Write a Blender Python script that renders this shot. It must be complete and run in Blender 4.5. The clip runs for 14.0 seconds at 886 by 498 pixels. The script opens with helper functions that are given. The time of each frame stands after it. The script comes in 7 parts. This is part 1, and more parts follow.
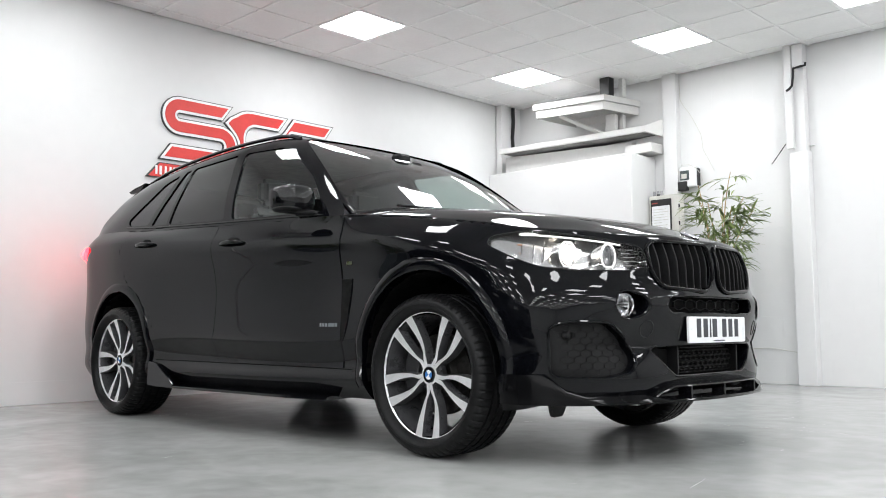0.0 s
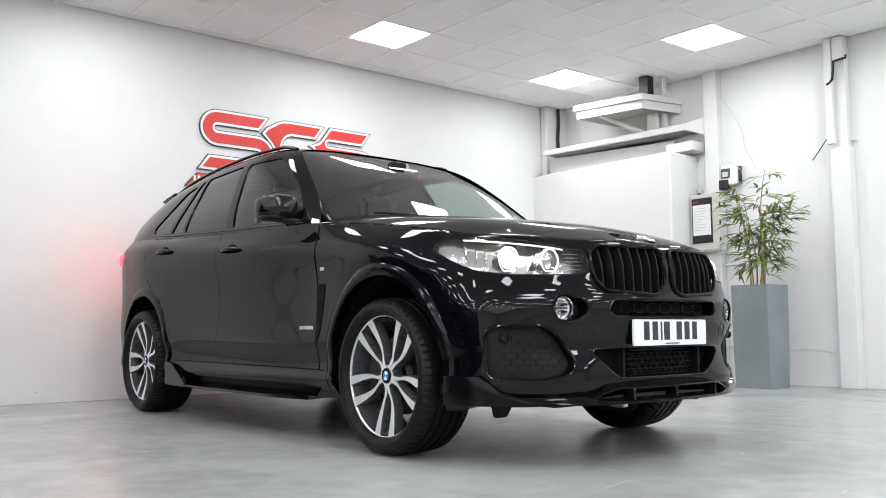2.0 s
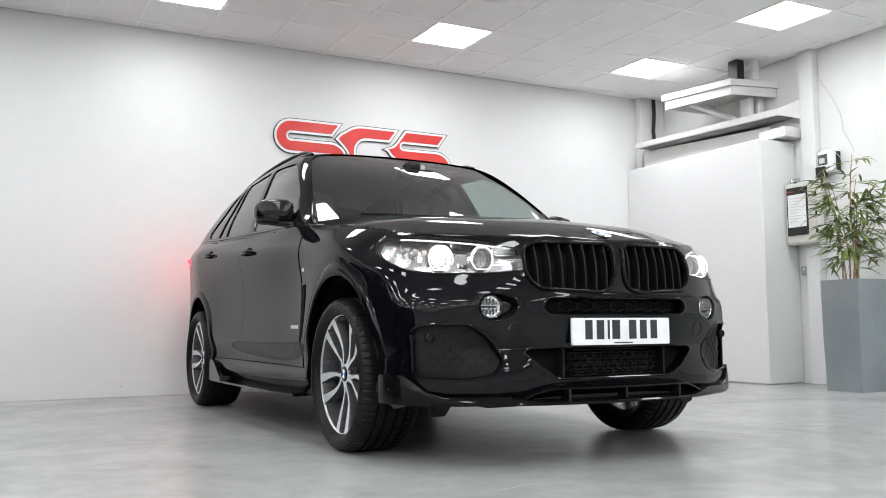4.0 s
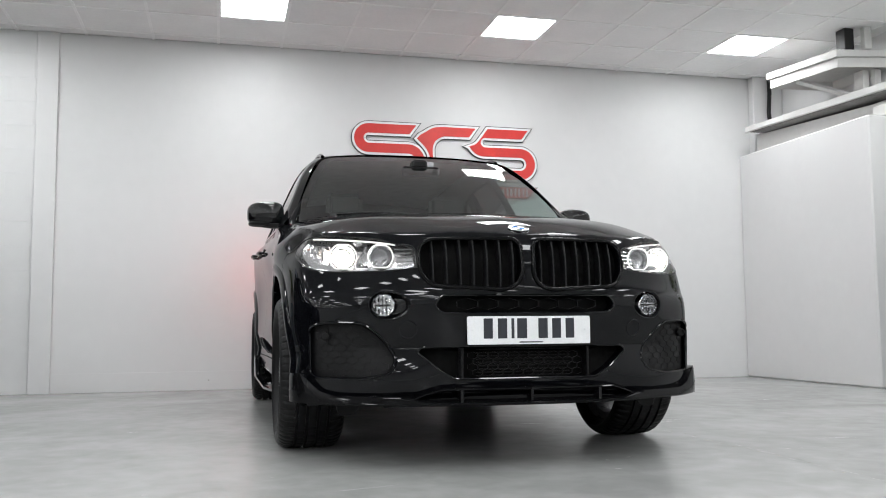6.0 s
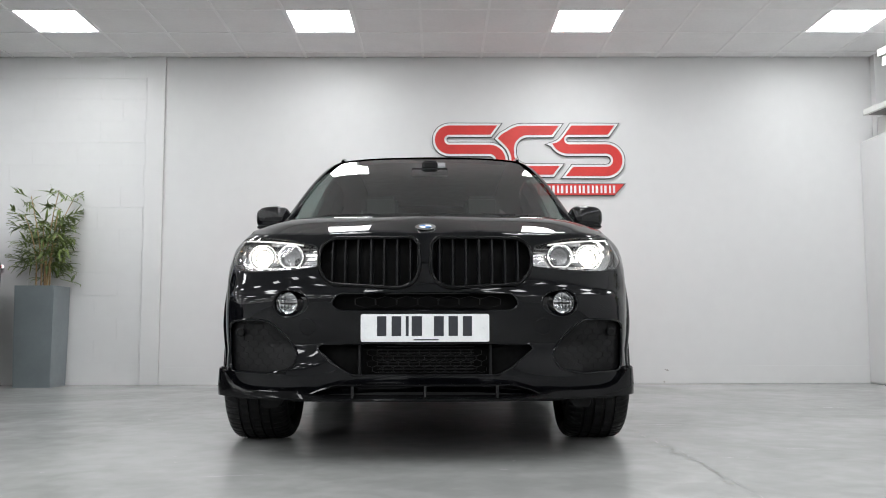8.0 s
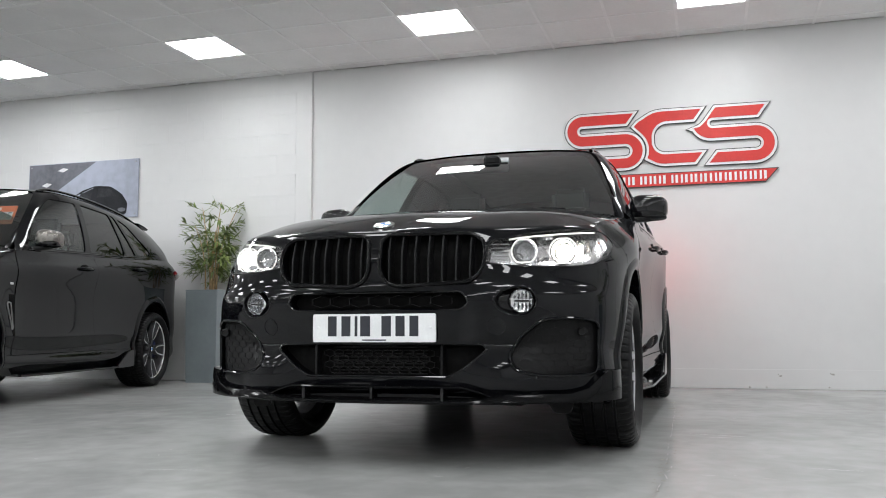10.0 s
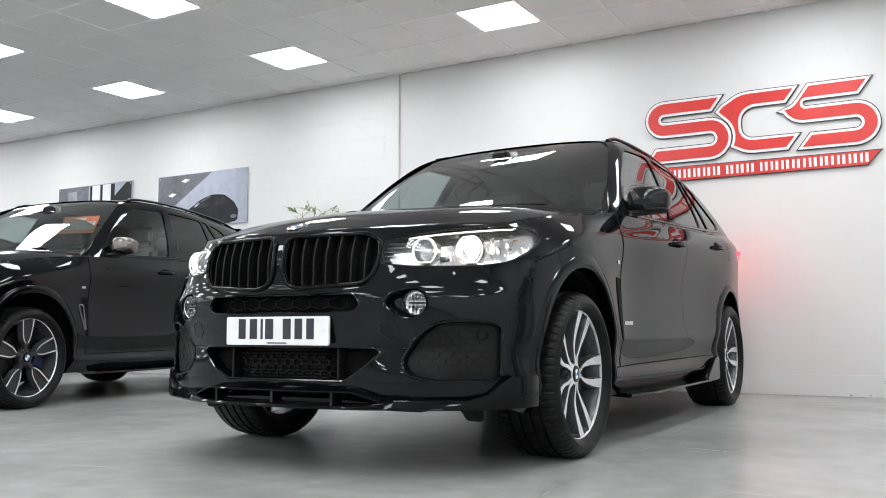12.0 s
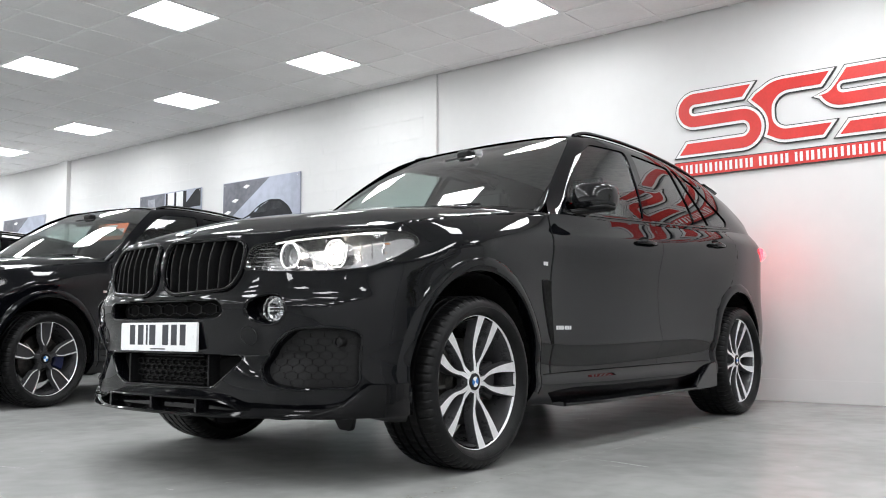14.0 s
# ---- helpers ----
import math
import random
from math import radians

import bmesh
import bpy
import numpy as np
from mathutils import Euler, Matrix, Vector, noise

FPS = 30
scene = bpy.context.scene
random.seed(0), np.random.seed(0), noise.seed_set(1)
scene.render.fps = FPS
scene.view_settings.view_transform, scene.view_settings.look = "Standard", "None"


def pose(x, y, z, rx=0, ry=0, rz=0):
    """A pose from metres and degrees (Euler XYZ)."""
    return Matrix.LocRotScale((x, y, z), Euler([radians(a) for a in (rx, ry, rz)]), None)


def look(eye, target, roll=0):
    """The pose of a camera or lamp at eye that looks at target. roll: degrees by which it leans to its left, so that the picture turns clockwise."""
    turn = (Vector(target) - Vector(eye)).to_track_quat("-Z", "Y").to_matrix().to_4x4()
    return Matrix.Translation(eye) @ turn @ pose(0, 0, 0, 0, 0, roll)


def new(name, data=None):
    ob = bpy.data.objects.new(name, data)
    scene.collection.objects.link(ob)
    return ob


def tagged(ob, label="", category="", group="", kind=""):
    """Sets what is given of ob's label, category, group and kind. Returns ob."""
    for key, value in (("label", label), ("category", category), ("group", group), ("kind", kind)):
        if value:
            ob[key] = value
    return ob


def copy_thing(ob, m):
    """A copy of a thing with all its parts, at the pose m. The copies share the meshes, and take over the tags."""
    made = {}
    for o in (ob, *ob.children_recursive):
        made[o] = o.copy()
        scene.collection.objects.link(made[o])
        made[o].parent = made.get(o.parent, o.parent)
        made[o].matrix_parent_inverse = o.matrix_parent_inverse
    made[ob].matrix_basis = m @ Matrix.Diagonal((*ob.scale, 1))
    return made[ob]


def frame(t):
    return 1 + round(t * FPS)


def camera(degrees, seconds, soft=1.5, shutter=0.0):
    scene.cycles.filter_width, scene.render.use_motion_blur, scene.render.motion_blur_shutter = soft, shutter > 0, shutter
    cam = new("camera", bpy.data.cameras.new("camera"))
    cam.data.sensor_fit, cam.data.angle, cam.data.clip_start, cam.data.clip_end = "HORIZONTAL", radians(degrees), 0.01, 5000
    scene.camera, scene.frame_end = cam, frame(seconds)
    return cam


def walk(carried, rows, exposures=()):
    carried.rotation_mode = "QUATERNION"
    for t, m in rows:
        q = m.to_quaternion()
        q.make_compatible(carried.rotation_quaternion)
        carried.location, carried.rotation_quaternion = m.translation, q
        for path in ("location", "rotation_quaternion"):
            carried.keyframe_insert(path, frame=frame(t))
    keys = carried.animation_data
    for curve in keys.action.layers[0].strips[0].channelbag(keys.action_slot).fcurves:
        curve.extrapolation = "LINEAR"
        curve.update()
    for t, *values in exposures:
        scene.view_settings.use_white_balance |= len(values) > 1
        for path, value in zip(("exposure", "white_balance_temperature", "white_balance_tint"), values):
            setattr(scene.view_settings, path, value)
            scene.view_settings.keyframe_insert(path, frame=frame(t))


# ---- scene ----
cam = camera(53.5, 14.0, soft=1.0)
PATH = [
    (0, (2.663, -3.617, 0.558), (1.278, -2.185, 0.736), -0.32),
    (0.5, (2.776, -3.586, 0.556), (1.368, -2.176, 0.734), -0.31),
    (1, (2.903, -3.495, 0.558), (1.452, -2.130, 0.736), -0.40),
    (1.5, (3.047, -3.378, 0.564), (1.548, -2.066, 0.742), -0.39),
    (2, (3.203, -3.241, 0.568), (1.665, -1.975, 0.747), -0.38),
    (2.5, (3.355, -3.062, 0.569), (1.770, -1.854, 0.747), -0.37),
    (3, (3.498, -2.869, 0.572), (1.855, -1.741, 0.751), -0.35),
    (3.5, (3.650, -2.659, 0.571), (1.947, -1.626, 0.750), -0.36),
    (4, (3.778, -2.398, 0.562), (2.017, -1.467, 0.741), -0.47),
    (4.2, (3.829, -2.281, 0.568), (2.046, -1.395, 0.745), -0.47),
    (6.3, (4.248, -0.993, 0.559), (2.299, -0.576, 0.736), -0.39),
    (6.5, (4.289, -0.860, 0.558), (2.332, -0.490, 0.736), -0.30),
    (7, (4.362, -0.551, 0.555), (2.387, -0.290, 0.733), -0.30),
    (7.5, (4.405, -0.248, 0.550), (2.418, -0.106, 0.728), -0.29),
    (7.7, (4.409, -0.123, 0.542), (2.419, -0.031, 0.721), -0.20),
    (9.8, (4.131, 1.185, 0.545), (2.211, 0.654, 0.722), -0.33),
    (10, (4.096, 1.296, 0.540), (2.190, 0.716, 0.720), -0.24),
    (10.5, (3.983, 1.569, 0.541), (2.117, 0.872, 0.721), -0.24),
    (11, (3.850, 1.827, 0.544), (2.025, 1.026, 0.725), -0.25),
    (11.5, (3.687, 2.090, 0.548), (1.908, 1.192, 0.727), -0.25),
    (12, (3.515, 2.322, 0.552), (1.790, 1.326, 0.731), -0.16),
    (12.5, (3.363, 2.551, 0.551), (1.691, 1.468, 0.730), -0.16),
    (13, (3.183, 2.746, 0.562), (1.548, 1.607, 0.740), -0.25),
    (13.5, (3.024, 2.934, 0.573), (1.427, 1.743, 0.751), -0.25),
    (14, (2.848, 3.101, 0.576), (1.299, 1.849, 0.754), -0.15),
]
walk(cam, [(t, look(eye, target, roll)) for t, eye, target, roll in PATH],
     exposures=[(0, 0.15), (4, 0.04), (6.3, -0.24), (7.7, -0.26), (9.8, -0.25), (11, -0.08), (12, 0.05), (13, 0.13), (14, 0.13)])

# ---- light ----
world = bpy.data.worlds.new("world")
scene.world = world
world.use_nodes = True
world.node_tree.nodes["Background"].inputs[0].default_value = (0.8, 0.9, 1.0, 1)
world.node_tree.nodes["Background"].inputs[1].default_value = 0.05
PANEL_GLOW = 23.5


# ---- materials ----
def mat(name, colour, rough=0.5, metal=0.0, coat=0.0, vary=0.0, scale=4.0, bump=0.0, bscale=60.0, glow=0.0, spec=0.5, coat_ior=1.5, rvary=0.25, fine=0.6, stain=None, placed=False):
    m = bpy.data.materials.new(name)
    m.use_nodes = True
    nt = m.node_tree
    b = nt.nodes["Principled BSDF"]
    b.inputs["Base Color"].default_value = (*colour, 1)
    b.inputs["Roughness"].default_value = rough
    b.inputs["Metallic"].default_value = metal
    b.inputs["Coat Weight"].default_value = coat
    b.inputs["Coat Roughness"].default_value = 0.015
    b.inputs["Coat IOR"].default_value = coat_ior
    b.inputs["Specular IOR Level"].default_value = spec
    tc = nt.nodes.new("ShaderNodeNewGeometry" if placed else "ShaderNodeTexCoord")
    where = tc.outputs["Position" if placed else "Object"]
    if vary:
        n1 = nt.nodes.new("ShaderNodeTexNoise")
        n1.inputs["Scale"].default_value = scale
        n1.inputs["Detail"].default_value = 6
        n2 = nt.nodes.new("ShaderNodeTexNoise")
        n2.inputs["Scale"].default_value = scale * 11
        n2.inputs["Detail"].default_value = 3
        add = nt.nodes.new("ShaderNodeMath")
        add.operation = "ADD"
        ramp = nt.nodes.new("ShaderNodeValToRGB")
        ramp.color_ramp.elements[0].position = 0.35 + fine / 2
        ramp.color_ramp.elements[1].position = 0.65 + fine / 2
        low = [c * (1 - vary) for c in colour]
        high = [min(1, c * (1 + vary)) for c in colour]
        ramp.color_ramp.elements[0].color = (*(stain or low), 1)
        ramp.color_ramp.elements[1].color = (*high, 1)
        for n in (n1, n2):
            nt.links.new(where, n.inputs["Vector"])
        nt.links.new(n1.outputs["Fac"], add.inputs[0])
        half = nt.nodes.new("ShaderNodeMath")
        half.operation = "MULTIPLY"
        half.inputs[1].default_value = fine
        nt.links.new(n2.outputs["Fac"], half.inputs[0])
        nt.links.new(half.outputs[0], add.inputs[1])
        nt.links.new(add.outputs[0], ramp.inputs[0])
        nt.links.new(ramp.outputs[0], b.inputs["Base Color"])
        rr = nt.nodes.new("ShaderNodeMapRange")
        rr.inputs["From Min"].default_value, rr.inputs["From Max"].default_value = 0.5, 1.1
        rr.inputs["To Min"].default_value, rr.inputs["To Max"].default_value = min(1, rough * (1 + rvary)), rough * (1 - rvary)
        nt.links.new(add.outputs[0], rr.inputs["Value"])
        nt.links.new(rr.outputs[0], b.inputs["Roughness"])
    if bump:
        n3 = nt.nodes.new("ShaderNodeTexNoise")
        n3.inputs["Scale"].default_value = bscale
        n3.inputs["Detail"].default_value = 4
        nt.links.new(where, n3.inputs["Vector"])
        bp = nt.nodes.new("ShaderNodeBump")
        bp.inputs["Strength"].default_value = bump
        bp.inputs["Distance"].default_value = 0.004
        nt.links.new(n3.outputs["Fac"], bp.inputs["Height"])
        nt.links.new(bp.outputs[0], b.inputs["Normal"])
    if glow:
        b.inputs["Emission Color"].default_value = (*colour, 1)
        b.inputs["Emission Strength"].default_value = glow
    return m


def glass(name, tint, rough=0.0, facing=0.04, haze=0.0):
    """A thin pane: it dims what lies behind by its tint and mirrors more the flatter it is seen; haze: the share it
    scatters, added to imitate a lit lamp's glare.
    """
    m = bpy.data.materials.new(name)
    m.use_nodes = True
    nt = m.node_tree
    out = nt.nodes["Material Output"]
    nt.nodes.remove(nt.nodes["Principled BSDF"])
    tr = nt.nodes.new("ShaderNodeBsdfTransparent")
    tr.inputs[0].default_value = (*tint, 1)
    gl = nt.nodes.new("ShaderNodeBsdfGlossy")
    gl.inputs["Roughness"].default_value = rough
    lw = nt.nodes.new("ShaderNodeLayerWeight")
    lw.inputs["Blend"].default_value = 0.5
    pw = nt.nodes.new("ShaderNodeMath")
    pw.operation = "POWER"
    pw.inputs[1].default_value = 4.2
    ma = nt.nodes.new("ShaderNodeMath")
    ma.operation = "MULTIPLY_ADD"
    ma.inputs[1].default_value, ma.inputs[2].default_value = 1 - facing, facing
    mx = nt.nodes.new("ShaderNodeMixShader")
    nt.links.new(lw.outputs["Facing"], pw.inputs[0])
    nt.links.new(pw.outputs[0], ma.inputs[0])
    nt.links.new(ma.outputs[0], mx.inputs[0])
    nt.links.new(tr.outputs[0], mx.inputs[1])
    nt.links.new(gl.outputs[0], mx.inputs[2])
    nt.links.new(mx.outputs[0], out.inputs[0])
    if haze:
        tl = nt.nodes.new("ShaderNodeBsdfTranslucent")
        mh = nt.nodes.new("ShaderNodeMixShader")
        mh.inputs[0].default_value = haze
        nt.links.new(tr.outputs[0], mh.inputs[1])
        nt.links.new(tl.outputs[0], mh.inputs[2])
        nt.links.new(mh.outputs[0], mx.inputs[1])
    return m


PAINT = mat("black_paint", (0.0022, 0.0024, 0.0034), 0.35, coat=0.74, spec=0.0, coat_ior=1.42)
GLOSS = mat("gloss_black", (0.004, 0.004, 0.005), 0.05, spec=0.42)
SATINB = mat("satin_black", (0.004, 0.004, 0.0045), 0.06, spec=0.14)
TRIM = mat("black_plastic", (0.006, 0.006, 0.0065), 0.5, spec=0.22, vary=0.25, scale=9, bump=0.25, bscale=500)
DEEP = mat("dark_cavity", (0.005, 0.005, 0.005), 0.8, vary=0.2, spec=0.1)
RUBBER = mat("tyre_rubber", (0.0045, 0.0045, 0.005), 0.45, spec=0.20, vary=0.35, scale=14, bump=0.2, bscale=220)
SILVER = mat("machined_alloy", (0.86, 0.86, 0.87), 0.38, metal=0.62, vary=0.06, scale=30)
GUNMETAL = mat("grey_alloy", (0.045, 0.045, 0.048), 0.35, metal=0.5, vary=0.15, scale=20)
SPOKEGREY = mat("painted_spoke_flank", (0.085, 0.085, 0.09), 0.30, metal=0.4, vary=0.15, scale=20)
CHROME = mat("chrome", (0.75, 0.75, 0.76), 0.06, metal=1.0, vary=0.05, scale=30)
SATIN = mat("satin_metal", (0.42, 0.42, 0.43), 0.3, metal=0.9, vary=0.1, scale=30)
LAMPCHROME = mat("lamp_satin_chrome", (0.66, 0.66, 0.67), 0.17, metal=0.88, vary=0.03, scale=14)
GREYCAP = mat("grey_mirror_cap", (0.20, 0.19, 0.175), 0.28, metal=0.85, vary=0.03, scale=20)
STEEL = mat("disc_steel", (0.07, 0.068, 0.065), 0.35, metal=1.0, vary=0.25, scale=40)
LINING = mat("headliner_cloth", (0.42, 0.42, 0.41), 0.9, vary=0.15, scale=20)
LEATHER = mat("seat_leather", (0.03, 0.03, 0.032), 0.45, vary=0.2, scale=20, bump=0.2, bscale=200)
BLUE = mat("badge_blue", (0.05, 0.20, 0.55), 0.2, coat=0.6, vary=0.05)
BLUECAL = mat("caliper_blue", (0.004, 0.009, 0.055), 0.4, vary=0.1)
WHITEP = mat("plate_white", (0.82, 0.83, 0.84), 0.35, vary=0.04, scale=12)
INK = mat("dark_ink", (0.02, 0.022, 0.03), 0.4, vary=0.1)
REDLENS = mat("red_lens", (0.9, 0.02, 0.03), 0.1, coat=1.0, glow=10.0)
LED = mat("lamp_led", (1.0, 0.98, 0.95), 0.3, glow=0.95)
STRIP = mat("lamp_strip", (1.0, 0.98, 0.95), 0.3, glow=0.7)
BEAM = mat("lamp_beam", (1.0, 0.91, 0.78), 0.3, glow=48.0)
FOGLED = mat("fog_reflector", (0.45, 0.46, 0.48), 0.12, metal=1.0, vary=0.05)
AMBER = mat("amber_reflector", (0.5, 0.17, 0.03), 0.25, vary=0.05)
SCREEN = glass("windscreen_glass", (0.60, 0.68, 0.65), facing=0.15)
SIDEGLASS = glass("side_glass", (0.62, 0.72, 0.70), facing=0.065)
PRIVACY = glass("privacy_glass", (0.05, 0.05, 0.055), facing=0.03)
LENSGLASS = glass("lamp_lens", (0.93, 0.93, 0.93), haze=0.008)
WALLP = mat("white_wall_paint", (0.735, 0.735, 0.735), 0.5, vary=0.012, scale=0.8, bump=0.05, bscale=90)
BLOCKP = mat("white_block_paint", (0.735, 0.735, 0.735), 0.5, vary=0.012, scale=0.8, bump=0.10, bscale=70, placed=True)
CEILP = mat("ceiling_tile", (0.89, 0.89, 0.89), 0.9, vary=0.02, scale=3, bump=0.15, bscale=130)
BARP = mat("ceiling_bar", (0.94, 0.94, 0.94), 0.5, vary=0.03)
FLOORP = mat("floor_paint", (0.335, 0.338, 0.332), 0.25, vary=0.22, scale=0.7, rvary=0.10, fine=0.42)
for node in FLOORP.node_tree.nodes:
    if node.type == "VALTORGB":
        node.color_ramp.interpolation = "EASE"
        node.color_ramp.elements[0].position, node.color_ramp.elements[1].position = 0.40, 1.0
    if node.type == "TEX_NOISE":
        node.inputs["Detail"].default_value = 6
        node.inputs["Distortion"].default_value = 1.1 if node.inputs["Scale"].default_value < 2 else 0.4
FLOOR_BSDF = FLOORP.node_tree.nodes["Principled BSDF"]
FLOORP.node_tree.links.remove(FLOOR_BSDF.inputs["Roughness"].links[0])
PANEL = mat("light_diffuser", (0.965, 0.985, 1.0), 0.5, glow=PANEL_GLOW)
REDSIGN = mat("sign_red", (0.66, 0.035, 0.03), 0.35, vary=0.06, scale=5)
WHITESIGN = mat("sign_white", (0.84, 0.84, 0.84), 0.35, vary=0.03)
BLACKSIGN = mat("sign_edge", (0.03, 0.035, 0.035), 0.4, vary=0.1)


# ---- mesh helpers ----
def part(name, data, material, parent=None, label="", smooth=True):
    """Links a bmesh or a mesh as one object."""
    if isinstance(data, bmesh.types.BMesh):
        me = bpy.data.meshes.new(name)
        data.to_mesh(me)
        data.free()
        if smooth:
            me.shade_smooth()
            me.set_sharp_from_angle(angle=radians(35))
    else:
        me = data
    for m in material if isinstance(material, (list, tuple)) else [material]:
        me.materials.append(m)
    ob = new(name, me)
    if parent:
        ob.parent = parent
    if label:
        tagged(ob, label)
    return ob


def thing(name, label, category, group="", at=None):
    ob = new(name)
    ob.empty_display_size = 0.2
    if at:
        ob.matrix_basis = at
    return tagged(ob, label, category, group)


def add_box(bm, x0, x1, y0, y1, z0, z1, bevel=0.0, index=0):
    vs = [bm.verts.new((x, y, z)) for x in (x0, x1) for y in (y0, y1) for z in (z0, z1)]
    fs = [bm.faces.new([vs[i] for i in q]) for q in ((0, 1, 3, 2), (4, 6, 7, 5), (0, 4, 5, 1), (2, 3, 7, 6), (0, 2, 6, 4), (1, 5, 7, 3))]
    for f in fs:
        f.material_index = index
    if bevel:
        es = {e for f in fs for e in f.edges}
        r = bmesh.ops.bevel(bm, geom=list(es), offset=bevel, segments=1, affect="EDGES")
        for f in r["faces"]:
            f.material_index = index
    return vs


def box(x0, x1, y0, y1, z0, z1, bevel=0.0):
    bm = bmesh.new()
    add_box(bm, x0, x1, y0, y1, z0, z1, bevel)
    return bm


def tube(points, radius, closed=False, n=10, flat=1.0, bm=None):
    """A round (or flattened) bar along points; radius may be a list."""
    bm = bm or bmesh.new()
    pts = [Vector(p) for p in points]
    k = len(pts)
    rings, ways = [], []
    for i, p in enumerate(pts):
        a = pts[i - 1] if (i or closed) else p
        b = pts[(i + 1) % k] if (i < k - 1 or closed) else p
        ways.append((b - a).normalized())
    up = min((Vector(u) for u in ((0, 0, 1), (1, 0, 0), (0, 1, 0))), key=lambda u: round(max(abs(d.dot(u)) for d in ways) - (0.3 if u.z else 0), 3))
    for p, d, i in zip(pts, ways, range(k)):
        s = d.cross(up).normalized()
        w = s.cross(d)
        r = radius[i] if isinstance(radius, (list, tuple)) else radius
        rings.append([bm.verts.new(p + s * math.cos(2 * math.pi * j / n) * r + w * math.sin(2 * math.pi * j / n) * r * flat) for j in range(n)])
    for i in range(k if closed else k - 1):
        a, b = rings[i], rings[(i + 1) % k]
        for j in range(n):
            bm.faces.new((a[j], a[(j + 1) % n], b[(j + 1) % n], b[j]))
    if not closed:
        bm.faces.new(rings[0][::-1])
        bm.faces.new(rings[-1])
    bmesh.ops.recalc_face_normals(bm, faces=bm.faces[:])
    return bm


def lathe(profile, n=48, axis="y", bm=None, index=0, ratio=None):
    """Turns a profile of (r, h) about an axis."""
    bm = bm or bmesh.new()
    rings = []
    for i in range(n):
        a = 2 * math.pi * i / n
        c, s = math.cos(a), math.sin(a)
        ring = []
        for j, (r, h) in enumerate(profile):
            rr = r * (ratio(i, j) if ratio else 1)
            ring.append(bm.verts.new({"y": (rr * c, h, rr * s), "x": (h, rr * c, rr * s), "z": (rr * c, rr * s, h)}[axis]))
        rings.append(ring)
    for i in range(n):
        a, b = rings[i], rings[(i + 1) % n]
        for j in range(len(profile) - 1):
            f = bm.faces.new((a[j], a[j + 1], b[j + 1], b[j]))
            f.material_index = index
    bmesh.ops.remove_doubles(bm, verts=bm.verts[:], dist=1e-6)
    bmesh.ops.recalc_face_normals(bm, faces=bm.faces[:])
    return bm


def prism(outline, axis, lo, hi, bm=None, bevel=0.0, index=0):
    """Extrudes a 2D outline along an axis ('x': (y, z), 'y': (x, z), 'z': (x, y))."""
    bm = bm or bmesh.new()
    put = {"x": lambda a, b, h: (h, a, b), "y": lambda a, b, h: (a, h, b), "z": lambda a, b, h: (a, b, h)}[axis]
    lower = [bm.verts.new(put(a, b, lo)) for a, b in outline]
    upper = [bm.verts.new(put(a, b, hi)) for a, b in outline]
    n = len(outline)
    fs = [bm.faces.new(lower), bm.faces.new(upper[::-1])]
    fs += [bm.faces.new((lower[i], upper[i], upper[(i + 1) % n], lower[(i + 1) % n])) for i in range(n)]
    bmesh.ops.recalc_face_normals(bm, faces=fs)
    for f in fs:
        f.material_index = index
    if bevel:
        bmesh.ops.bevel(bm, geom=list({e for f in fs[:2] for e in f.edges}), offset=bevel, segments=1, affect="EDGES")
    return bm


def rounded(points, r=0.02, n=4):
    """A polygon with its corners rounded off."""
    out = []
    k = len(points)
    for i in range(k):
        p, a, b = Vector(points[i]), Vector(points[i - 1]), Vector(points[(i + 1) % k])
        ra = min(r, (a - p).length * 0.45, (b - p).length * 0.45)
        s, e = p + (a - p).normalized() * ra, p + (b - p).normalized() * ra
        for j in range(n + 1):
            t = j / n
            out.append(tuple(s * (1 - t) ** 2 + p * 2 * t * (1 - t) + e * t * t))
    return out


def inside(poly, x, y):
    hit = False
    k = len(poly)
    for i in range(k):
        (x0, y0), (x1, y1) = poly[i - 1], poly[i]
        if (y0 > y) != (y1 > y) and x < (x1 - x0) * (y - y0) / (y1 - y0) + x0:
            hit = not hit
    return hit


def ellipsoid(centre, radii, power=1.0, nu=28, nv=18, bm=None):
    """A rounded body; power below 1 squares it."""
    bm = bm or bmesh.new()

    def sp(v):
        return math.copysign(abs(v) ** power, v)

    rows = []
    for j in range(nv + 1):
        b = -math.pi / 2 + math.pi * j / nv
        rows.append([bm.verts.new((centre[0] + radii[0] * sp(math.cos(b)) * sp(math.cos(2 * math.pi * i / nu)), centre[1] + radii[1] * sp(math.cos(b)) * sp(math.sin(2 * math.pi * i / nu)), centre[2] + radii[2] * sp(math.sin(b)))) for i in range(nu)])
    for j in range(nv):
        for i in range(nu):
            bm.faces.new((rows[j][i], rows[j][(i + 1) % nu], rows[j + 1][(i + 1) % nu], rows[j + 1][i]))
    bmesh.ops.remove_doubles(bm, verts=bm.verts[:], dist=1e-5)
    bmesh.ops.recalc_face_normals(bm, faces=bm.faces[:])
    return bm


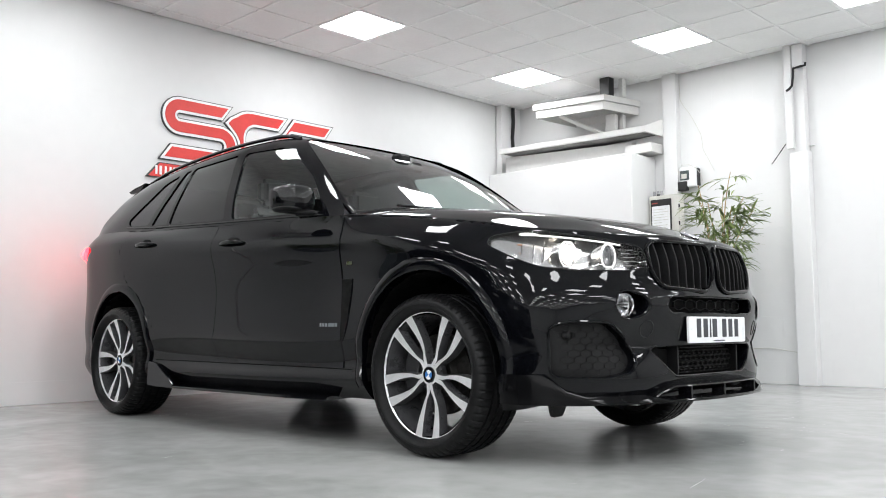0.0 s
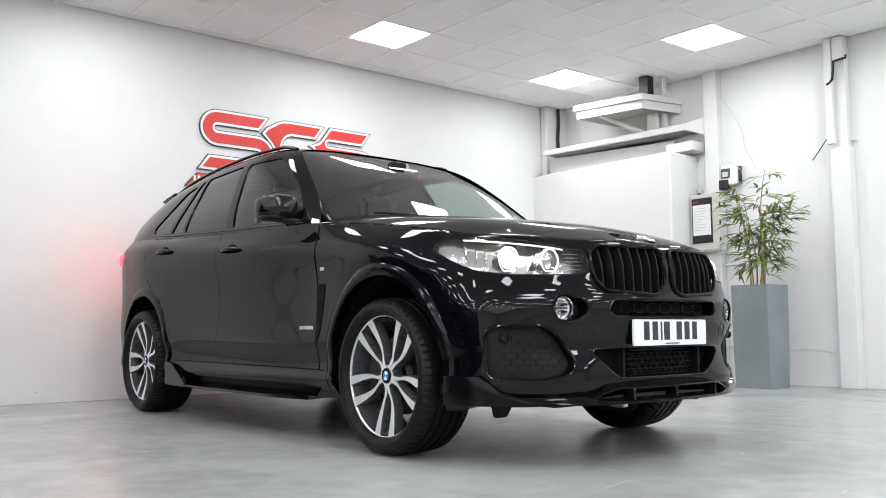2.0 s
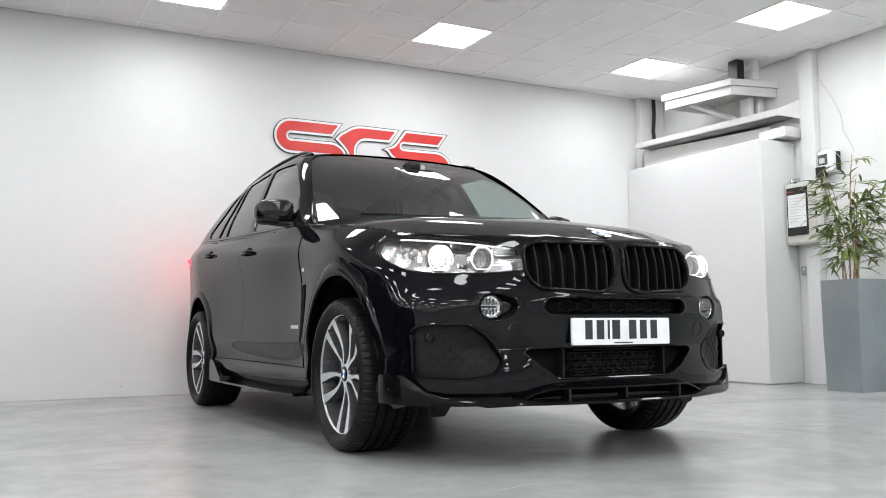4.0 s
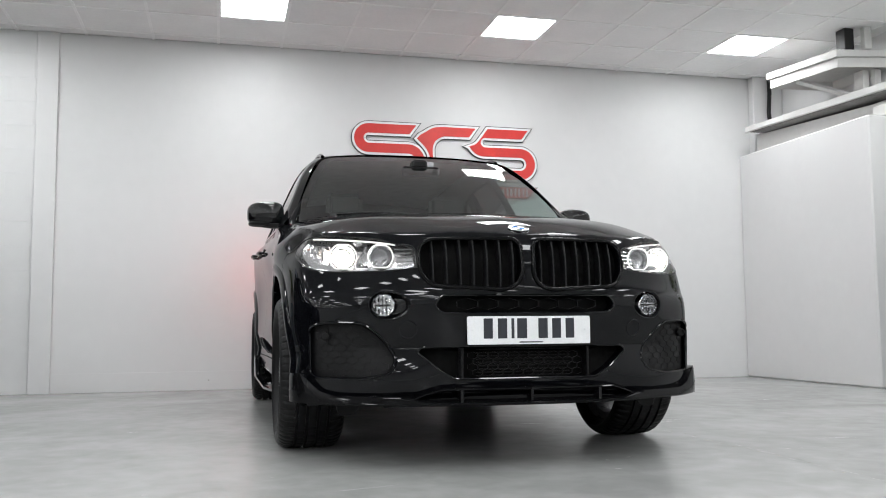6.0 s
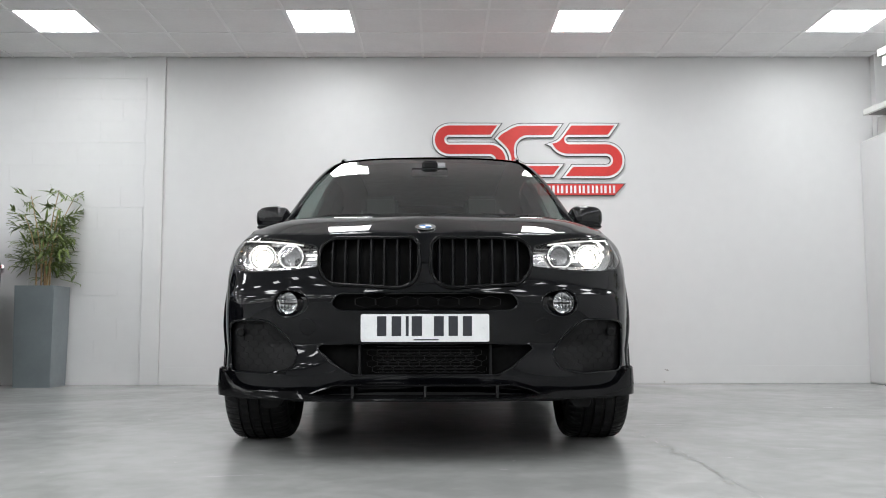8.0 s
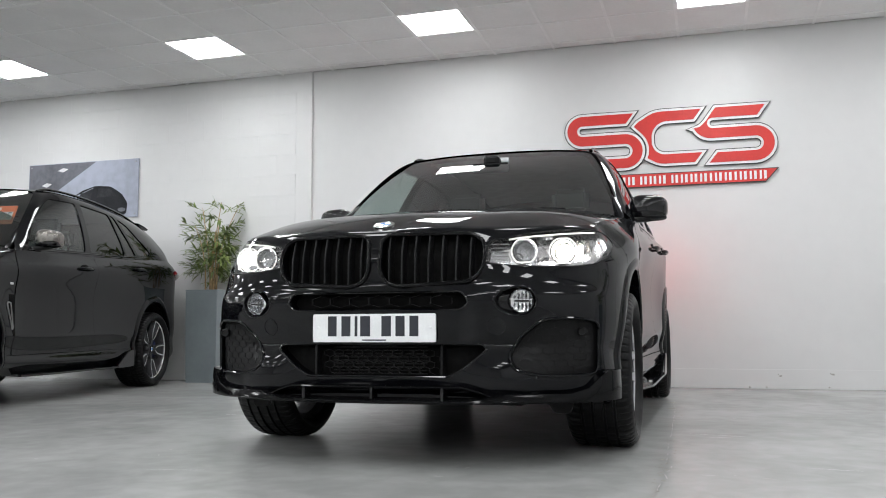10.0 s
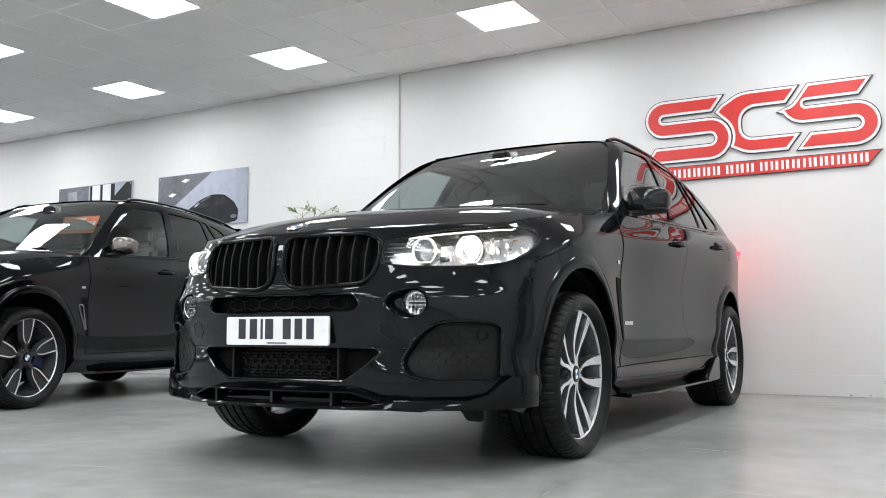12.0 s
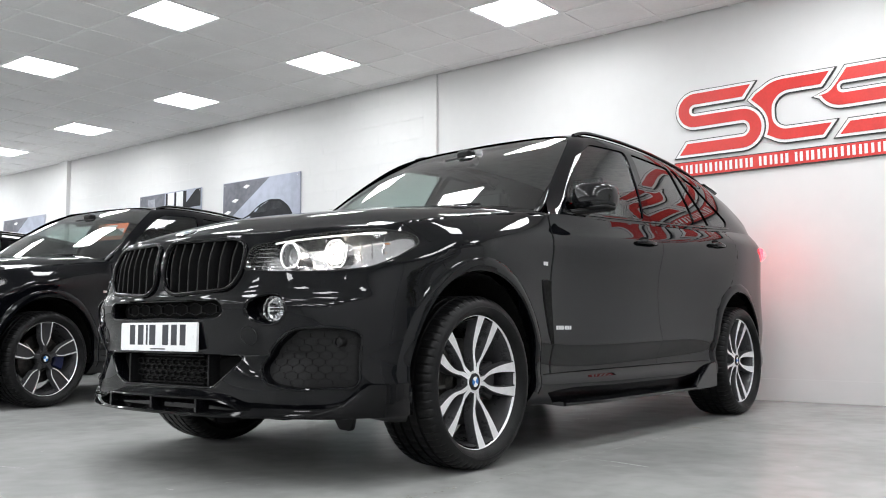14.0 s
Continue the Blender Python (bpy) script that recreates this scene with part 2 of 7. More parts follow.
# ---- car shell: smooth sheets through a net of stations ----
def spline_rows(t, u):
    """The matrix that takes values at the knots t to a natural cubic spline's values at u."""
    n = len(t)
    h = np.diff(t)
    a, r = np.zeros((n, n)), np.zeros((n, n))
    a[0, 0] = a[-1, -1] = 1
    for i in range(1, n - 1):
        a[i, i - 1], a[i, i], a[i, i + 1] = h[i - 1], 2 * (h[i - 1] + h[i]), h[i]
        r[i, i - 1], r[i, i], r[i, i + 1] = 6 / h[i - 1], -6 / h[i - 1] - 6 / h[i], 6 / h[i]
    m2 = np.linalg.solve(a, r)
    out = np.zeros((len(u), n))
    for k, v in enumerate(u):
        i = min(max(int(np.searchsorted(t, v)) - 1, 0), n - 2)
        p, q = (t[i + 1] - v) / h[i], (v - t[i]) / h[i]
        out[k, i] += p
        out[k, i + 1] += q
        out[k] += ((p ** 3 - p) * m2[i] + (q ** 3 - q) * m2[i + 1]) * h[i] ** 2 / 6
    return out


def knots(net):
    """Mean chord lengths along the second axis."""
    d = np.linalg.norm(np.diff(net, axis=1), axis=2).mean(axis=0)
    return np.concatenate([[0], np.cumsum(np.maximum(d, 1e-3))])


def along(net, per, mirror_first=False, mirror_last=False):
    """Splines a net along its second axis, with per points in each span."""
    k = net.shape[1]
    flip = np.array([1, -1, 1])
    lo = hi = 0
    if mirror_first:
        net = np.concatenate([net[:, 2:0:-1] * flip, net], axis=1)
        lo = 2
    if mirror_last:
        net = np.concatenate([net, net[:, -2:-4:-1] * flip], axis=1)
    t = knots(net)
    u = []
    for i in range(k - 1):
        n = per[i] if isinstance(per, (list, tuple)) else per
        u += [t[lo + i] + (t[lo + i + 1] - t[lo + i]) * j / n for j in range(n)]
    u.append(t[lo + k - 1])
    return np.einsum("uk,rkc->ruc", spline_rows(t, np.array(u)), net)


def swap(a):
    return np.transpose(a, (1, 0, 2))


SIDE_X = [0.39, 0.20, 0.0, -0.35, -0.64, -1.2, -1.77, -2.35, -2.7, -2.933, -3.3, -3.6]
SIDE_Y = [0.916, 0.945, 0.957, 0.950, 0.930, 0.934, 0.940, 0.948, 0.956, 0.957, 0.925, 0.862]


def lower_net():
    """Waterlines of the lower body: nose centre, corner, side, tail centre; sill to shoulder."""
    ys = [0.0, 0.22, 0.43, 0.60, 0.74, 0.84]
    nose = [
        (0.255, [0.775, 0.77, 0.752, 0.704, 0.625, 0.545]),
        (0.34, [0.80, 0.796, 0.784, 0.734, 0.653, 0.565]),
        (0.47, [0.815, 0.808, 0.768, 0.714, 0.655, 0.575]),
        (0.50, [0.8195, 0.8125, 0.775, 0.7205, 0.657, 0.575]),
        (0.61, [0.835, 0.828, 0.80, 0.745, 0.665, 0.575]),
        (0.70, [0.832, 0.824, 0.790, 0.729, 0.640, 0.545]),
        (0.79, [0.828, 0.818, 0.772, 0.70, 0.605, 0.505]),
        (0.885, [0.812, 0.80, 0.745, 0.652, 0.545, 0.44]),
        (0.906, [0.805, 0.792, 0.735, 0.637, 0.528, 0.420]),
    ]
    side_z = [[0.225] * 12, [0.31] * 12, [0.42, 0.42, 0.42, 0.41, 0.395, 0.39, 0.40, 0.41, 0.42, 0.42, 0.42, 0.42], [0.49, 0.49, 0.49, 0.487, 0.482, 0.478, 0.49, 0.495, 0.49, 0.49, 0.49, 0.49], [0.56, 0.56, 0.56, 0.54, 0.51, 0.502, 0.514, 0.54, 0.56, 0.56, 0.56, 0.56], [0.70, 0.70, 0.70, 0.69, 0.67, 0.66, 0.67, 0.69, 0.70, 0.70, 0.70, 0.70],
              [0.79, 0.80, 0.81, 0.83, 0.85, 0.87, 0.89, 0.91, 0.92, 0.92, 0.92, 0.92],
              [0.888, 0.905, 0.93, 0.965, 0.995, 1.03, 1.06, 1.09, 1.10, 1.11, 1.12, 1.12],
              [0.906, 0.925, 0.952, 0.988, 1.018, 1.052, 1.081, 1.111, 1.122, 1.132, 1.142, 1.142]]
    off = [-0.062, -0.012, -0.016, -0.009, -0.003, -0.006, -0.006, -0.002, -0.006]
    door = [-0.064, -0.016, -0.048, -0.010, -0.008, -0.028, -0.015, 0.003, -0.009]
    share = [0, 0, 0, 0, 0.35, 1, 1, 0.6, 0, 0, 0, 0]
    front = [0.0, 0.0, 0.0, 0.0, 0.0, 0.0, -0.03, -0.09, -0.10]
    tail_x, tail_y = [-3.81, -3.94, -3.98], [0.71, 0.38, 0.0]
    rows = []
    for r, (z, xs) in enumerate(nose):
        row = [(x, y, z) for x, y in zip(xs, ys)]
        for i, (x, y) in enumerate(zip(SIDE_X, SIDE_Y)):
            drop = {(7, 0): -0.026, (7, 1): -0.011, (8, 0): -0.034, (8, 1): -0.017, (8, 2): -0.008}.get((r, i), 0)
            row.append((x + (front[r] if i == 0 else front[r] * 0.5 if i == 1 else 0), y + off[r] + (door[r] - off[r]) * share[i] + drop, side_z[r][i]))
        row += [(x + (0.03 if r > 5 else 0), y + off[r] * (0.6 if y else 0), side_z[r][11]) for x, y in zip(tail_x, tail_y)]
        rows.append(row)
    rows.append([(0.782, 0, 0.936), (0.768, 0.22, 0.942), (0.712, 0.43, 0.938), (0.605, 0.60, 0.948), (0.49, 0.73, 0.960), (0.375, 0.80, 0.972),
                 (0.28, 0.822, 0.992), (0.15, 0.840, 1.014), (0, 0.852, 1.037), (-0.35, 0.866, 1.084), (-0.64, 0.902, 1.108), (-1.2, 0.893, 1.128), (-1.77, 0.892, 1.152),
                 (-2.35, 0.888, 1.178), (-2.7, 0.885, 1.197), (-2.933, 0.880, 1.212), (-3.3, 0.86, 1.228), (-3.55, 0.80, 1.235), (-3.72, 0.66, 1.24), (-3.82, 0.35, 1.24), (-3.84, 0, 1.24)])
    return np.array(rows)


PER = [7, 7, 6, 6, 6, 6, 7, 8, 12, 9, 14, 14, 14, 9, 7, 10, 8, 6, 6, 6]


def shell():
    """Half of the body (y >= 0) as one bmesh; its faces carry the sheet they come from in the layer 'sheet'."""
    low = swap(along(swap(along(lower_net(), PER, True, True)), [6, 6, 6, 3, 6, 6, 6, 3, 5]))
    top = low[-1]
    starts = np.concatenate([[0], np.cumsum(PER)])
    # bonnet: from the nose edge to the cowl, centre to fender shoulder
    front, flank = top[: starts[5] + 1], top[starts[5]: starts[10] + 1]
    centre = np.array([(0.782, 0, 0.936), (0.585, 0, 1.012), (0.36, 0, 1.066), (0.12, 0, 1.105), (-0.20, 0, 1.146), (-0.47, 0, 1.172)])
    side = np.array([top[starts[5 + k]] for k in range(6)])
    frac = np.array([0, 0.26, 0.52, 0.74, 0.90, 1.0])
    hood = np.zeros((6, 6, 3))
    nose = np.array([top[starts[k]] for k in range(6)])
    ridge = np.array([0, -0.002, 0.004, 0.012, 0.009, 0])
    for k in range(6):
        c, e = centre[k], side[k]
        for j, f in enumerate(frac):
            z = c[2] + (e[2] - c[2]) * f ** 2.7 + ridge[j] * min(1, k * 0.6)
            hood[k, j] = (c[0] + (e[0] - c[0]) * f ** 2.0, e[1] * f, z)
    hood[0] = nose
    hood = swap(along(swap(along(hood, PER[:5], True)), PER[5:10]))
    m, n = hood.shape[:2]
    ef, es = front - hood[0], flank - hood[:, -1]
    u, v = np.linspace(0, 1, n)[None, :, None], np.linspace(1, 0, m)[:, None, None]
    hood = hood + v ** 3 * ef[None] + u ** 3 * es[:, None] - (v ** 3) * (u ** 3) * es[0]
    # cabin: shoulder, glass line, roof rail, roof centre
    cols = [
        [(-0.64, 0.902, 1.108), (-0.76, 0.818, 1.205), (-1.03, 0.722, 1.425), (-1.28, 0.632, 1.598), (-1.365, 0.575, 1.642), (-1.42, 0.42, 1.672), (-1.455, 0.21, 1.688), (-1.465, 0, 1.693)],
        [(-0.75, 0.8995, 1.1105), (-0.861, 0.8395, 1.2340), (-1.111, 0.7495, 1.4440), (-1.348, 0.6590, 1.6055), (-1.4225, 0.590, 1.6535), (-1.475, 0.43, 1.6815), (-1.505, 0.215, 1.6965), (-1.515, 0, 1.7015)],
        [(-0.86, 0.897, 1.113), (-0.97, 0.842, 1.255), (-1.20, 0.758, 1.455), (-1.42, 0.675, 1.602), (-1.48, 0.603, 1.660), (-1.53, 0.44, 1.690), (-1.555, 0.22, 1.705), (-1.565, 0, 1.710)],
        [(-1.2, 0.893, 1.128), (-1.31, 0.850, 1.27), (-1.48, 0.770, 1.465), (-1.64, 0.688, 1.61), (-1.69, 0.612, 1.674), (-1.73, 0.45, 1.704), (-1.745, 0.22, 1.719), (-1.75, 0, 1.724)],
        [(-1.77, 0.892, 1.152), (-1.84, 0.850, 1.29), (-1.93, 0.772, 1.47), (-2.0, 0.692, 1.612), (-2.02, 0.615, 1.677), (-2.04, 0.45, 1.709), (-2.05, 0.22, 1.724), (-2.05, 0, 1.729)],
        [(-2.35, 0.888, 1.178), (-2.37, 0.848, 1.30), (-2.40, 0.772, 1.465), (-2.43, 0.692, 1.600), (-2.44, 0.612, 1.664), (-2.45, 0.45, 1.698), (-2.45, 0.22, 1.714), (-2.45, 0, 1.719)],
        [(-2.80, 0.884, 1.204), (-2.80, 0.842, 1.31), (-2.80, 0.770, 1.452), (-2.82, 0.690, 1.568), (-2.84, 0.606, 1.634), (-2.86, 0.44, 1.670), (-2.87, 0.22, 1.686), (-2.87, 0, 1.691)],
        [(-3.2, 0.867, 1.224), (-3.18, 0.828, 1.315), (-3.16, 0.758, 1.43), (-3.16, 0.678, 1.53), (-3.18, 0.592, 1.596), (-3.2, 0.43, 1.632), (-3.21, 0.21, 1.648), (-3.22, 0, 1.653)],
        [(-3.55, 0.80, 1.235), (-3.50, 0.785, 1.31), (-3.44, 0.728, 1.41), (-3.42, 0.65, 1.50), (-3.43, 0.565, 1.562), (-3.46, 0.41, 1.598), (-3.48, 0.2, 1.614), (-3.49, 0, 1.619)],
    ]
    cab = np.array(cols)
    belt = top[starts[10]: starts[17] + 1]
    dense = along(swap(cab), [6, 6, 10, 12, 14, 12, 10, 8])
    # the belt edge follows the shoulder's own points
    L = np.concatenate([[0], np.cumsum(np.linalg.norm(np.diff(belt, axis=0), axis=1))])
    D = np.concatenate([[0], np.cumsum(np.linalg.norm(np.diff(dense[0], axis=0), axis=1))])
    want = np.stack([np.interp(D / D[-1], L / L[-1], belt[:, c]) for c in range(3)], axis=1)
    dense[0] = want
    cabin = swap(along(swap(dense), [6, 6, 6, 5, 6, 6, 6], False, True))
    # tail panel, ruled between the cabin's rear edge and the shoulder
    rear_top = cabin[:, -1]
    rear_low = top[starts[17]:]
    q = len(rear_top)
    RL = np.linspace(0, len(rear_low) - 1, q)
    rl = np.stack([np.interp(RL, range(len(rear_low)), rear_low[:, c]) for c in range(3)], axis=1)
    tail = np.stack([rear_top * (1 - k / 8) + rl * (k / 8) for k in range(9)])
    bm = bmesh.new()
    lay = bm.faces.layers.int.new("sheet")
    bm.verts.layers.float_vector.new("n")

    def grid(a, tag):
        vs = [[bm.verts.new(p) for p in row] for row in a]
        for i in range(len(vs) - 1):
            for j in range(len(vs[0]) - 1):
                f = bm.faces.new((vs[i][j], vs[i][j + 1], vs[i + 1][j + 1], vs[i + 1][j]))
                f[lay] = tag

    grid(low, 1)
    grid(hood, 2)
    grid(cabin, 3)
    grid(tail, 4)
    for v in bm.verts:
        if abs(v.co.y) < 1e-4:
            v.co.y = 0
    bmesh.ops.remove_doubles(bm, verts=bm.verts[:], dist=0.0025)
    bmesh.ops.dissolve_degenerate(bm, edges=bm.edges[:], dist=0.0005)
    bmesh.ops.recalc_face_normals(bm, faces=bm.faces[:])
    if sum(f.normal.y * f.calc_area() for f in bm.faces) < 0:
        bmesh.ops.reverse_faces(bm, faces=bm.faces[:])
    bm.normal_update()
    nl = bm.verts.layers.float_vector["n"]
    for v in bm.verts:
        n = v.normal.copy()
        if v.co.y == 0:
            n.y = 0
        v[nl] = n.normalized()
    return bm


def windscreen_sheet(drop=0.006):
    """The front pane, from the cowl to the roof's edge, half."""
    rows = [
        [(-0.475, 0, 1.160), (-0.487, 0.25, 1.158), (-0.525, 0.48, 1.152), (-0.60, 0.68, 1.146), (-0.70, 0.815, 1.150)],
        [(-0.735, 0, 1.338), (-0.755, 0.24, 1.338), (-0.80, 0.46, 1.338), (-0.862, 0.64, 1.338), (-0.93, 0.76, 1.338)],
        [(-1.03, 0, 1.512), (-1.043, 0.22, 1.512), (-1.072, 0.42, 1.510), (-1.115, 0.585, 1.508), (-1.158, 0.682, 1.508)],
        [(-1.462, 0, 1.690), (-1.45, 0.20, 1.685), (-1.42, 0.38, 1.672), (-1.385, 0.52, 1.652), (-1.362, 0.584, 1.640)],
    ]
    a = np.array(rows)
    a[:, :, 2] -= drop
    return swap(along(swap(along(a, 6, True)), 8))


def cut(bm, outline, axes, keep):
    """Splits the faces along an outline seen along one axis; returns the faces within it."""
    i, j = axes
    lo = [min(p[k] for p in outline) - 0.01 for k in (0, 1)]
    hi = [max(p[k] for p in outline) + 0.01 for k in (0, 1)]

    def near(f, a, b):
        us, vs = [v.co[i] for v in f.verts], [v.co[j] for v in f.verts]
        return max(us) >= a[0] and min(us) <= b[0] and max(vs) >= a[1] and min(vs) <= b[1]

    cand = [f for f in bm.faces if near(f, lo, hi) and keep(f.calc_center_median())]
    n = len(outline)
    for k in range(n):
        p, q = outline[k - 1], outline[k]
        a = (min(p[0], q[0]) - 0.002, min(p[1], q[1]) - 0.002)
        b = (max(p[0], q[0]) + 0.002, max(p[1], q[1]) + 0.002)
        now = [f for f in cand if near(f, a, b)]
        if not now:
            continue
        rest = [f for f in cand if not near(f, a, b)]
        co, no = [0, 0, 0], [0, 0, 0]
        co[i], co[j] = p
        no[i], no[j] = q[1] - p[1], p[0] - q[0]
        if abs(no[i]) + abs(no[j]) < 1e-9:
            continue
        geom = list({*now, *(e for f in now for e in f.edges), *(v for f in now for v in f.verts)})
        r = bmesh.ops.bisect_plane(bm, geom=geom, dist=1e-5, plane_co=co, plane_no=no)
        cand = rest + [g for g in r["geom"] if isinstance(g, bmesh.types.BMFace)]
    cand = [f for f in cand if f.is_valid]
    out = []
    for f in cand:
        c = f.calc_center_median()
        if inside(outline, c[i], c[j]):
            out.append(f)
    return out


KIDNEY = rounded([(0.022, 0.775), (0.027, 0.892), (0.055, 0.915), (0.385, 0.915), (0.432, 0.888), (0.443, 0.825), (0.430, 0.765), (0.388, 0.722), (0.10, 0.706), (0.045, 0.726)], 0.030, 4)
UPPER_SLOT = rounded([(-0.2, 0.612), (0.355, 0.612), (0.388, 0.640), (0.36, 0.684), (-0.2, 0.690)], 0.02, 3)
LOWER_SLOT = rounded([(-0.2, 0.346), (0.30, 0.350), (0.36, 0.385), (0.448, 0.458), (0.43, 0.478), (-0.2, 0.478)], 0.02, 3)
VENT = rounded([(0.846, 0.358), (0.853, 0.565), (0.79, 0.580), (0.655, 0.575), (0.572, 0.508), (0.522, 0.430), (0.553, 0.374), (0.66, 0.352)], 0.035, 4)
FOG = [(0.575 + 0.062 * math.cos(2 * math.pi * k / 24) - (0.035 if math.cos(2 * math.pi * k / 24) < 0 else 0) * abs(math.cos(2 * math.pi * k / 24)), 0.645 + 0.058 * math.sin(2 * math.pi * k / 24)) for k in range(24)]
LAMP = rounded([(0.440, 0.795), (0.452, 0.884), (0.60, 0.922), (0.73, 0.943), (0.81, 0.952), (0.858, 0.940), (0.892, 0.892), (0.884, 0.840), (0.845, 0.800), (0.76, 0.785), (0.66, 0.783), (0.56, 0.784)], 0.02, 3)
ARCH_Z, FRONT_X, REAR_X = 0.392, -0.060, -2.950
ARCH_F = [(FRONT_X + 0.420 * math.cos(2 * math.pi * k / 56), ARCH_Z + 0.420 * math.sin(2 * math.pi * k / 56)) for k in range(56)]
ARCH_R = [(REAR_X + 0.02 + 0.415 * math.cos(2 * math.pi * k / 56), ARCH_Z + 0.415 * math.sin(2 * math.pi * k / 56)) for k in range(56)]
PANES = [
    ("front_window", rounded([(-0.815, 1.146), (-1.675, 1.180), (-1.81, 1.608), (-1.43, 1.592), (-1.29, 1.532), (-1.03, 1.362)], 0.03, 3), 1),
    ("rear_window", rounded([(-1.755, 1.184), (-2.40, 1.214), (-2.385, 1.590), (-1.89, 1.609)], 0.025, 3), 2),
    ("vent_window", rounded([(-2.43, 1.216), (-2.625, 1.226), (-2.478, 1.578), (-2.415, 1.585)], 0.012, 3), 2),
    ("quarter_window", rounded([(-2.675, 1.230), (-2.94, 1.247), (-2.985, 1.285), (-2.70, 1.52), (-2.54, 1.568)], 0.03, 3), 2),
]
DOOR_F = [(-0.64, 0.365), (-0.64, 1.104), (-0.86, 1.112), (-1.2, 1.127), (-1.70, 1.148), (-1.772, 1.10), (-1.772, 0.372)]
DOOR_R = [(-1.772, 0.372), (-1.772, 1.10), (-1.78, 1.151), (-2.35, 1.177), (-2.80, 1.202), (-2.885, 1.06), (-2.80, 0.86), (-2.60, 0.75), (-2.46, 0.60), (-2.43, 0.378)]
NOSE_SIDE = [(0.235, 0.925), (0.19, 0.82), (0.05, 0.60), (0.05, 0.0), (1.5, 0.0), (1.5, 1.3), (0.80, 1.3), (0.30, 0.985)]


def region_mesh(bm, tag, region, both, name, sharp=None):
    """Takes the faces of one region out into a mesh with the shell's smooth normals; both: left and right halves joined."""
    nl = bm.verts.layers.float_vector["n"]
    fl = bm.faces.layers.int["flat"]
    faces = [f for f in bm.faces if f[tag] == region]
    out = {}
    for side in (("b",) if both else ("l", "r")):
        verts, polys, norms, index = [], [], [], {}
        for s in ((1, -1) if both else (1,) if side == "l" else (-1,)):
            for f in faces:
                loop = list(f.verts) if s > 0 else list(f.verts)[::-1]
                ids = []
                fn = f.normal
                for v in loop:
                    y = v.co.y * s
                    key = (v.index, s if v.co.y > 1e-5 else 0)
                    if key not in index:
                        index[key] = len(verts)
                        verts.append((v.co.x, y, v.co.z))
                    ids.append(index[key])
                    n = fn if f[fl] else v[nl]
                    norms.append((n[0], n[1] * s, n[2]))
                polys.append(ids)
        me = bpy.data.meshes.new(name)
        me.from_pydata(verts, [], polys)
        me.update()
        me.shade_smooth()
        me.normals_split_custom_set(norms)
        out[side] = me
    return out


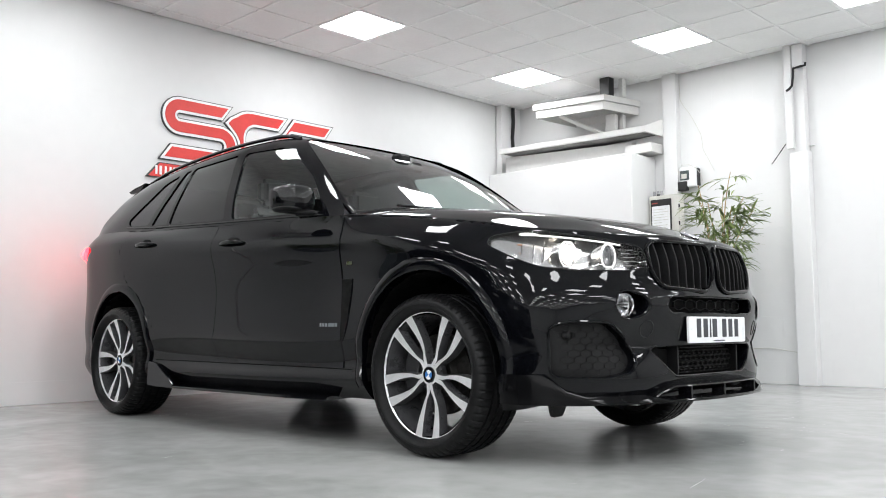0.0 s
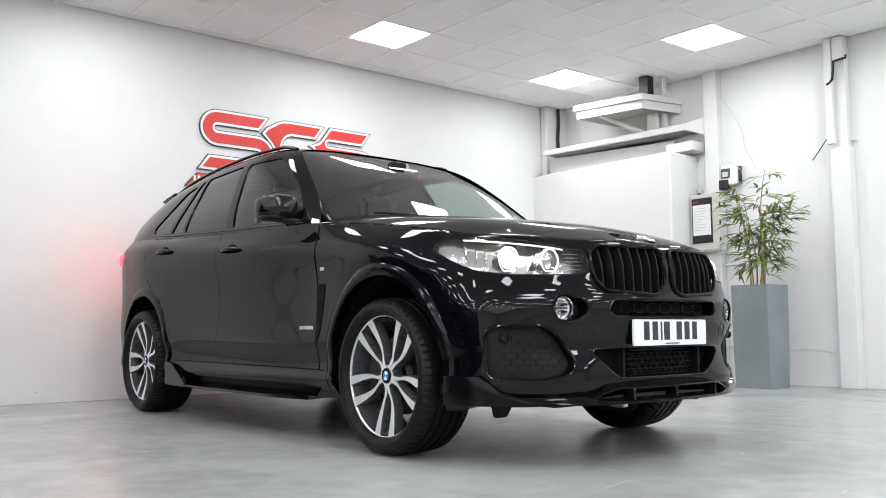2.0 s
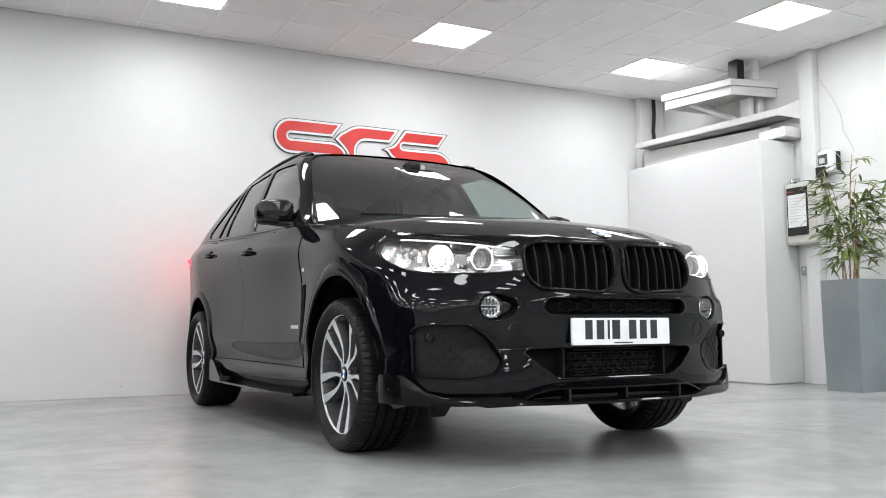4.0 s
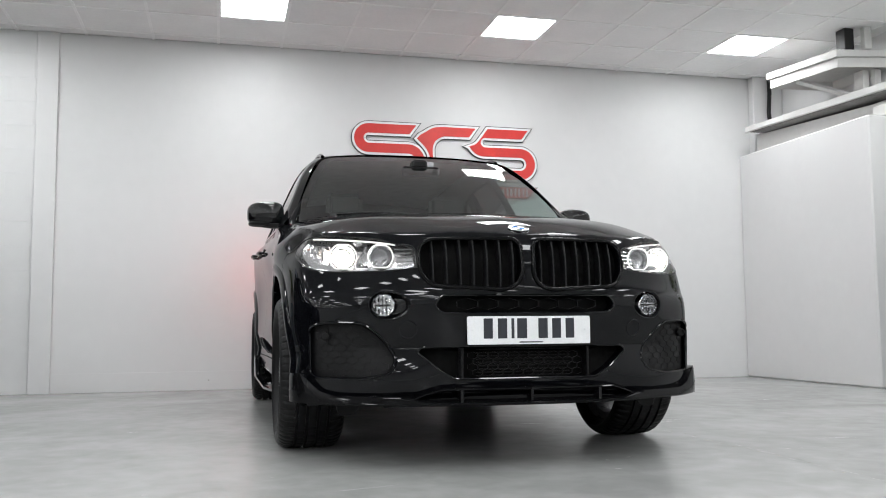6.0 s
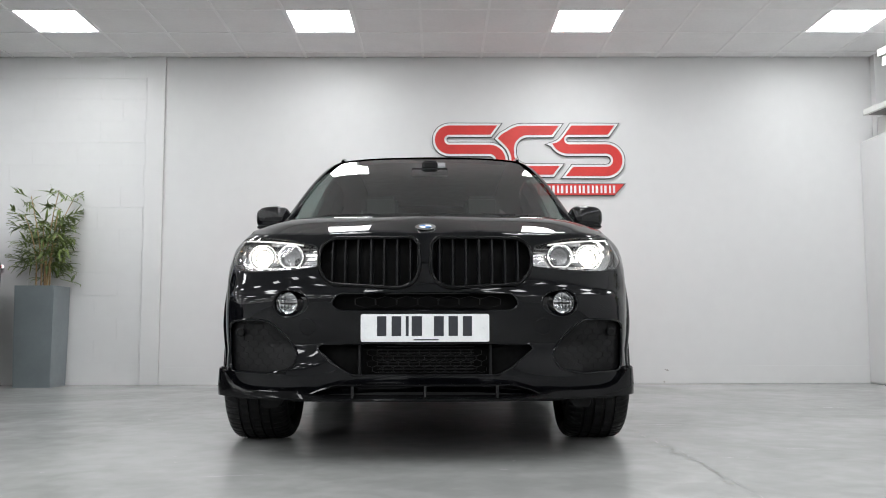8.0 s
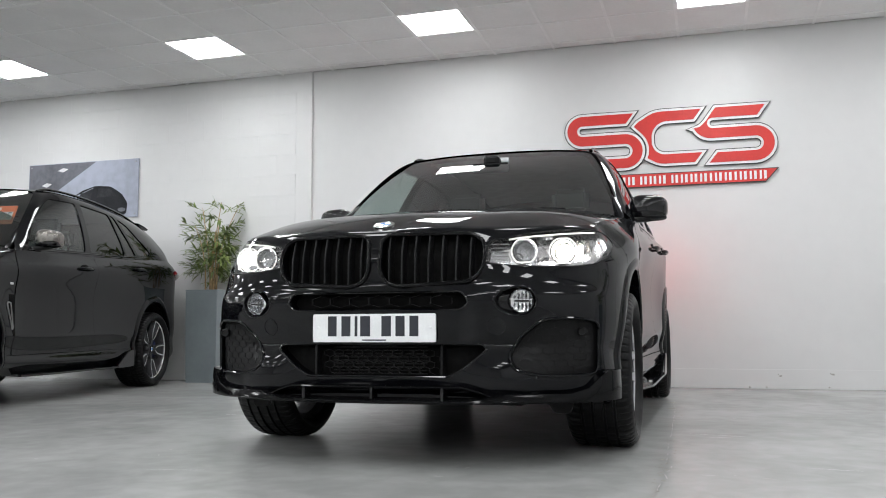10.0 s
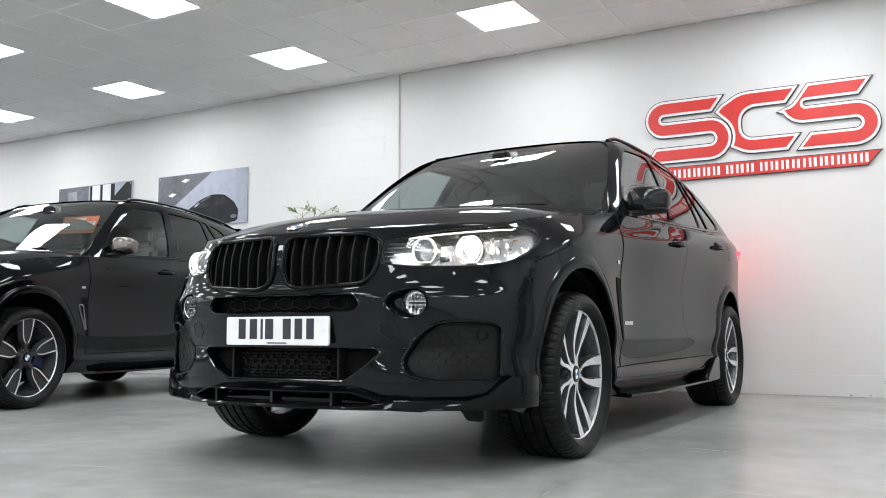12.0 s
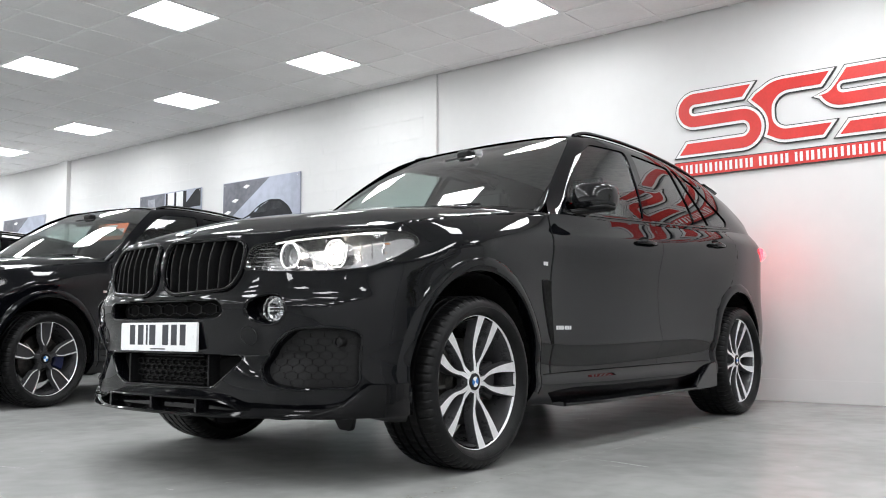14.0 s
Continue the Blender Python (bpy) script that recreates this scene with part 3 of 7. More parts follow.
def build_shell():
    """Cuts the half shell into its panels and openings. Returns meshes by name, and rays onto the uncut skin."""
    from mathutils.bvhtree import BVHTree
    bm = shell()
    skin = BVHTree.FromBMesh(bm)
    sheet = bm.faces.layers.int["sheet"]
    tag = bm.faces.layers.int.new("region")
    fl = bm.faces.layers.int.new("flat")
    nl = bm.verts.layers.float_vector["n"]
    for f in bm.faces:
        f[tag] = 2 if f[sheet] == 2 else 1

    def front(c):
        return c.x > 0.18

    def flank(c):
        return c.y > 0.5 and c.x < 0.6

    for f in cut(bm, NOSE_SIDE, (0, 2), lambda c: c.x > -0.1 and c.z < 1.05):
        if f[sheet] == 1:
            f[tag] = 3
    for k, door in ((4, DOOR_F), (5, DOOR_R)):
        for f in cut(bm, door, (0, 2), lambda c: c.y > 0.6):
            if f[sheet] == 1:
                f[tag] = k
    holes = []
    for k, (outline, axes, keep) in enumerate(((KIDNEY, (1, 2), front), (UPPER_SLOT, (1, 2), front), (LOWER_SLOT, (1, 2), front), (VENT, (1, 2), front), (FOG, (1, 2), front),
                                               (ARCH_F, (0, 2), flank), (ARCH_R, (0, 2), flank))):
        for f in cut(bm, outline, axes, keep):
            f[tag] = 20 + k
    for f in cut(bm, LAMP, (1, 2), lambda c: c.x > 0.18 and c.z > 0.7):
        if f[tag] < 20:
            f[tag] = 10
    for k, (name, outline, _) in enumerate(PANES):
        for f in cut(bm, outline, (0, 2), lambda c: c.y > 0.5 and c.z > 1.0):
            f[tag] = 11 + k
    bmesh.ops.remove_doubles(bm, verts=bm.verts[:], dist=0.0006)
    bm.verts.index_update()
    # lamp and window panes leave as pieces of their own
    made = {}
    bm.normal_update()
    for k, name in [(10, "lens")] + [(11 + q, p[0]) for q, p in enumerate(PANES)]:
        made[name] = region_mesh(bm, tag, k, False, name)
    # shut lines: a narrow ring round each panel, its outer rim sunk
    rims = {v for e in bm.edges if len(e.link_faces) == 2 and e.link_faces[0][tag] != e.link_faces[1][tag] and all(f[tag] < 10 for f in e.link_faces) for v in e.verts}
    for k in (1, 2, 3, 4, 5):
        fs = [f for f in bm.faces if f[tag] == k]
        r = bmesh.ops.inset_region(bm, faces=fs, thickness=0.0020, depth=0, use_boundary=False, use_even_offset=False)
        for f in r["faces"]:
            f[tag] = k
    for v in rims:
        if v.is_valid:
            v.co -= Vector(v[nl]) * 0.005
    # openings: a rounded-in rim and a wall that goes in
    deep = {20: (0.05, (-1, 0, 0)), 21: (0.06, (-1, 0, 0)), 22: (0.07, (-1, 0, 0)), 23: (0.035, (-1, 0, 0)), 24: (0.06, (-1, 0, 0)), 25: (0.06, (0, -1, 0)), 26: (0.06, (0, -1, 0)), 10: (0.07, (-1, 0, 0)),
            11: (0.014, (0, -1, 0)), 12: (0.014, (0, -1, 0)), 13: (0.014, (0, -1, 0)), 14: (0.014, (0, -1, 0))}
    for k, (depth, way) in deep.items():
        gone = [f for f in bm.faces if f[tag] == k]
        if not gone:
            continue
        own = {}
        for f in gone:
            for e in f.edges:
                other = [g for g in e.link_faces if g[tag] != k]
                if other:
                    own[e] = other[0][tag]
        cy = sum((f.calc_center_median() for f in gone), Vector()) / len(gone)
        bmesh.ops.delete(bm, geom=gone, context="FACES_KEEP_BOUNDARY")
        edges = [e for e in own if e.is_valid]
        for step, (inset, d) in enumerate(((0.006 if k < 25 and k >= 20 else 0.001, 0.008), (0.0, depth))):
            r = bmesh.ops.extrude_edge_only(bm, edges=edges)
            fresh = [g for g in r["geom"] if isinstance(g, bmesh.types.BMFace)]
            vs = [g for g in r["geom"] if isinstance(g, bmesh.types.BMVert)]
            for f in fresh:
                near = [g[tag] for e in f.edges for g in e.link_faces if g is not f and g[tag] in (1, 2, 3, 4, 5)]
                f[tag] = near[0] if near else 1
                f[fl] = 1
            for v in vs:
                v.co += Vector(way) * d
                c = (cy - v.co)
                c -= Vector(way) * c.dot(Vector(way))
                if c.length > 1e-6 and not (k in (21, 22) and abs(v.co.y) < 1e-4):
                    v.co += c.normalized() * inset
                if abs(v.co.y) < 1e-4:
                    v.co.y = 0
            edges = [g for g in r["geom"] if isinstance(g, bmesh.types.BMEdge)]
    bm.normal_update()
    # walls of the openings face the viewer
    bm.verts.index_update()
    for k, name, both in ((1, "body_shell", True), (2, "bonnet", True), (3, "front_bumper", True), (4, "front_door", False), (5, "rear_door", False)):
        made[name] = region_mesh(bm, tag, k, both, name)
    bm.free()

    def nose_x(y, z):
        hit = skin.ray_cast(Vector((3, abs(y) + 1e-4, z)), Vector((-1, 0, 0)))[0]
        return hit.x if hit else 0.7

    def flank_y(x, z):
        hit = skin.ray_cast(Vector((x, 3, z)), Vector((0, -1, 0)))[0]
        return hit.y if hit else 0.9

    def top_z(x, y):
        hit = skin.ray_cast(Vector((x, abs(y) + 1e-4, 3)), Vector((0, 0, -1)))[0]
        return hit.z if hit else 1.0

    return made, nose_x, flank_y, top_z


def half_mesh(name, bm, s):
    """Turns a bmesh over to the other side when s is -1."""
    if s < 0:
        for v in bm.verts:
            v.co.y *= -1
        bmesh.ops.reverse_faces(bm, faces=bm.faces[:])
    return bm


SHELL, NOSE_X, FLANK_Y, TOP_Z = build_shell()


# ---- wheels ----
def tyre_bm(r=0.354, rim=0.276, w=0.285):
    """Tyre about the y axis, outer side towards +y, with grooves round it and fine cuts in its shoulders."""
    h = w / 2
    flank = [(rim - 0.004, h - 0.03), (rim + 0.004, h - 0.013), (rim + 0.012, h - 0.004), (rim + 0.024, h + 0.004), (rim + 0.030, h + 0.0055), (rim + 0.032, h + 0.004), (rim + 0.040, h + 0.004),
             (r - 0.026, h - 0.002), (r - 0.016, h - 0.010), (r - 0.008, h - 0.021), (r - 0.003, h - 0.036)]
    prof = [(a, -b) for a, b in flank]
    for g in (-0.070, -0.025, 0.025, 0.070):
        prof += [(r - 0.0005, g - 0.007), (r - 0.009, g - 0.005), (r - 0.009, g + 0.005), (r - 0.0005, g + 0.007)]
    prof += flank[::-1]
    m = len(prof)
    edge = {8, 9, 10, m - 11, m - 10, m - 9}

    def ratio(i, j):
        if j in edge and i % 5 == 0:
            return 0.983
        if 11 <= j <= m - 12 and (i + j) % 8 == 0 and (r - prof[j][0]) < 0.004:
            return 0.990
        return 1.0

    return lathe(prof, 320, "y", ratio=ratio)


def barrel_bm(rim=0.276, w=0.26, depth=0.0):
    h = w / 2
    prof = [(rim - 0.007, h - 0.020), (rim - 0.001, h - 0.015), (rim + 0.003, h - 0.016), (rim + 0.004, h - 0.022), (rim - 0.004, h - 0.03)]
    back = [(rim - 0.014, h - 0.024), (rim - 0.022, h - 0.05), (rim - 0.03, 0.02), (rim - 0.034, -h + 0.05), (rim - 0.006, -h + 0.02)]
    bm = lathe(prof[::-1], 72, "y", index=0)
    return lathe(back, 72, "y", bm=bm, index=1)


def spoke_bm(rows, s, thick=0.045):
    """One arm: rows of (radius, sideways, width, face height); bright face, dark flanks."""
    bm = bmesh.new()
    rings = []
    for r, d, w, y in rows:
        rings.append([bm.verts.new((s * (d + k), yy, r)) for k, yy in ((-w / 2 - 0.004, y - thick), (-w / 2 - 0.0025, y - 0.006), (-w / 2 + 0.0008, y), (w / 2 - 0.0008, y), (w / 2 + 0.0025, y - 0.006), (w / 2 + 0.004, y - thick))])
    for a, b in zip(rings, rings[1:]):
        for k in range(5):
            f = bm.faces.new((a[k], a[k + 1], b[k + 1], b[k]))
            f.material_index = 0 if k == 2 else 1
    bmesh.ops.recalc_face_normals(bm, faces=bm.faces[:])
    if sum(f.normal.y for f in bm.faces if f.material_index == 0) < 0:
        bmesh.ops.reverse_faces(bm, faces=bm.faces[:])
    return bm


def wheel_meshes(style):
    """Meshes that all wheels of one style share, outer face towards +y."""
    face = 0.105
    out = {}

    def keep(key, bm, mats):
        me = bpy.data.meshes.new(key)
        bm.to_mesh(me)
        bm.free()
        me.shade_smooth()
        me.set_sharp_from_angle(angle=radians(32))
        for m in mats:
            me.materials.append(m)
        out[key] = me

    keep("tyre", tyre_bm(), [RUBBER])
    keep("wheel", barrel_bm(), [SILVER, SPOKEGREY])
    if style == "double":
        rows = [(0.036, 0.0085, 0.0185, face - 0.010), (0.060, 0.0095, 0.0200, face - 0.015), (0.078, 0.0125, 0.0190, face - 0.018), (0.092, 0.0195, 0.0165, face - 0.019), (0.108, 0.0275, 0.0170, face - 0.019), (0.130, 0.0350, 0.0200, face - 0.018),
                (0.155, 0.0410, 0.0245, face - 0.015), (0.185, 0.0460, 0.0300, face - 0.010), (0.215, 0.0490, 0.0355, face - 0.005), (0.245, 0.0510, 0.0405, face), (0.262, 0.0520, 0.0440, face + 0.003), (0.272, 0.0525, 0.0520, face + 0.005)]
    else:
        rows = [(0.098, 0.009, 0.006, face - 0.013), (0.110, 0.0165, 0.009, face - 0.012), (0.128, 0.027, 0.0105, face - 0.011), (0.155, 0.0365, 0.010, face - 0.009), (0.21, 0.0435, 0.0105, face - 0.003), (0.270, 0.050, 0.013, face + 0.003)]
    keep("arm_l", spoke_bm(rows, 1), [SILVER, SPOKEGREY])
    keep("arm_r", spoke_bm(rows, -1), [SILVER, SPOKEGREY])
    if style == "star":
        keep("web", spoke_bm([(0.030, 0, 0.034, face - 0.018), (0.098, 0, 0.026, face - 0.017), (0.125, 0, 0.050, face - 0.020), (0.16, 0, 0.068, face - 0.018), (0.22, 0, 0.080, face - 0.012), (0.269, 0, 0.092, face - 0.006)], 1), [GUNMETAL, GUNMETAL])
    bm = lathe([(0.0, face - 0.05), (0.072, face - 0.048), (0.066, face - 0.028), (0.050, face - 0.020), (0.046, face - 0.0125)], 40, index=1)
    lathe([(0.046, face - 0.0125), (0.0445, face - 0.011), (0.037, face - 0.011), (0.036, face - 0.016), (0.0, face - 0.016)], 40, bm=bm, index=0)
    keep("hub", bm, [SILVER if style == "double" else GUNMETAL, GUNMETAL])
    keep("centre_cap", lathe([(0.0345, face - 0.018), (0.0345, face - 0.008), (0.031, face - 0.006), (0.030, face - 0.0075), (0.0, face - 0.0072)], 32), [GLOSS])
    bm = bmesh.new()
    for q in range(4):
        ring = [bm.verts.new((0, face - 0.006, 0))]
        for k in range(9):
            a = math.pi / 2 * (q + k / 8)
            ring.append(bm.verts.new((0.021 * math.cos(a), face - 0.006, 0.021 * math.sin(a))))
        f = bm.faces.new(ring)
        f.material_index = q % 2
    bmesh.ops.recalc_face_normals(bm, faces=bm.faces[:])
    for f in bm.faces:
        if f.normal.y < 0:
            f.normal_flip()
    keep("roundel", bm, [BLUE, WHITEP])
    keep("wheel_bolt", lathe([(0, -0.006), (0.0095, -0.006), (0.0095, 0.004), (0.006, 0.006), (0.006, 0.0), (0, 0.0)], 12), [GUNMETAL])
    bm = lathe([(0.10, 0.02), (0.178, 0.02), (0.178, -0.012), (0.10, -0.012)], 64)
    lathe([(0.0, 0.045), (0.085, 0.045), (0.10, 0.02)], 40, bm=bm)
    keep("brake_disc", bm, [STEEL])
    bm = bmesh.new()
    pts = [(r * math.cos(a), r * math.sin(a)) for r, a in [(0.115, t) for t in (-0.45, -0.2, 0.05, 0.3, 0.5)] + [(0.200, t) for t in (0.45, 0.25, 0.0, -0.2, -0.4)]]
    prism(pts, "y", -0.03, 0.052, bm=bm, bevel=0.006)
    keep("caliper", bm, [GUNMETAL if style == "double" else BLUECAL])
    return out


def add_wheel(meshes, car, x, y, z, s, turn, steer=0.0):
    """s: 1 for the left side of the car, -1 for the right."""
    w = new("wheel", meshes["wheel"])
    w.parent = car
    w.matrix_basis = pose(x, y, z, 0, 0, (0 if s > 0 else 180) + steer) @ pose(0, 0, 0, 0, turn, 0)
    for key in ("tyre", "hub", "centre_cap", "roundel"):
        o = new(key, meshes[key])
        o.parent = w
    for k in range(5):
        for key in ("arm_l", "arm_r", "web"):
            if key not in meshes:
                continue
            o = new("spoke", meshes[key])
            o.parent = w
            o.matrix_basis = pose(0, 0, 0, 0, 72 * k, 0)
        o = new("wheel_bolt", meshes["wheel_bolt"])
        o.parent = w
        o.matrix_basis = pose(0, 0, 0, 0, 72 * k + 36, 0) @ pose(0, 0.082, 0.056)
    o = new("brake_disc", meshes["brake_disc"])
    o.parent = w
    o = new("caliper", meshes["caliper"])
    o.parent = w
    o.matrix_basis = pose(0, 0, 0, 0, -turn + (180 if s > 0 else 0), 0)
    return w


WHEELS = {"double": wheel_meshes("double"), "star": wheel_meshes("star")}


# ---- the parts of a car ----
def hex_mesh_bm(outline, pitch, bar, x_at, deep=0.012, squash=1.0):
    """Honeycomb bars within an outline on the nose."""
    bm = bmesh.new()
    ys, zs = [p[0] for p in outline], [p[1] for p in outline]
    r = pitch / math.sqrt(3)
    row = 0
    z = min(zs)
    while z < max(zs) + r:
        y = min(ys) - (pitch / 2 if row % 2 else 0)
        while y < max(ys) + pitch:
            if inside(outline, y, z) or inside(outline, y + r * 0.6, z) or inside(outline, y - r * 0.6, z):
                pts = [(y + r * math.cos(math.pi / 6 + math.pi / 3 * k), z + r * squash * math.sin(math.pi / 6 + math.pi / 3 * k)) for k in range(6)]
                if all(inside(outline, *p) for p in pts):
                    ringo = []
                    for scale, dx in ((1.0, 0), (1.0 - bar / r, 0), (1.0 - bar / r * 1.15, -deep)):
                        ringo.append([bm.verts.new((x_at(p[0], p[1]) + dx, y + (p[0] - y) * scale, z + (p[1] - z) * scale)) for p in pts])
                    for a, b in zip(ringo, ringo[1:]):
                        for k in range(6):
                            bm.faces.new((a[k], a[(k + 1) % 6], b[(k + 1) % 6], b[k]))
            y += pitch
        z += 1.5 * r * squash
        row += 1
    for f in bm.faces:
        f.normal_update()
    bmesh.ops.recalc_face_normals(bm, faces=bm.faces[:])
    return bm


def sheet_bm(outline, x_at, n=10):
    """A panel that fills an outline on the nose at depth x_at."""
    bm = bmesh.new()
    cy, cz = sum(p[0] for p in outline) / len(outline), sum(p[1] for p in outline) / len(outline)
    rings = []
    for k in range(1, n + 1):
        rings.append([bm.verts.new((x_at(cy + (y - cy) * k / n, cz + (z - cz) * k / n), cy + (y - cy) * k / n, cz + (z - cz) * k / n)) for y, z in outline])
    c = bm.verts.new((x_at(cy, cz), cy, cz))
    m = len(outline)
    for i in range(m):
        bm.faces.new((c, rings[0][i], rings[0][(i + 1) % m]))
        for a, b in zip(rings, rings[1:]):
            bm.faces.new((a[i], b[i], b[(i + 1) % m], a[(i + 1) % m]))
    bmesh.ops.recalc_face_normals(bm, faces=bm.faces[:])
    if sum(f.normal.x * f.calc_area() for f in bm.faces) < 0:
        bmesh.ops.reverse_faces(bm, faces=bm.faces[:])
    return bm


def seat_bm(x, y, w=0.5):
    bm = bmesh.new()
    add_box(bm, x - 0.28, x + 0.24, y - w / 2, y + w / 2, 0.55, 0.75, 0.06)
    vs = add_box(bm, x - 0.36, x - 0.22, y - w / 2 + 0.01, y + w / 2 - 0.01, 0.68, 1.30, 0.0)
    for v in vs:
        v.co.x -= (v.co.z - 0.68) * 0.28
    bmesh.ops.bevel(bm, geom=list({e for v in vs for e in v.link_edges}), offset=0.05, segments=3, affect="EDGES")
    vs = add_box(bm, x - 0.56, x - 0.46, y - 0.13, y + 0.13, 1.33, 1.50, 0.0)
    bmesh.ops.bevel(bm, geom=list({e for v in vs for e in v.link_edges}), offset=0.035, segments=3, affect="EDGES")
    tube([(x - 0.50, y - 0.06, 1.25), (x - 0.51, y - 0.06, 1.38)], 0.007, bm=bm)
    tube([(x - 0.50, y + 0.06, 1.25), (x - 0.51, y + 0.06, 1.38)], 0.007, bm=bm)
    return bm


def shared(key, builder, store={}):
    """One mesh for all cars."""
    if key not in store:
        bm = builder()
        me = bpy.data.meshes.new(key)
        bm.to_mesh(me)
        bm.free()
        me.shade_smooth()
        me.set_sharp_from_angle(angle=radians(35))
        store[key] = me
    return store[key]


def dress(name, me, material, parent, label=""):
    if not me.materials:
        for m in material if isinstance(material, (list, tuple)) else [material]:
            me.materials.append(m)
    ob = new(name, me)
    ob.parent = parent
    if label:
        tagged(ob, label)
    return ob


LIP = [(0.0, 0.880), (0.20, 0.872), (0.40, 0.838), (0.52, 0.790), (0.68, 0.712), (0.76, 0.664), (0.82, 0.618), (0.86, 0.582), (0.89, 0.552), (0.912, 0.505), (0.922, 0.450), (0.926, 0.385)]


def lip_bm(s):
    """Half of the splitter: a low blade with a raised middle and an upturned end."""
    bm = bmesh.new()
    pts = []
    for y, x in LIP:
        pts.append((x, y))
    rings = []
    for x, y in pts:
        d = Vector((1.0, y * 0.8)).normalized()
        end = min(1, max(0, (y - 0.80) / 0.085))
        up = 0.088 * end
        sec = [(-0.06, 0.252), (0.0, 0.250 + up * 0.05), (0.004, 0.256 + up * 0.5), (0.0, 0.262 + up), (-0.02, 0.268 + up * 1.05), (-0.06, 0.272 + up * 0.9)]
        if 0.43 < y:
            lift = min(1, (y - 0.43) / 0.05)
            sec = [((-0.002, -0.006, -0.06)[k - 3] * lift + a * (1 - lift) if k > 2 else a, b + ((0.016, 0.018, 0.016)[k - 3] * lift * (1 - end * 0.4) if k > 2 else 0)) for k, (a, b) in enumerate(sec)]
        rings.append([bm.verts.new((x + d.x * a, s * (y + d.y * a * 0.5), b)) for a, b in sec])
    for a, b in zip(rings, rings[1:]):
        for k in range(6):
            bm.faces.new((a[k], a[(k + 1) % 6], b[(k + 1) % 6], b[k]))
    bm.faces.new(rings[-1])
    bmesh.ops.recalc_face_normals(bm, faces=bm.faces[:])
    # upper blade over the middle
    up = []
    for y, x in ((0.0, 0.858), (0.20, 0.850), (0.36, 0.828), (0.43, 0.806), (0.50, 0.795)):
        z = 0.313 if y < 0.38 else 0.313 - (y - 0.38) * 0.42
        up.append([bm.verts.new(p) for p in ((x - 0.07, s * y, z + 0.006), (x, s * y, z + 0.003), (x + 0.003, s * y, z - 0.002), (x, s * y, z - 0.006), (x - 0.07, s * y, z - 0.006))])
    for a, b in zip(up, up[1:]):
        for k in range(5):
            bm.faces.new((a[k], a[(k + 1) % 5], b[(k + 1) % 5], b[k]))
    bmesh.ops.recalc_face_normals(bm, faces=bm.faces[:])
    return bm


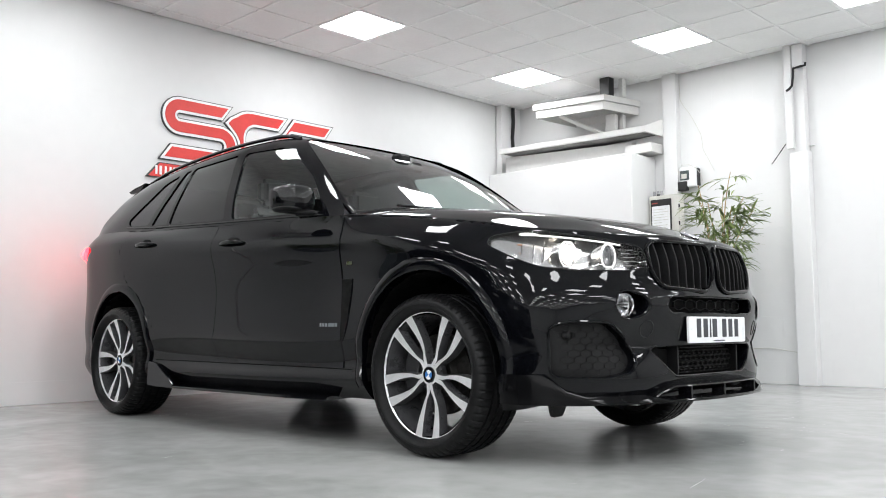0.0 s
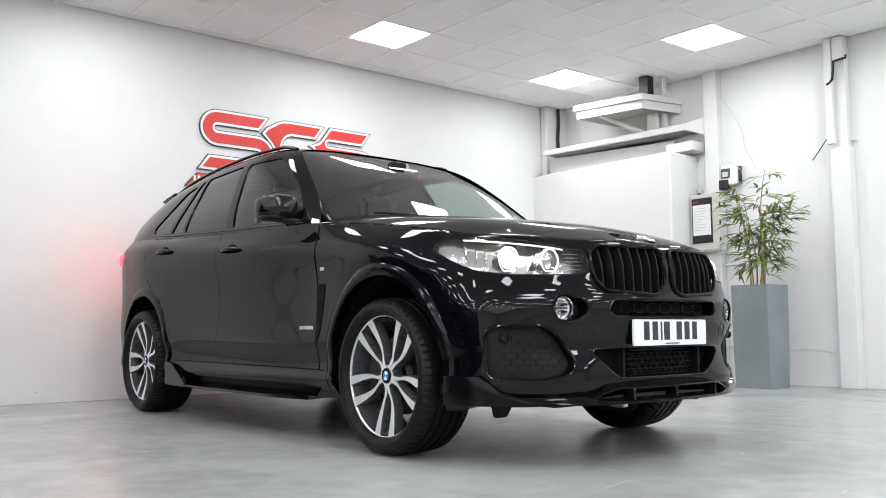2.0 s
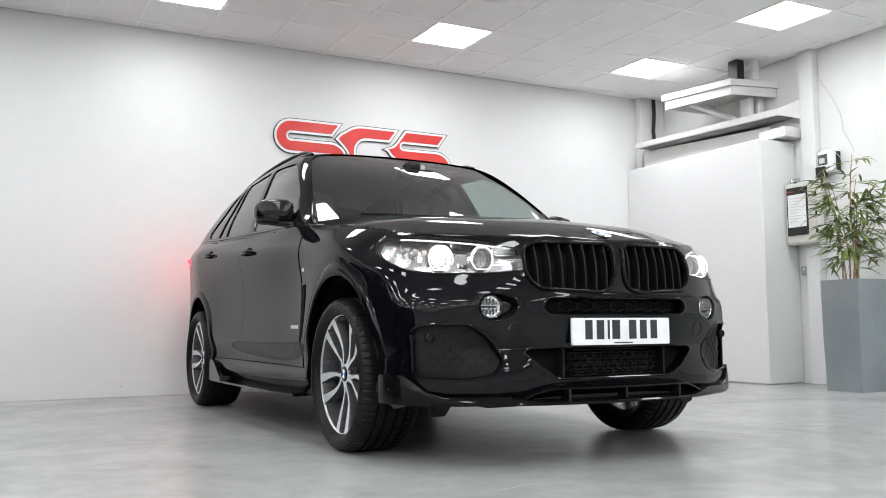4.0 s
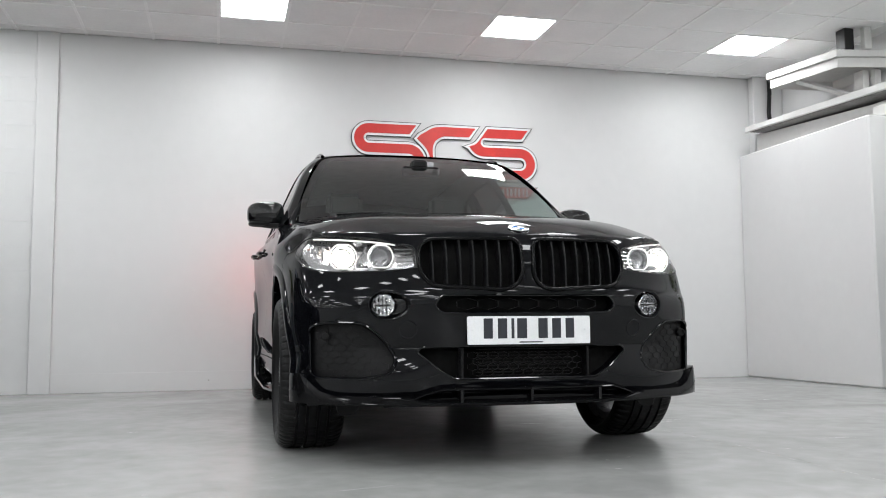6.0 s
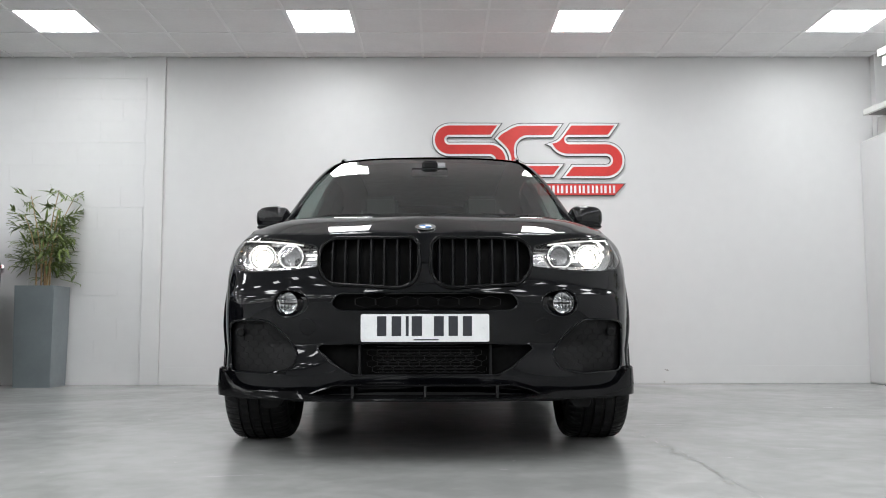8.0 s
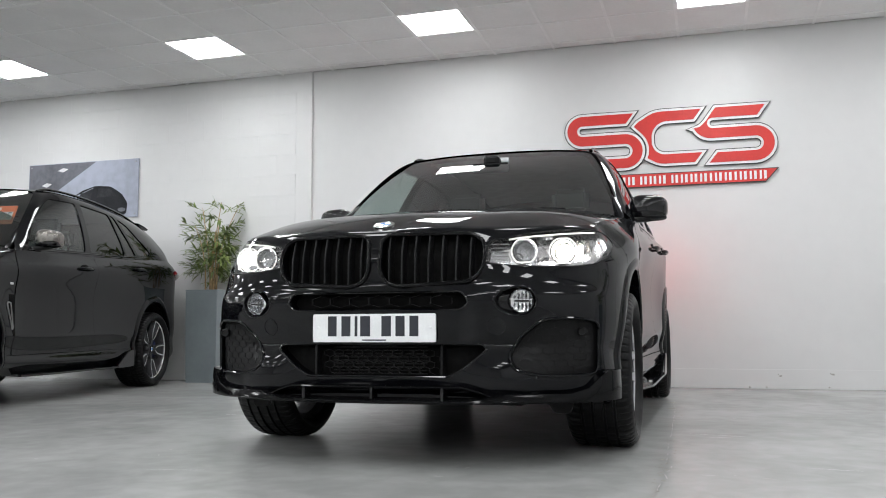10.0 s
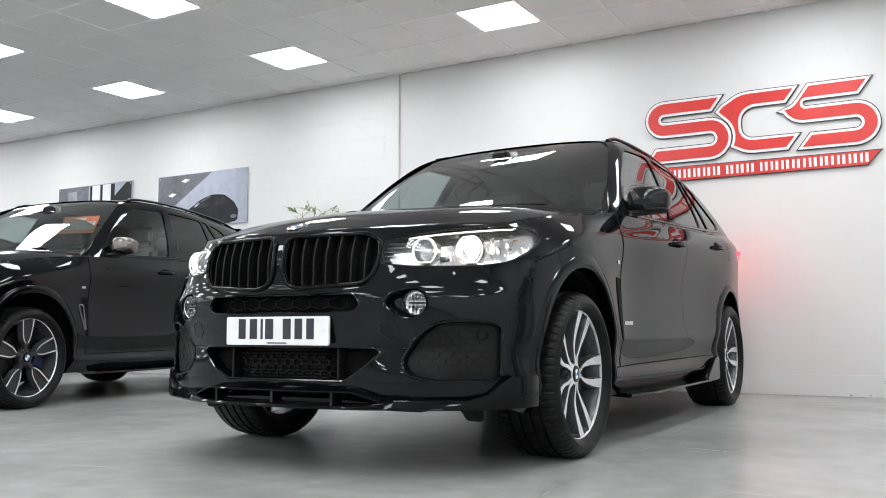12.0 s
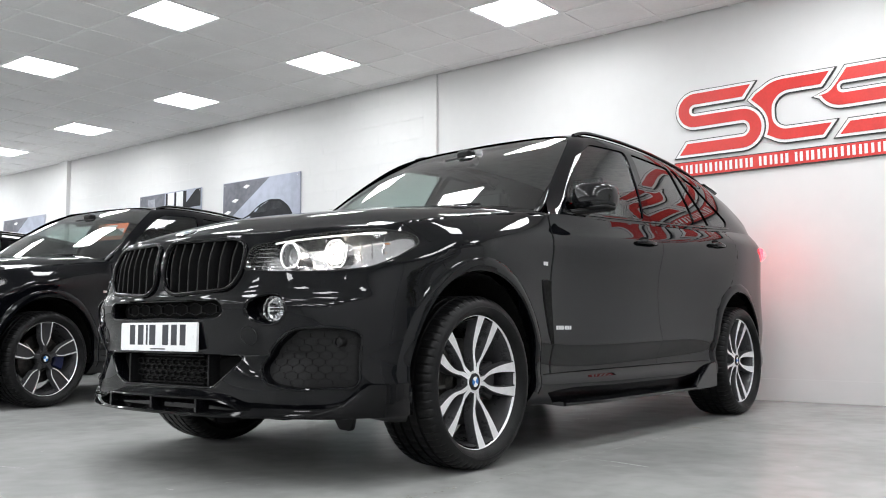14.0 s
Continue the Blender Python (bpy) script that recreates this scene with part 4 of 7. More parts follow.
def make_car(root, style="double", lit=True, caps=GLOSS):
    """Builds the parts of a large black sport utility car under root; nose towards +x, front axle at x = 0."""
    body = dress("body", SHELL["body_shell"]["b"], [PAINT], root, "gloss black painted body shell")
    bonnet = dress("bonnet", SHELL["bonnet"]["b"], [PAINT], root)
    bumper = dress("front_bumper", SHELL["front_bumper"]["b"], [PAINT], root)
    for s, side in ((1, "l"), (-1, "r")):
        for nm, hx, hz in (("front_door", -1.56, 1.035), ("rear_door", -2.545, 1.092)):
            door = dress(nm, SHELL[nm][side], [PAINT], root)

            def handle(hx=hx, hz=hz, s=s):
                y = FLANK_Y(hx, hz)
                pts = [(hx + 0.115 - 0.23 * k / 10, s * (y + 0.004 + 0.026 * math.sin(math.pi * k / 10) ** 0.6), hz - 0.004 * abs(k - 5) / 5) for k in range(11)]
                return tube(pts, [0.006, 0.011, 0.0135, 0.014, 0.014, 0.014, 0.014, 0.014, 0.0135, 0.011, 0.006], n=12, flat=1.0)

            dress("door_handle", shared(f"{nm}_handle_{side}", handle), [PAINT], door)
            # No hollow is cut: a dark matte cap stands for the cup's shade.
            dress("handle_recess", shared(f"{nm}_cup_{side}", lambda hx=hx, hz=hz, s=s: ellipsoid((hx, s * (FLANK_Y(hx, hz) - 0.006), hz - 0.002), (0.075, 0.009, 0.034), 1.0, 28, 10)), [DEEP], door)
        for nm, outline, kind in PANES:
            p = dress(nm, SHELL[nm][side], [SIDEGLASS if kind == 1 else PRIVACY], root, "clear greenish side glass" if kind == 1 else "dark tinted privacy glass")
            p.location.y = -0.008 * s
        # lamp
        lens = dress("headlight", SHELL["lens"][side], [LENSGLASS], root, "clear headlight lens, lit" if lit else "clear headlight lens")

        def grown(k):
            cy, cz = 0.65, 0.865
            return [(cy + (y - cy) * k, cz + (z - cz) * k) for y, z in LAMP]

        dress("lamp_housing", shared("housing_" + side, lambda s=s: half_mesh("", sheet_bm(grown(1.03), lambda y, z: NOSE_X(y, z) - 0.085, 8), s)), [LAMPCHROME], lens)
        for cy, cz, rr, hot in ((0.715, 0.850, 0.046, True), (0.575, 0.846, 0.042, False)):
            x = NOSE_X(cy, cz) - 0.055

            def at(bm, cy=cy, cz=cz, x=x, s=s):
                bmesh.ops.transform(bm, matrix=pose(x, cy, cz, 0, 0, 0), verts=bm.verts[:])
                return half_mesh("", bm, s)

            key = f"{side}{'hot' if hot else 'cool'}"
            dress("projector", shared("proj_" + key, lambda rr=rr, at=at: at(lathe([(rr * 1.12, -0.03), (rr * 1.12, 0.020), (rr, 0.022), (rr * 0.88, 0.008), (rr * 0.84, -0.03)], 40, "x"))), [LAMPCHROME], lens)
            bead = shared("bead_" + key + ("on" if lit else "off"), lambda rr=rr, at=at: at(lathe([(rr * 0.68, -0.018), (rr * 0.60, -0.008), (rr * 0.38, 0.001), (0, 0.005)], 32, "x")))
            dress("projector_lens", bead, [BEAM if (lit and hot) else LENSGLASS], lens)

            if not (lit and hot):
                dress("projector_core", shared("core_" + key, lambda rr=rr, at=at: at(lathe([(rr * 0.85, -0.010), (rr * 0.5, -0.016), (0, -0.018)], 32, "x"))), [SATIN], lens)

            def ring(rr=rr, cy=cy, cz=cz, x=x, s=s):
                R = rr * 1.22
                pts = []
                for k in range(36):
                    a = 2 * math.pi * k / 36
                    pts.append((x + 0.020, s * (cy + R * math.cos(a)), cz + R * max(-0.86, min(0.93, math.sin(a)))))
                return tube(pts, 0.0029, closed=True, n=8)

            dress("light_ring", shared("ring_" + key + ("on" if lit else "off"), ring), [LED if lit else CHROME], lens)

        def brow(s=s):
            pts = []
            for k in range(15):
                y = 0.52 + 0.30 * k / 14
                z = 0.892 + 0.046 * (k / 14) ** 0.8
                pts.append((NOSE_X(y, z) - 0.018, s * y, z))
            return tube(pts, 0.0038, n=6)

        dress("light_bar", shared(f"brow_{side}{lit}", brow), [STRIP if lit else CHROME], lens)

        def fins(s=s):
            bm = bmesh.new()
            for k in range(5):
                z = 0.806 + 0.017 * k
                tube([(NOSE_X(y, z) - 0.03, s * y, z) for y in (0.452, 0.475, 0.50, 0.522)], 0.0022, n=6, bm=bm)
            return bm

        dress("lamp_fins", shared("fins_" + side, fins), [CHROME], lens)
        dress("side_reflector", shared("amber_" + side, lambda s=s: tube([(NOSE_X(y, 0.892) - 0.02, s * y, 0.892) for y in (0.838, 0.843, 0.847)], 0.0025, n=8)), [AMBER], lens)
        dress("lens_rim", shared("lensrim_" + side, lambda s=s: tube([(NOSE_X(y, z) - 0.001, s * y, z) for y, z in LAMP], 0.0032, closed=True, n=6)), [TRIM], lens)

        def plates(s=s):
            bm = bmesh.new()
            for y, z, w, h in ((0.775, 0.868, 0.012, 0.030), (0.800, 0.878, 0.010, 0.022), (0.824, 0.895, 0.010, 0.020), (0.645, 0.905, 0.030, 0.008), (0.645, 0.812, 0.026, 0.010)):
                x = NOSE_X(y, z) - 0.045
                vs = [bm.verts.new((x + a, s * (y + b), z + c)) for a, b, c in ((-0.008, -w, -h), (0.006, w, -h), (0.010, w, h), (-0.004, -w, h))]
                bm.faces.new(vs if s > 0 else vs[::-1])
            r = bmesh.ops.extrude_face_region(bm, geom=bm.faces[:])
            bmesh.ops.translate(bm, vec=(-0.006, 0, 0), verts=[g for g in r["geom"] if isinstance(g, bmesh.types.BMVert)])
            bmesh.ops.recalc_face_normals(bm, faces=bm.faces[:])
            return bm

        dress("lamp_facet", shared("facets_" + side, plates), [LAMPCHROME], lens)
        # grille half
        dress("grille_backing", shared("kback_" + side, lambda s=s: half_mesh("", sheet_bm(KIDNEY, lambda y, z: NOSE_X(y, z) - 0.05, 6), s)), [DEEP], root)
        frame_pts = [(NOSE_X(y, z) + 0.004, s * y, z) for y, z in KIDNEY]
        frame_ob = dress("kidney_grille", shared("kframe_" + side, lambda p=frame_pts: tube(p, 0.0088, closed=True, n=12)), [SATINB], root, "gloss black grille surround with vertical bars")
        for k in range(7):
            def slat(k=k, s=s):
                y = 0.060 + 0.0540 * k
                zs = [z for z in np.linspace(0.70, 0.915, 44) if inside(KIDNEY, y, z)]
                bm = bmesh.new()
                rows = []
                for z in zs:
                    x = NOSE_X(y, z) - 0.006
                    rows.append([bm.verts.new((x + a, s * (y + b), z)) for a, b in ((0, -0.0038), (0.002, -0.002), (0.002, 0.002), (0, 0.0038), (-0.038, 0.0075), (-0.038, -0.0075))])
                for a, b in zip(rows, rows[1:]):
                    for q in range(6):
                        bm.faces.new((a[q], a[(q + 1) % 6], b[(q + 1) % 6], b[q]))
                bmesh.ops.recalc_face_normals(bm, faces=bm.faces[:])
                return bm

            dress("grille_bar", shared(f"slat_{side}{k}", slat), [TRIM], frame_ob)
        # side intake with its honeycomb cover
        vent = dress("bumper_vent", shared("ventback_" + side, lambda s=s: half_mesh("", sheet_bm(VENT, lambda y, z: NOSE_X(y, z) - 0.036, 8), s)), [TRIM], bumper)
        tagged(dress("honeycomb", shared("venthex_" + side, lambda s=s: half_mesh("", hex_mesh_bm(VENT, 0.046, 0.0012, lambda y, z: NOSE_X(y, z) - 0.033, 0.002, 0.62), s)), [TRIM], vent), kind="stuff")

        def rim(outline, r, s=s, deep=0.002):
            return tube([(NOSE_X(y, z) - deep, s * y, z) for y, z in outline], r, closed=True, n=8)

        dress("vent_frame", shared("ventrim_" + side, lambda rim=rim: rim(VENT, 0.0065)), [PAINT], bumper)
        dress("fog_surround", shared("fogrim_" + side, lambda rim=rim: rim(FOG, 0.0045)), [PAINT], bumper)

        def knob(y, z, r, s=s):
            bm = lathe([(r, -0.02), (r, 0.006), (r * 0.75, 0.009), (r * 0.7, 0.004), (0, 0.004)], 24, "x")
            bmesh.ops.transform(bm, matrix=Matrix.Translation((NOSE_X(y, z) - 0.012, y, z)), verts=bm.verts[:])
            return half_mesh("", bm, s)

        dress("parking_sensor", shared("sens_" + side, lambda: knob(0.795, 0.525, 0.018)), [TRIM], bumper)
        dress("parking_sensor", shared("sensin_" + side, lambda: knob(0.345, 0.520, 0.012)), [TRIM], bumper)
        dress("washer_flap", shared("flap_" + side, lambda s=s: half_mesh("", tube([(NOSE_X(0.485 + 0.034 * math.cos(a), 0.548 + 0.034 * math.sin(a)) + 0.0004, 0.485 + 0.034 * math.cos(a), 0.548 + 0.034 * math.sin(a)) for a in [2 * math.pi * k / 28 for k in range(28)]], 0.0022, True, 6), s)), [GLOSS], bumper)
        # fog lamp
        fx = NOSE_X(0.576, 0.645) - 0.032

        def fogpart(prof, n=36, fx=fx, s=s):
            bm = lathe(prof, n, "x")
            bmesh.ops.transform(bm, matrix=pose(fx, 0.576, 0.646, 0, 0, 12), verts=bm.verts[:])
            return half_mesh("", bm, s)

        fog = dress("fog_lamp", shared("fog_" + side, lambda f=fogpart: f([(0.051, -0.05), (0.051, 0.004), (0.047, 0.008), (0.044, 0.003), (0.041, -0.012), (0, -0.022)])), [CHROME], bumper, "round fog lamp with clear lens")
        dress("fog_lens", shared("foglens_" + side, lambda f=fogpart: f([(0.045, 0.004), (0.036, 0.011), (0.018, 0.0135), (0, 0.014)])), [LENSGLASS], fog)

        def fogrib(s=s, fx=fx):
            bm = bmesh.new()
            for k in (-2, -1, 0, 1, 2):
                h = math.sqrt(0.039 ** 2 - (k * 0.0145) ** 2)
                y = 0.576 + k * 0.0145
                for z0, z1 in ((0.646 - h, 0.640), (0.652, 0.646 + h)):
                    bmesh.ops.create_cone(bm, cap_ends=True, segments=4, radius1=0.0085, radius2=0.0025, depth=0.014, matrix=pose(fx - 0.008 + 0.002 * (k % 2), y, (z0 + z1) / 2, 0, 90, 0) @ Matrix.Diagonal((max(0.4, (z1 - z0) / 0.014), 0.8, 1, 1)))
            return half_mesh("", bm, s)

        dress("fog_bar", shared("fogbar_" + side, lambda s=s, fx=fx: half_mesh("", box(fx - 0.012, fx + 0.003, 0.576 - 0.026, 0.576 + 0.030, 0.6425, 0.6495, 0.001), s)), [TRIM], fog)
        dress("fog_reflector", shared("fogrib_" + side, fogrib), [FOGLED], fog)
        dress("fog_bowl", shared("fogbowl_" + side, lambda s=s: half_mesh("", sheet_bm([(0.575 + (y - 0.575) * 1.1, 0.645 + (z - 0.645) * 1.1) for y, z in FOG], lambda y, z: NOSE_X(y, z) - 0.062, 5), s)), [GLOSS], bumper)
        # wheel arch trim, liner
        for nm, cx, R in (("front", FRONT_X, 0.420), ("rear", REAR_X + 0.02, 0.415)):
            def lip(cx=cx, R=R, s=s):
                bm = bmesh.new()
                rows = []
                for k in range(61):
                    a = radians(-14 + 208 * k / 60)
                    c, q = math.cos(a), math.sin(a)
                    sec = []
                    for dr, out_ in ((-0.004, -0.05), (-0.004, 0.004), (0.003, 0.011), (0.018, 0.012), (0.040, 0.009), (0.055, -0.002)):
                        x, z = cx + (R + dr) * c, ARCH_Z + (R + dr) * q
                        y = FLANK_Y(x, max(0.24, z)) if nm == "rear" or x < 0.40 else FLANK_Y(x, max(0.26, z))
                        ref = FLANK_Y(cx + (R + 0.05) * c, max(0.26, ARCH_Z + (R + 0.05) * q))
                        sec.append(bm.verts.new((x, s * (min(y, ref + 0.012) if dr < 0.03 else y) + s * out_, z)))
                    rows.append(sec)
                for a, b in zip(rows, rows[1:]):
                    for k in range(5):
                        bm.faces.new((a[k], a[k + 1], b[k + 1], b[k]))
                bmesh.ops.recalc_face_normals(bm, faces=bm.faces[:])
                return bm

            dress("wheel_arch_trim", shared(f"archlip_{nm}{side}", lip), [PAINT], root)

            def liner(cx=cx, R=R, s=s):
                bm = bmesh.new()
                rows = []
                for k in range(41):
                    a = radians(-12 + 204 * k / 40)
                    rr = R * 0.985 + 0.004 * math.sin(k * 1.7)
                    rows.append([bm.verts.new((cx + rr * q * math.cos(a), s * y, ARCH_Z + rr * q * math.sin(a))) for y, q in ((0.90, 1.0), (0.78, 1.0), (0.62, 1.0), (0.60, 0.9), (0.60, 0.3))])
                for a, b in zip(rows, rows[1:]):
                    for k in range(4):
                        bm.faces.new((a[k], a[k + 1], b[k + 1], b[k]))
                return bm

            dress("arch_liner", shared(f"liner_{nm}{side}", liner), [DEEP], root)
        # mirror
        def mirror_bm(s=s):
            bm = ellipsoid((0, 0, 0), (0.085, 0.118, 0.074), 0.62, 36, 22)
            wide = 0.89 if caps is GLOSS else 0.72
            for v in bm.verts:
                if v.co.x < -0.02:
                    v.co.x = -0.02 + (v.co.x + 0.02) * 0.5
                k = (v.co.y + 0.118) / 0.236
                v.co.z *= 1.06 - 0.16 * k
                v.co.z += 0.004 * k
                v.co.x -= 0.035 * k * k
                v.co.y *= wide
                if caps is not GLOSS:
                    v.co.z = max(v.co.z, -0.035 - 0.02 * k) - 0.016 * max(0.0, k - 0.45)
            bmesh.ops.transform(bm, matrix=Matrix.Translation((-0.975, 0.962, 1.214)), verts=bm.verts[:])
            return half_mesh("", bm, s)

        def mirror_base(s=s):
            """The black lower half under the cap."""
            bm = ellipsoid((-0.975, 0.958, 1.178), (0.082, 0.086, 0.030), 0.7, 32, 10)
            return half_mesh("", bm, s)

        mir = dress("door_mirror", shared(f"mirror_{side}{caps.name}", mirror_bm), [caps], root, "gloss black mirror housing" if caps is GLOSS else "grey metal mirror cap")
        dress("mirror_foot", shared("mfoot_" + side, lambda s=s: half_mesh("", tube([(-0.86, 0.86, 1.130), (-0.89, 0.895, 1.140), (-0.94, 0.94, 1.148), (-0.98, 0.975, 1.152)], [0.03, 0.026, 0.028, 0.02], n=12, flat=0.6), s)), [TRIM], mir)
        if caps is GLOSS:
            dress("mirror_rim", shared("mrim_" + side, lambda s=s: half_mesh("", ellipsoid((-0.985, 0.957, 1.161), (0.075, 0.103, 0.016), 0.7, 32, 10), s)), [TRIM], mir)
        else:
            dress("mirror_base", shared("mbase_" + side, mirror_base), [GLOSS], mir)
        # roof rail
        rail = [(x, 0.592 - 0.012 * (x + 2.2) ** 2, TOP_Z(x, 0.575) + up) for x, up in ((-1.42, 0.0), (-1.50, 0.009), (-1.65, 0.012), (-1.9, 0.012), (-2.3, 0.012), (-2.7, 0.012), (-3.0, 0.010), (-3.2, 0.0))]
        dress("roof_rail", shared("rail_" + side, lambda s=s: half_mesh("", tube([tuple(p) for p in along(np.array([rail]), 5)[0]], 0.011, n=10, flat=1.1), s)), [GLOSS], root)
        # waist strip under the glass
        strip = [(-0.80, 1.128), (-1.2, 1.148), (-1.77, 1.172), (-2.35, 1.199), (-2.8, 1.226), (-2.96, 1.240)]
        dress("waist_strip", shared("waist_" + side, lambda s=s: tube([(x, s * (FLANK_Y(x, z) + 0.001), z) for x, z in [tuple(p) for p in along(np.array([[(a, 0, b) for a, b in strip]]), 6)[0][:, [0, 2]]]], 0.0065, n=8)), [GLOSS], root)
        # sill blade and winglet
        def sill(s=s):
            bm = bmesh.new()
            rows = []
            for k in range(25):
                x = -0.74 - 1.66 * k / 24
                f = min(1, k / 4)
                y = 0.865 + 0.04 * f
                rows.append([bm.verts.new((x, s * yy, z)) for yy, z in ((y - 0.12, 0.214), (y + 0.045, 0.206), (y + 0.060, 0.211), (y + 0.058, 0.222), (y + 0.030, 0.228), (y - 0.12, 0.228))])
            for a, b in zip(rows, rows[1:]):
                for k in range(6):
                    bm.faces.new((a[k], a[(k + 1) % 6], b[(k + 1) % 6], b[k]))
            bm.faces.new(rows[0])
            bm.faces.new(rows[-1])
            bmesh.ops.recalc_face_normals(bm, faces=bm.faces[:])
            return bm

        blade = dress("sill_blade", shared("sill_" + side, sill), [GLOSS], root)
        dress("winglet", shared("wing_" + side, lambda s=s: half_mesh("", prism(rounded([(-2.46, 0.212), (-2.455, 0.362), (-2.35, 0.350), (-2.14, 0.230), (-2.16, 0.208)], 0.02, 3), "y", 0.935, 0.966, bevel=0.004), s)), [GLOSS], blade)
        # Dark bead laid along the doors' lower edge in place of the shaded gap.
        dress("door_seal", shared("sill_gap_" + side, lambda s=s: tube([(x, s * (FLANK_Y(x, 0.363 + 0.007 * (-0.60 - x) / 1.8) - 0.0008), 0.363 + 0.007 * (-0.60 - x) / 1.8) for x in np.linspace(-0.56, -2.43, 24).tolist()], 0.0028, n=6)), [DEEP], root)
        dress("air_deflector", shared("flap_low_" + side, lambda s=s: half_mesh("", prism(rounded([(0.60, 0.262), (0.74, 0.262), (0.725, 0.200), (0.715, 0.190), (0.655, 0.192), (0.64, 0.215)], 0.01, 2), "x", 0.455, 0.475, bevel=0.003), s)), [TRIM], bumper)
        dress("fender_vent", shared("fvent_" + side, lambda s=s: half_mesh("", fender_vent_bm(), s)), [DEEP], root)
        if lit:
            dress("vent_rim", shared("fventrim_" + side, lambda s=s: half_mesh("", vent_rim_bm(), s)), [PAINT], root)
        else:
            slit = [(-0.520, 0.735), (-0.575, 0.735), (-0.605, 0.560), (-0.595, 0.545)]
            dress("vent_rim", shared("slit_" + side, lambda s=s: tube([(x, s * (FLANK_Y(x, z) + 0.003), z) for x, z in rounded(slit, 0.02, 3)], 0.0055, closed=True, n=8)), [SATIN], root, "satin metal rim of a slit vent")
        dress("pillar_foot", shared("pillar_" + side, lambda s=s: half_mesh("", tube([(-0.605, 0.845, 1.098), (-0.66, 0.835, 1.135), (-0.71, 0.822, 1.165), (-0.80, 0.790, 1.230), (-0.88, 0.765, 1.290)], [0.012, 0.020, 0.019, 0.014, 0.006], n=12), s)), [PAINT], root)
        # badges: marks of bars only
        def side_mark(s=s):
            bm = bmesh.new()
            for x0, w in ((-0.665, 0.018), (-0.688, 0.050), (-0.747, 0.020), (-0.771, 0.020), (-0.795, 0.015)):
                y = FLANK_Y(x0 - w / 2, 0.575)
                add_box(bm, x0 - w, x0, s * (y + 0.0002) - 0.002, s * (y + 0.0002) + 0.002, 0.565, 0.583)
            return bm

        if lit:
            dress("model_badge", shared("mbadge_" + side, side_mark), [CHROME], SIDE_DOOR(root, s))

        def m_mark(s=s):
            bm = bmesh.new()
            for k in range(4):
                x0 = -0.545 - 0.011 * k
                y = FLANK_Y(x0, 0.866)
                add_box(bm, x0 - 0.009, x0, s * y - 0.002, s * y + 0.002, 0.858, 0.875)
            return bm

        dress("fender_badge", shared("fbadge_" + side, m_mark), [CHROME], root)
        # tail lamp
        dress("tail_lamp", shared(f"tail_{side}{lit}", lambda s=s: half_mesh("", tube([(-3.50, FLANK_Y(-3.50, 1.10) + 0.002, 1.12), (-3.62, FLANK_Y(-3.62, 1.09) + 0.002, 1.10), (-3.74, FLANK_Y(-3.74, 1.07) + 0.004, 1.07), (-3.86, max(0.5, FLANK_Y(-3.86, 1.05)), 1.05)], [0.02, 0.04, 0.045, 0.03], n=12), s)), [REDLENS if lit else mat_tail_off()], root)
        dress("front_splitter" if lit else "chin_lip", shared("lip_" + side, lambda s=s: lip_bm(s)), [SATINB], bumper)
    # middle of the nose
    for nm, outline, pitch, bar, squash, far in (("upper_honeycomb", UPPER_SLOT, 0.086, 0.0026, 0.50, 0.5), ("lower_honeycomb", LOWER_SLOT, 0.043, 0.0019, 0.62, 0.262)):
        full = [(y, z) for y, z in outline if y > 0]
        full = full + [(-y, z) for y, z in full[::-1]]
        dress("grille_frame", shared(nm + "rim", lambda o=full: tube([(NOSE_X(y, z) - 0.003, y, z) for y, z in o], 0.0055, closed=True, n=8)), [GLOSS], bumper)
        back = dress(nm + "_backing", shared(nm + "b", lambda o=full: sheet_bm(o, lambda y, z: NOSE_X(y, z) - 0.06, 5)), [DEEP], bumper)
        tagged(dress(nm, shared(nm, lambda o=full, p=pitch, b=bar, q=squash, f=far: hex_mesh_bm([(max(-f, min(f, y * 0.985)), z) for y, z in o], p, b, lambda y, z: NOSE_X(y, z) - 0.035, 0.012, q)), [TRIM], back), kind="stuff")
    for y in (-0.268, 0.268):
        dress("duct_frame", shared(f"ductframe{y}", lambda y=y: box(0.735, 0.790, y - 0.005, y + 0.005, 0.352, 0.474, 0.002)), [TRIM], bumper)

    def fins_bm():
        return box(0.752, 0.762, -0.20, 0.20, 0.358, 0.3625)

    for k in range(9):
        dress("radiator_fin", shared("radfin", fins_bm), [TRIM], bumper).location.z = 0.0132 * k
    for y in (-0.29, 0.0, 0.29):
        dress("splitter_fin", shared(f"fin{y}", lambda y=y: box(0.80, 0.862, y - 0.006, y + 0.006, 0.262, 0.312, 0.002)), [GLOSS], bumper)
    # bonnet badge
    bx, bz = 0.715, TOP_Z(0.715, 0.0)
    tilt = pose(bx, 0, bz + 0.0015, 0, 22.5, 0)

    def badge_ring():
        bm = lathe([(0.0, 0.0), (0.044, 0.0), (0.044, 0.003), (0.041, 0.0055), (0.036, 0.004), (0.0, 0.004)], 40, "z")
        bmesh.ops.transform(bm, matrix=tilt, verts=bm.verts[:])
        return bm

    badge = dress("bonnet_badge", shared("bring", badge_ring), [CHROME], bonnet)

    def badge_face():
        bm = bmesh.new()
        for q in range(4):
            ring = [bm.verts.new(tilt @ Vector((0, 0, 0.0050)))]
            for k in range(9):
                a = math.pi / 2 * (q + k / 8)
                ring.append(bm.verts.new(tilt @ Vector((0.026 * math.cos(a), 0.026 * math.sin(a), 0.0050))))
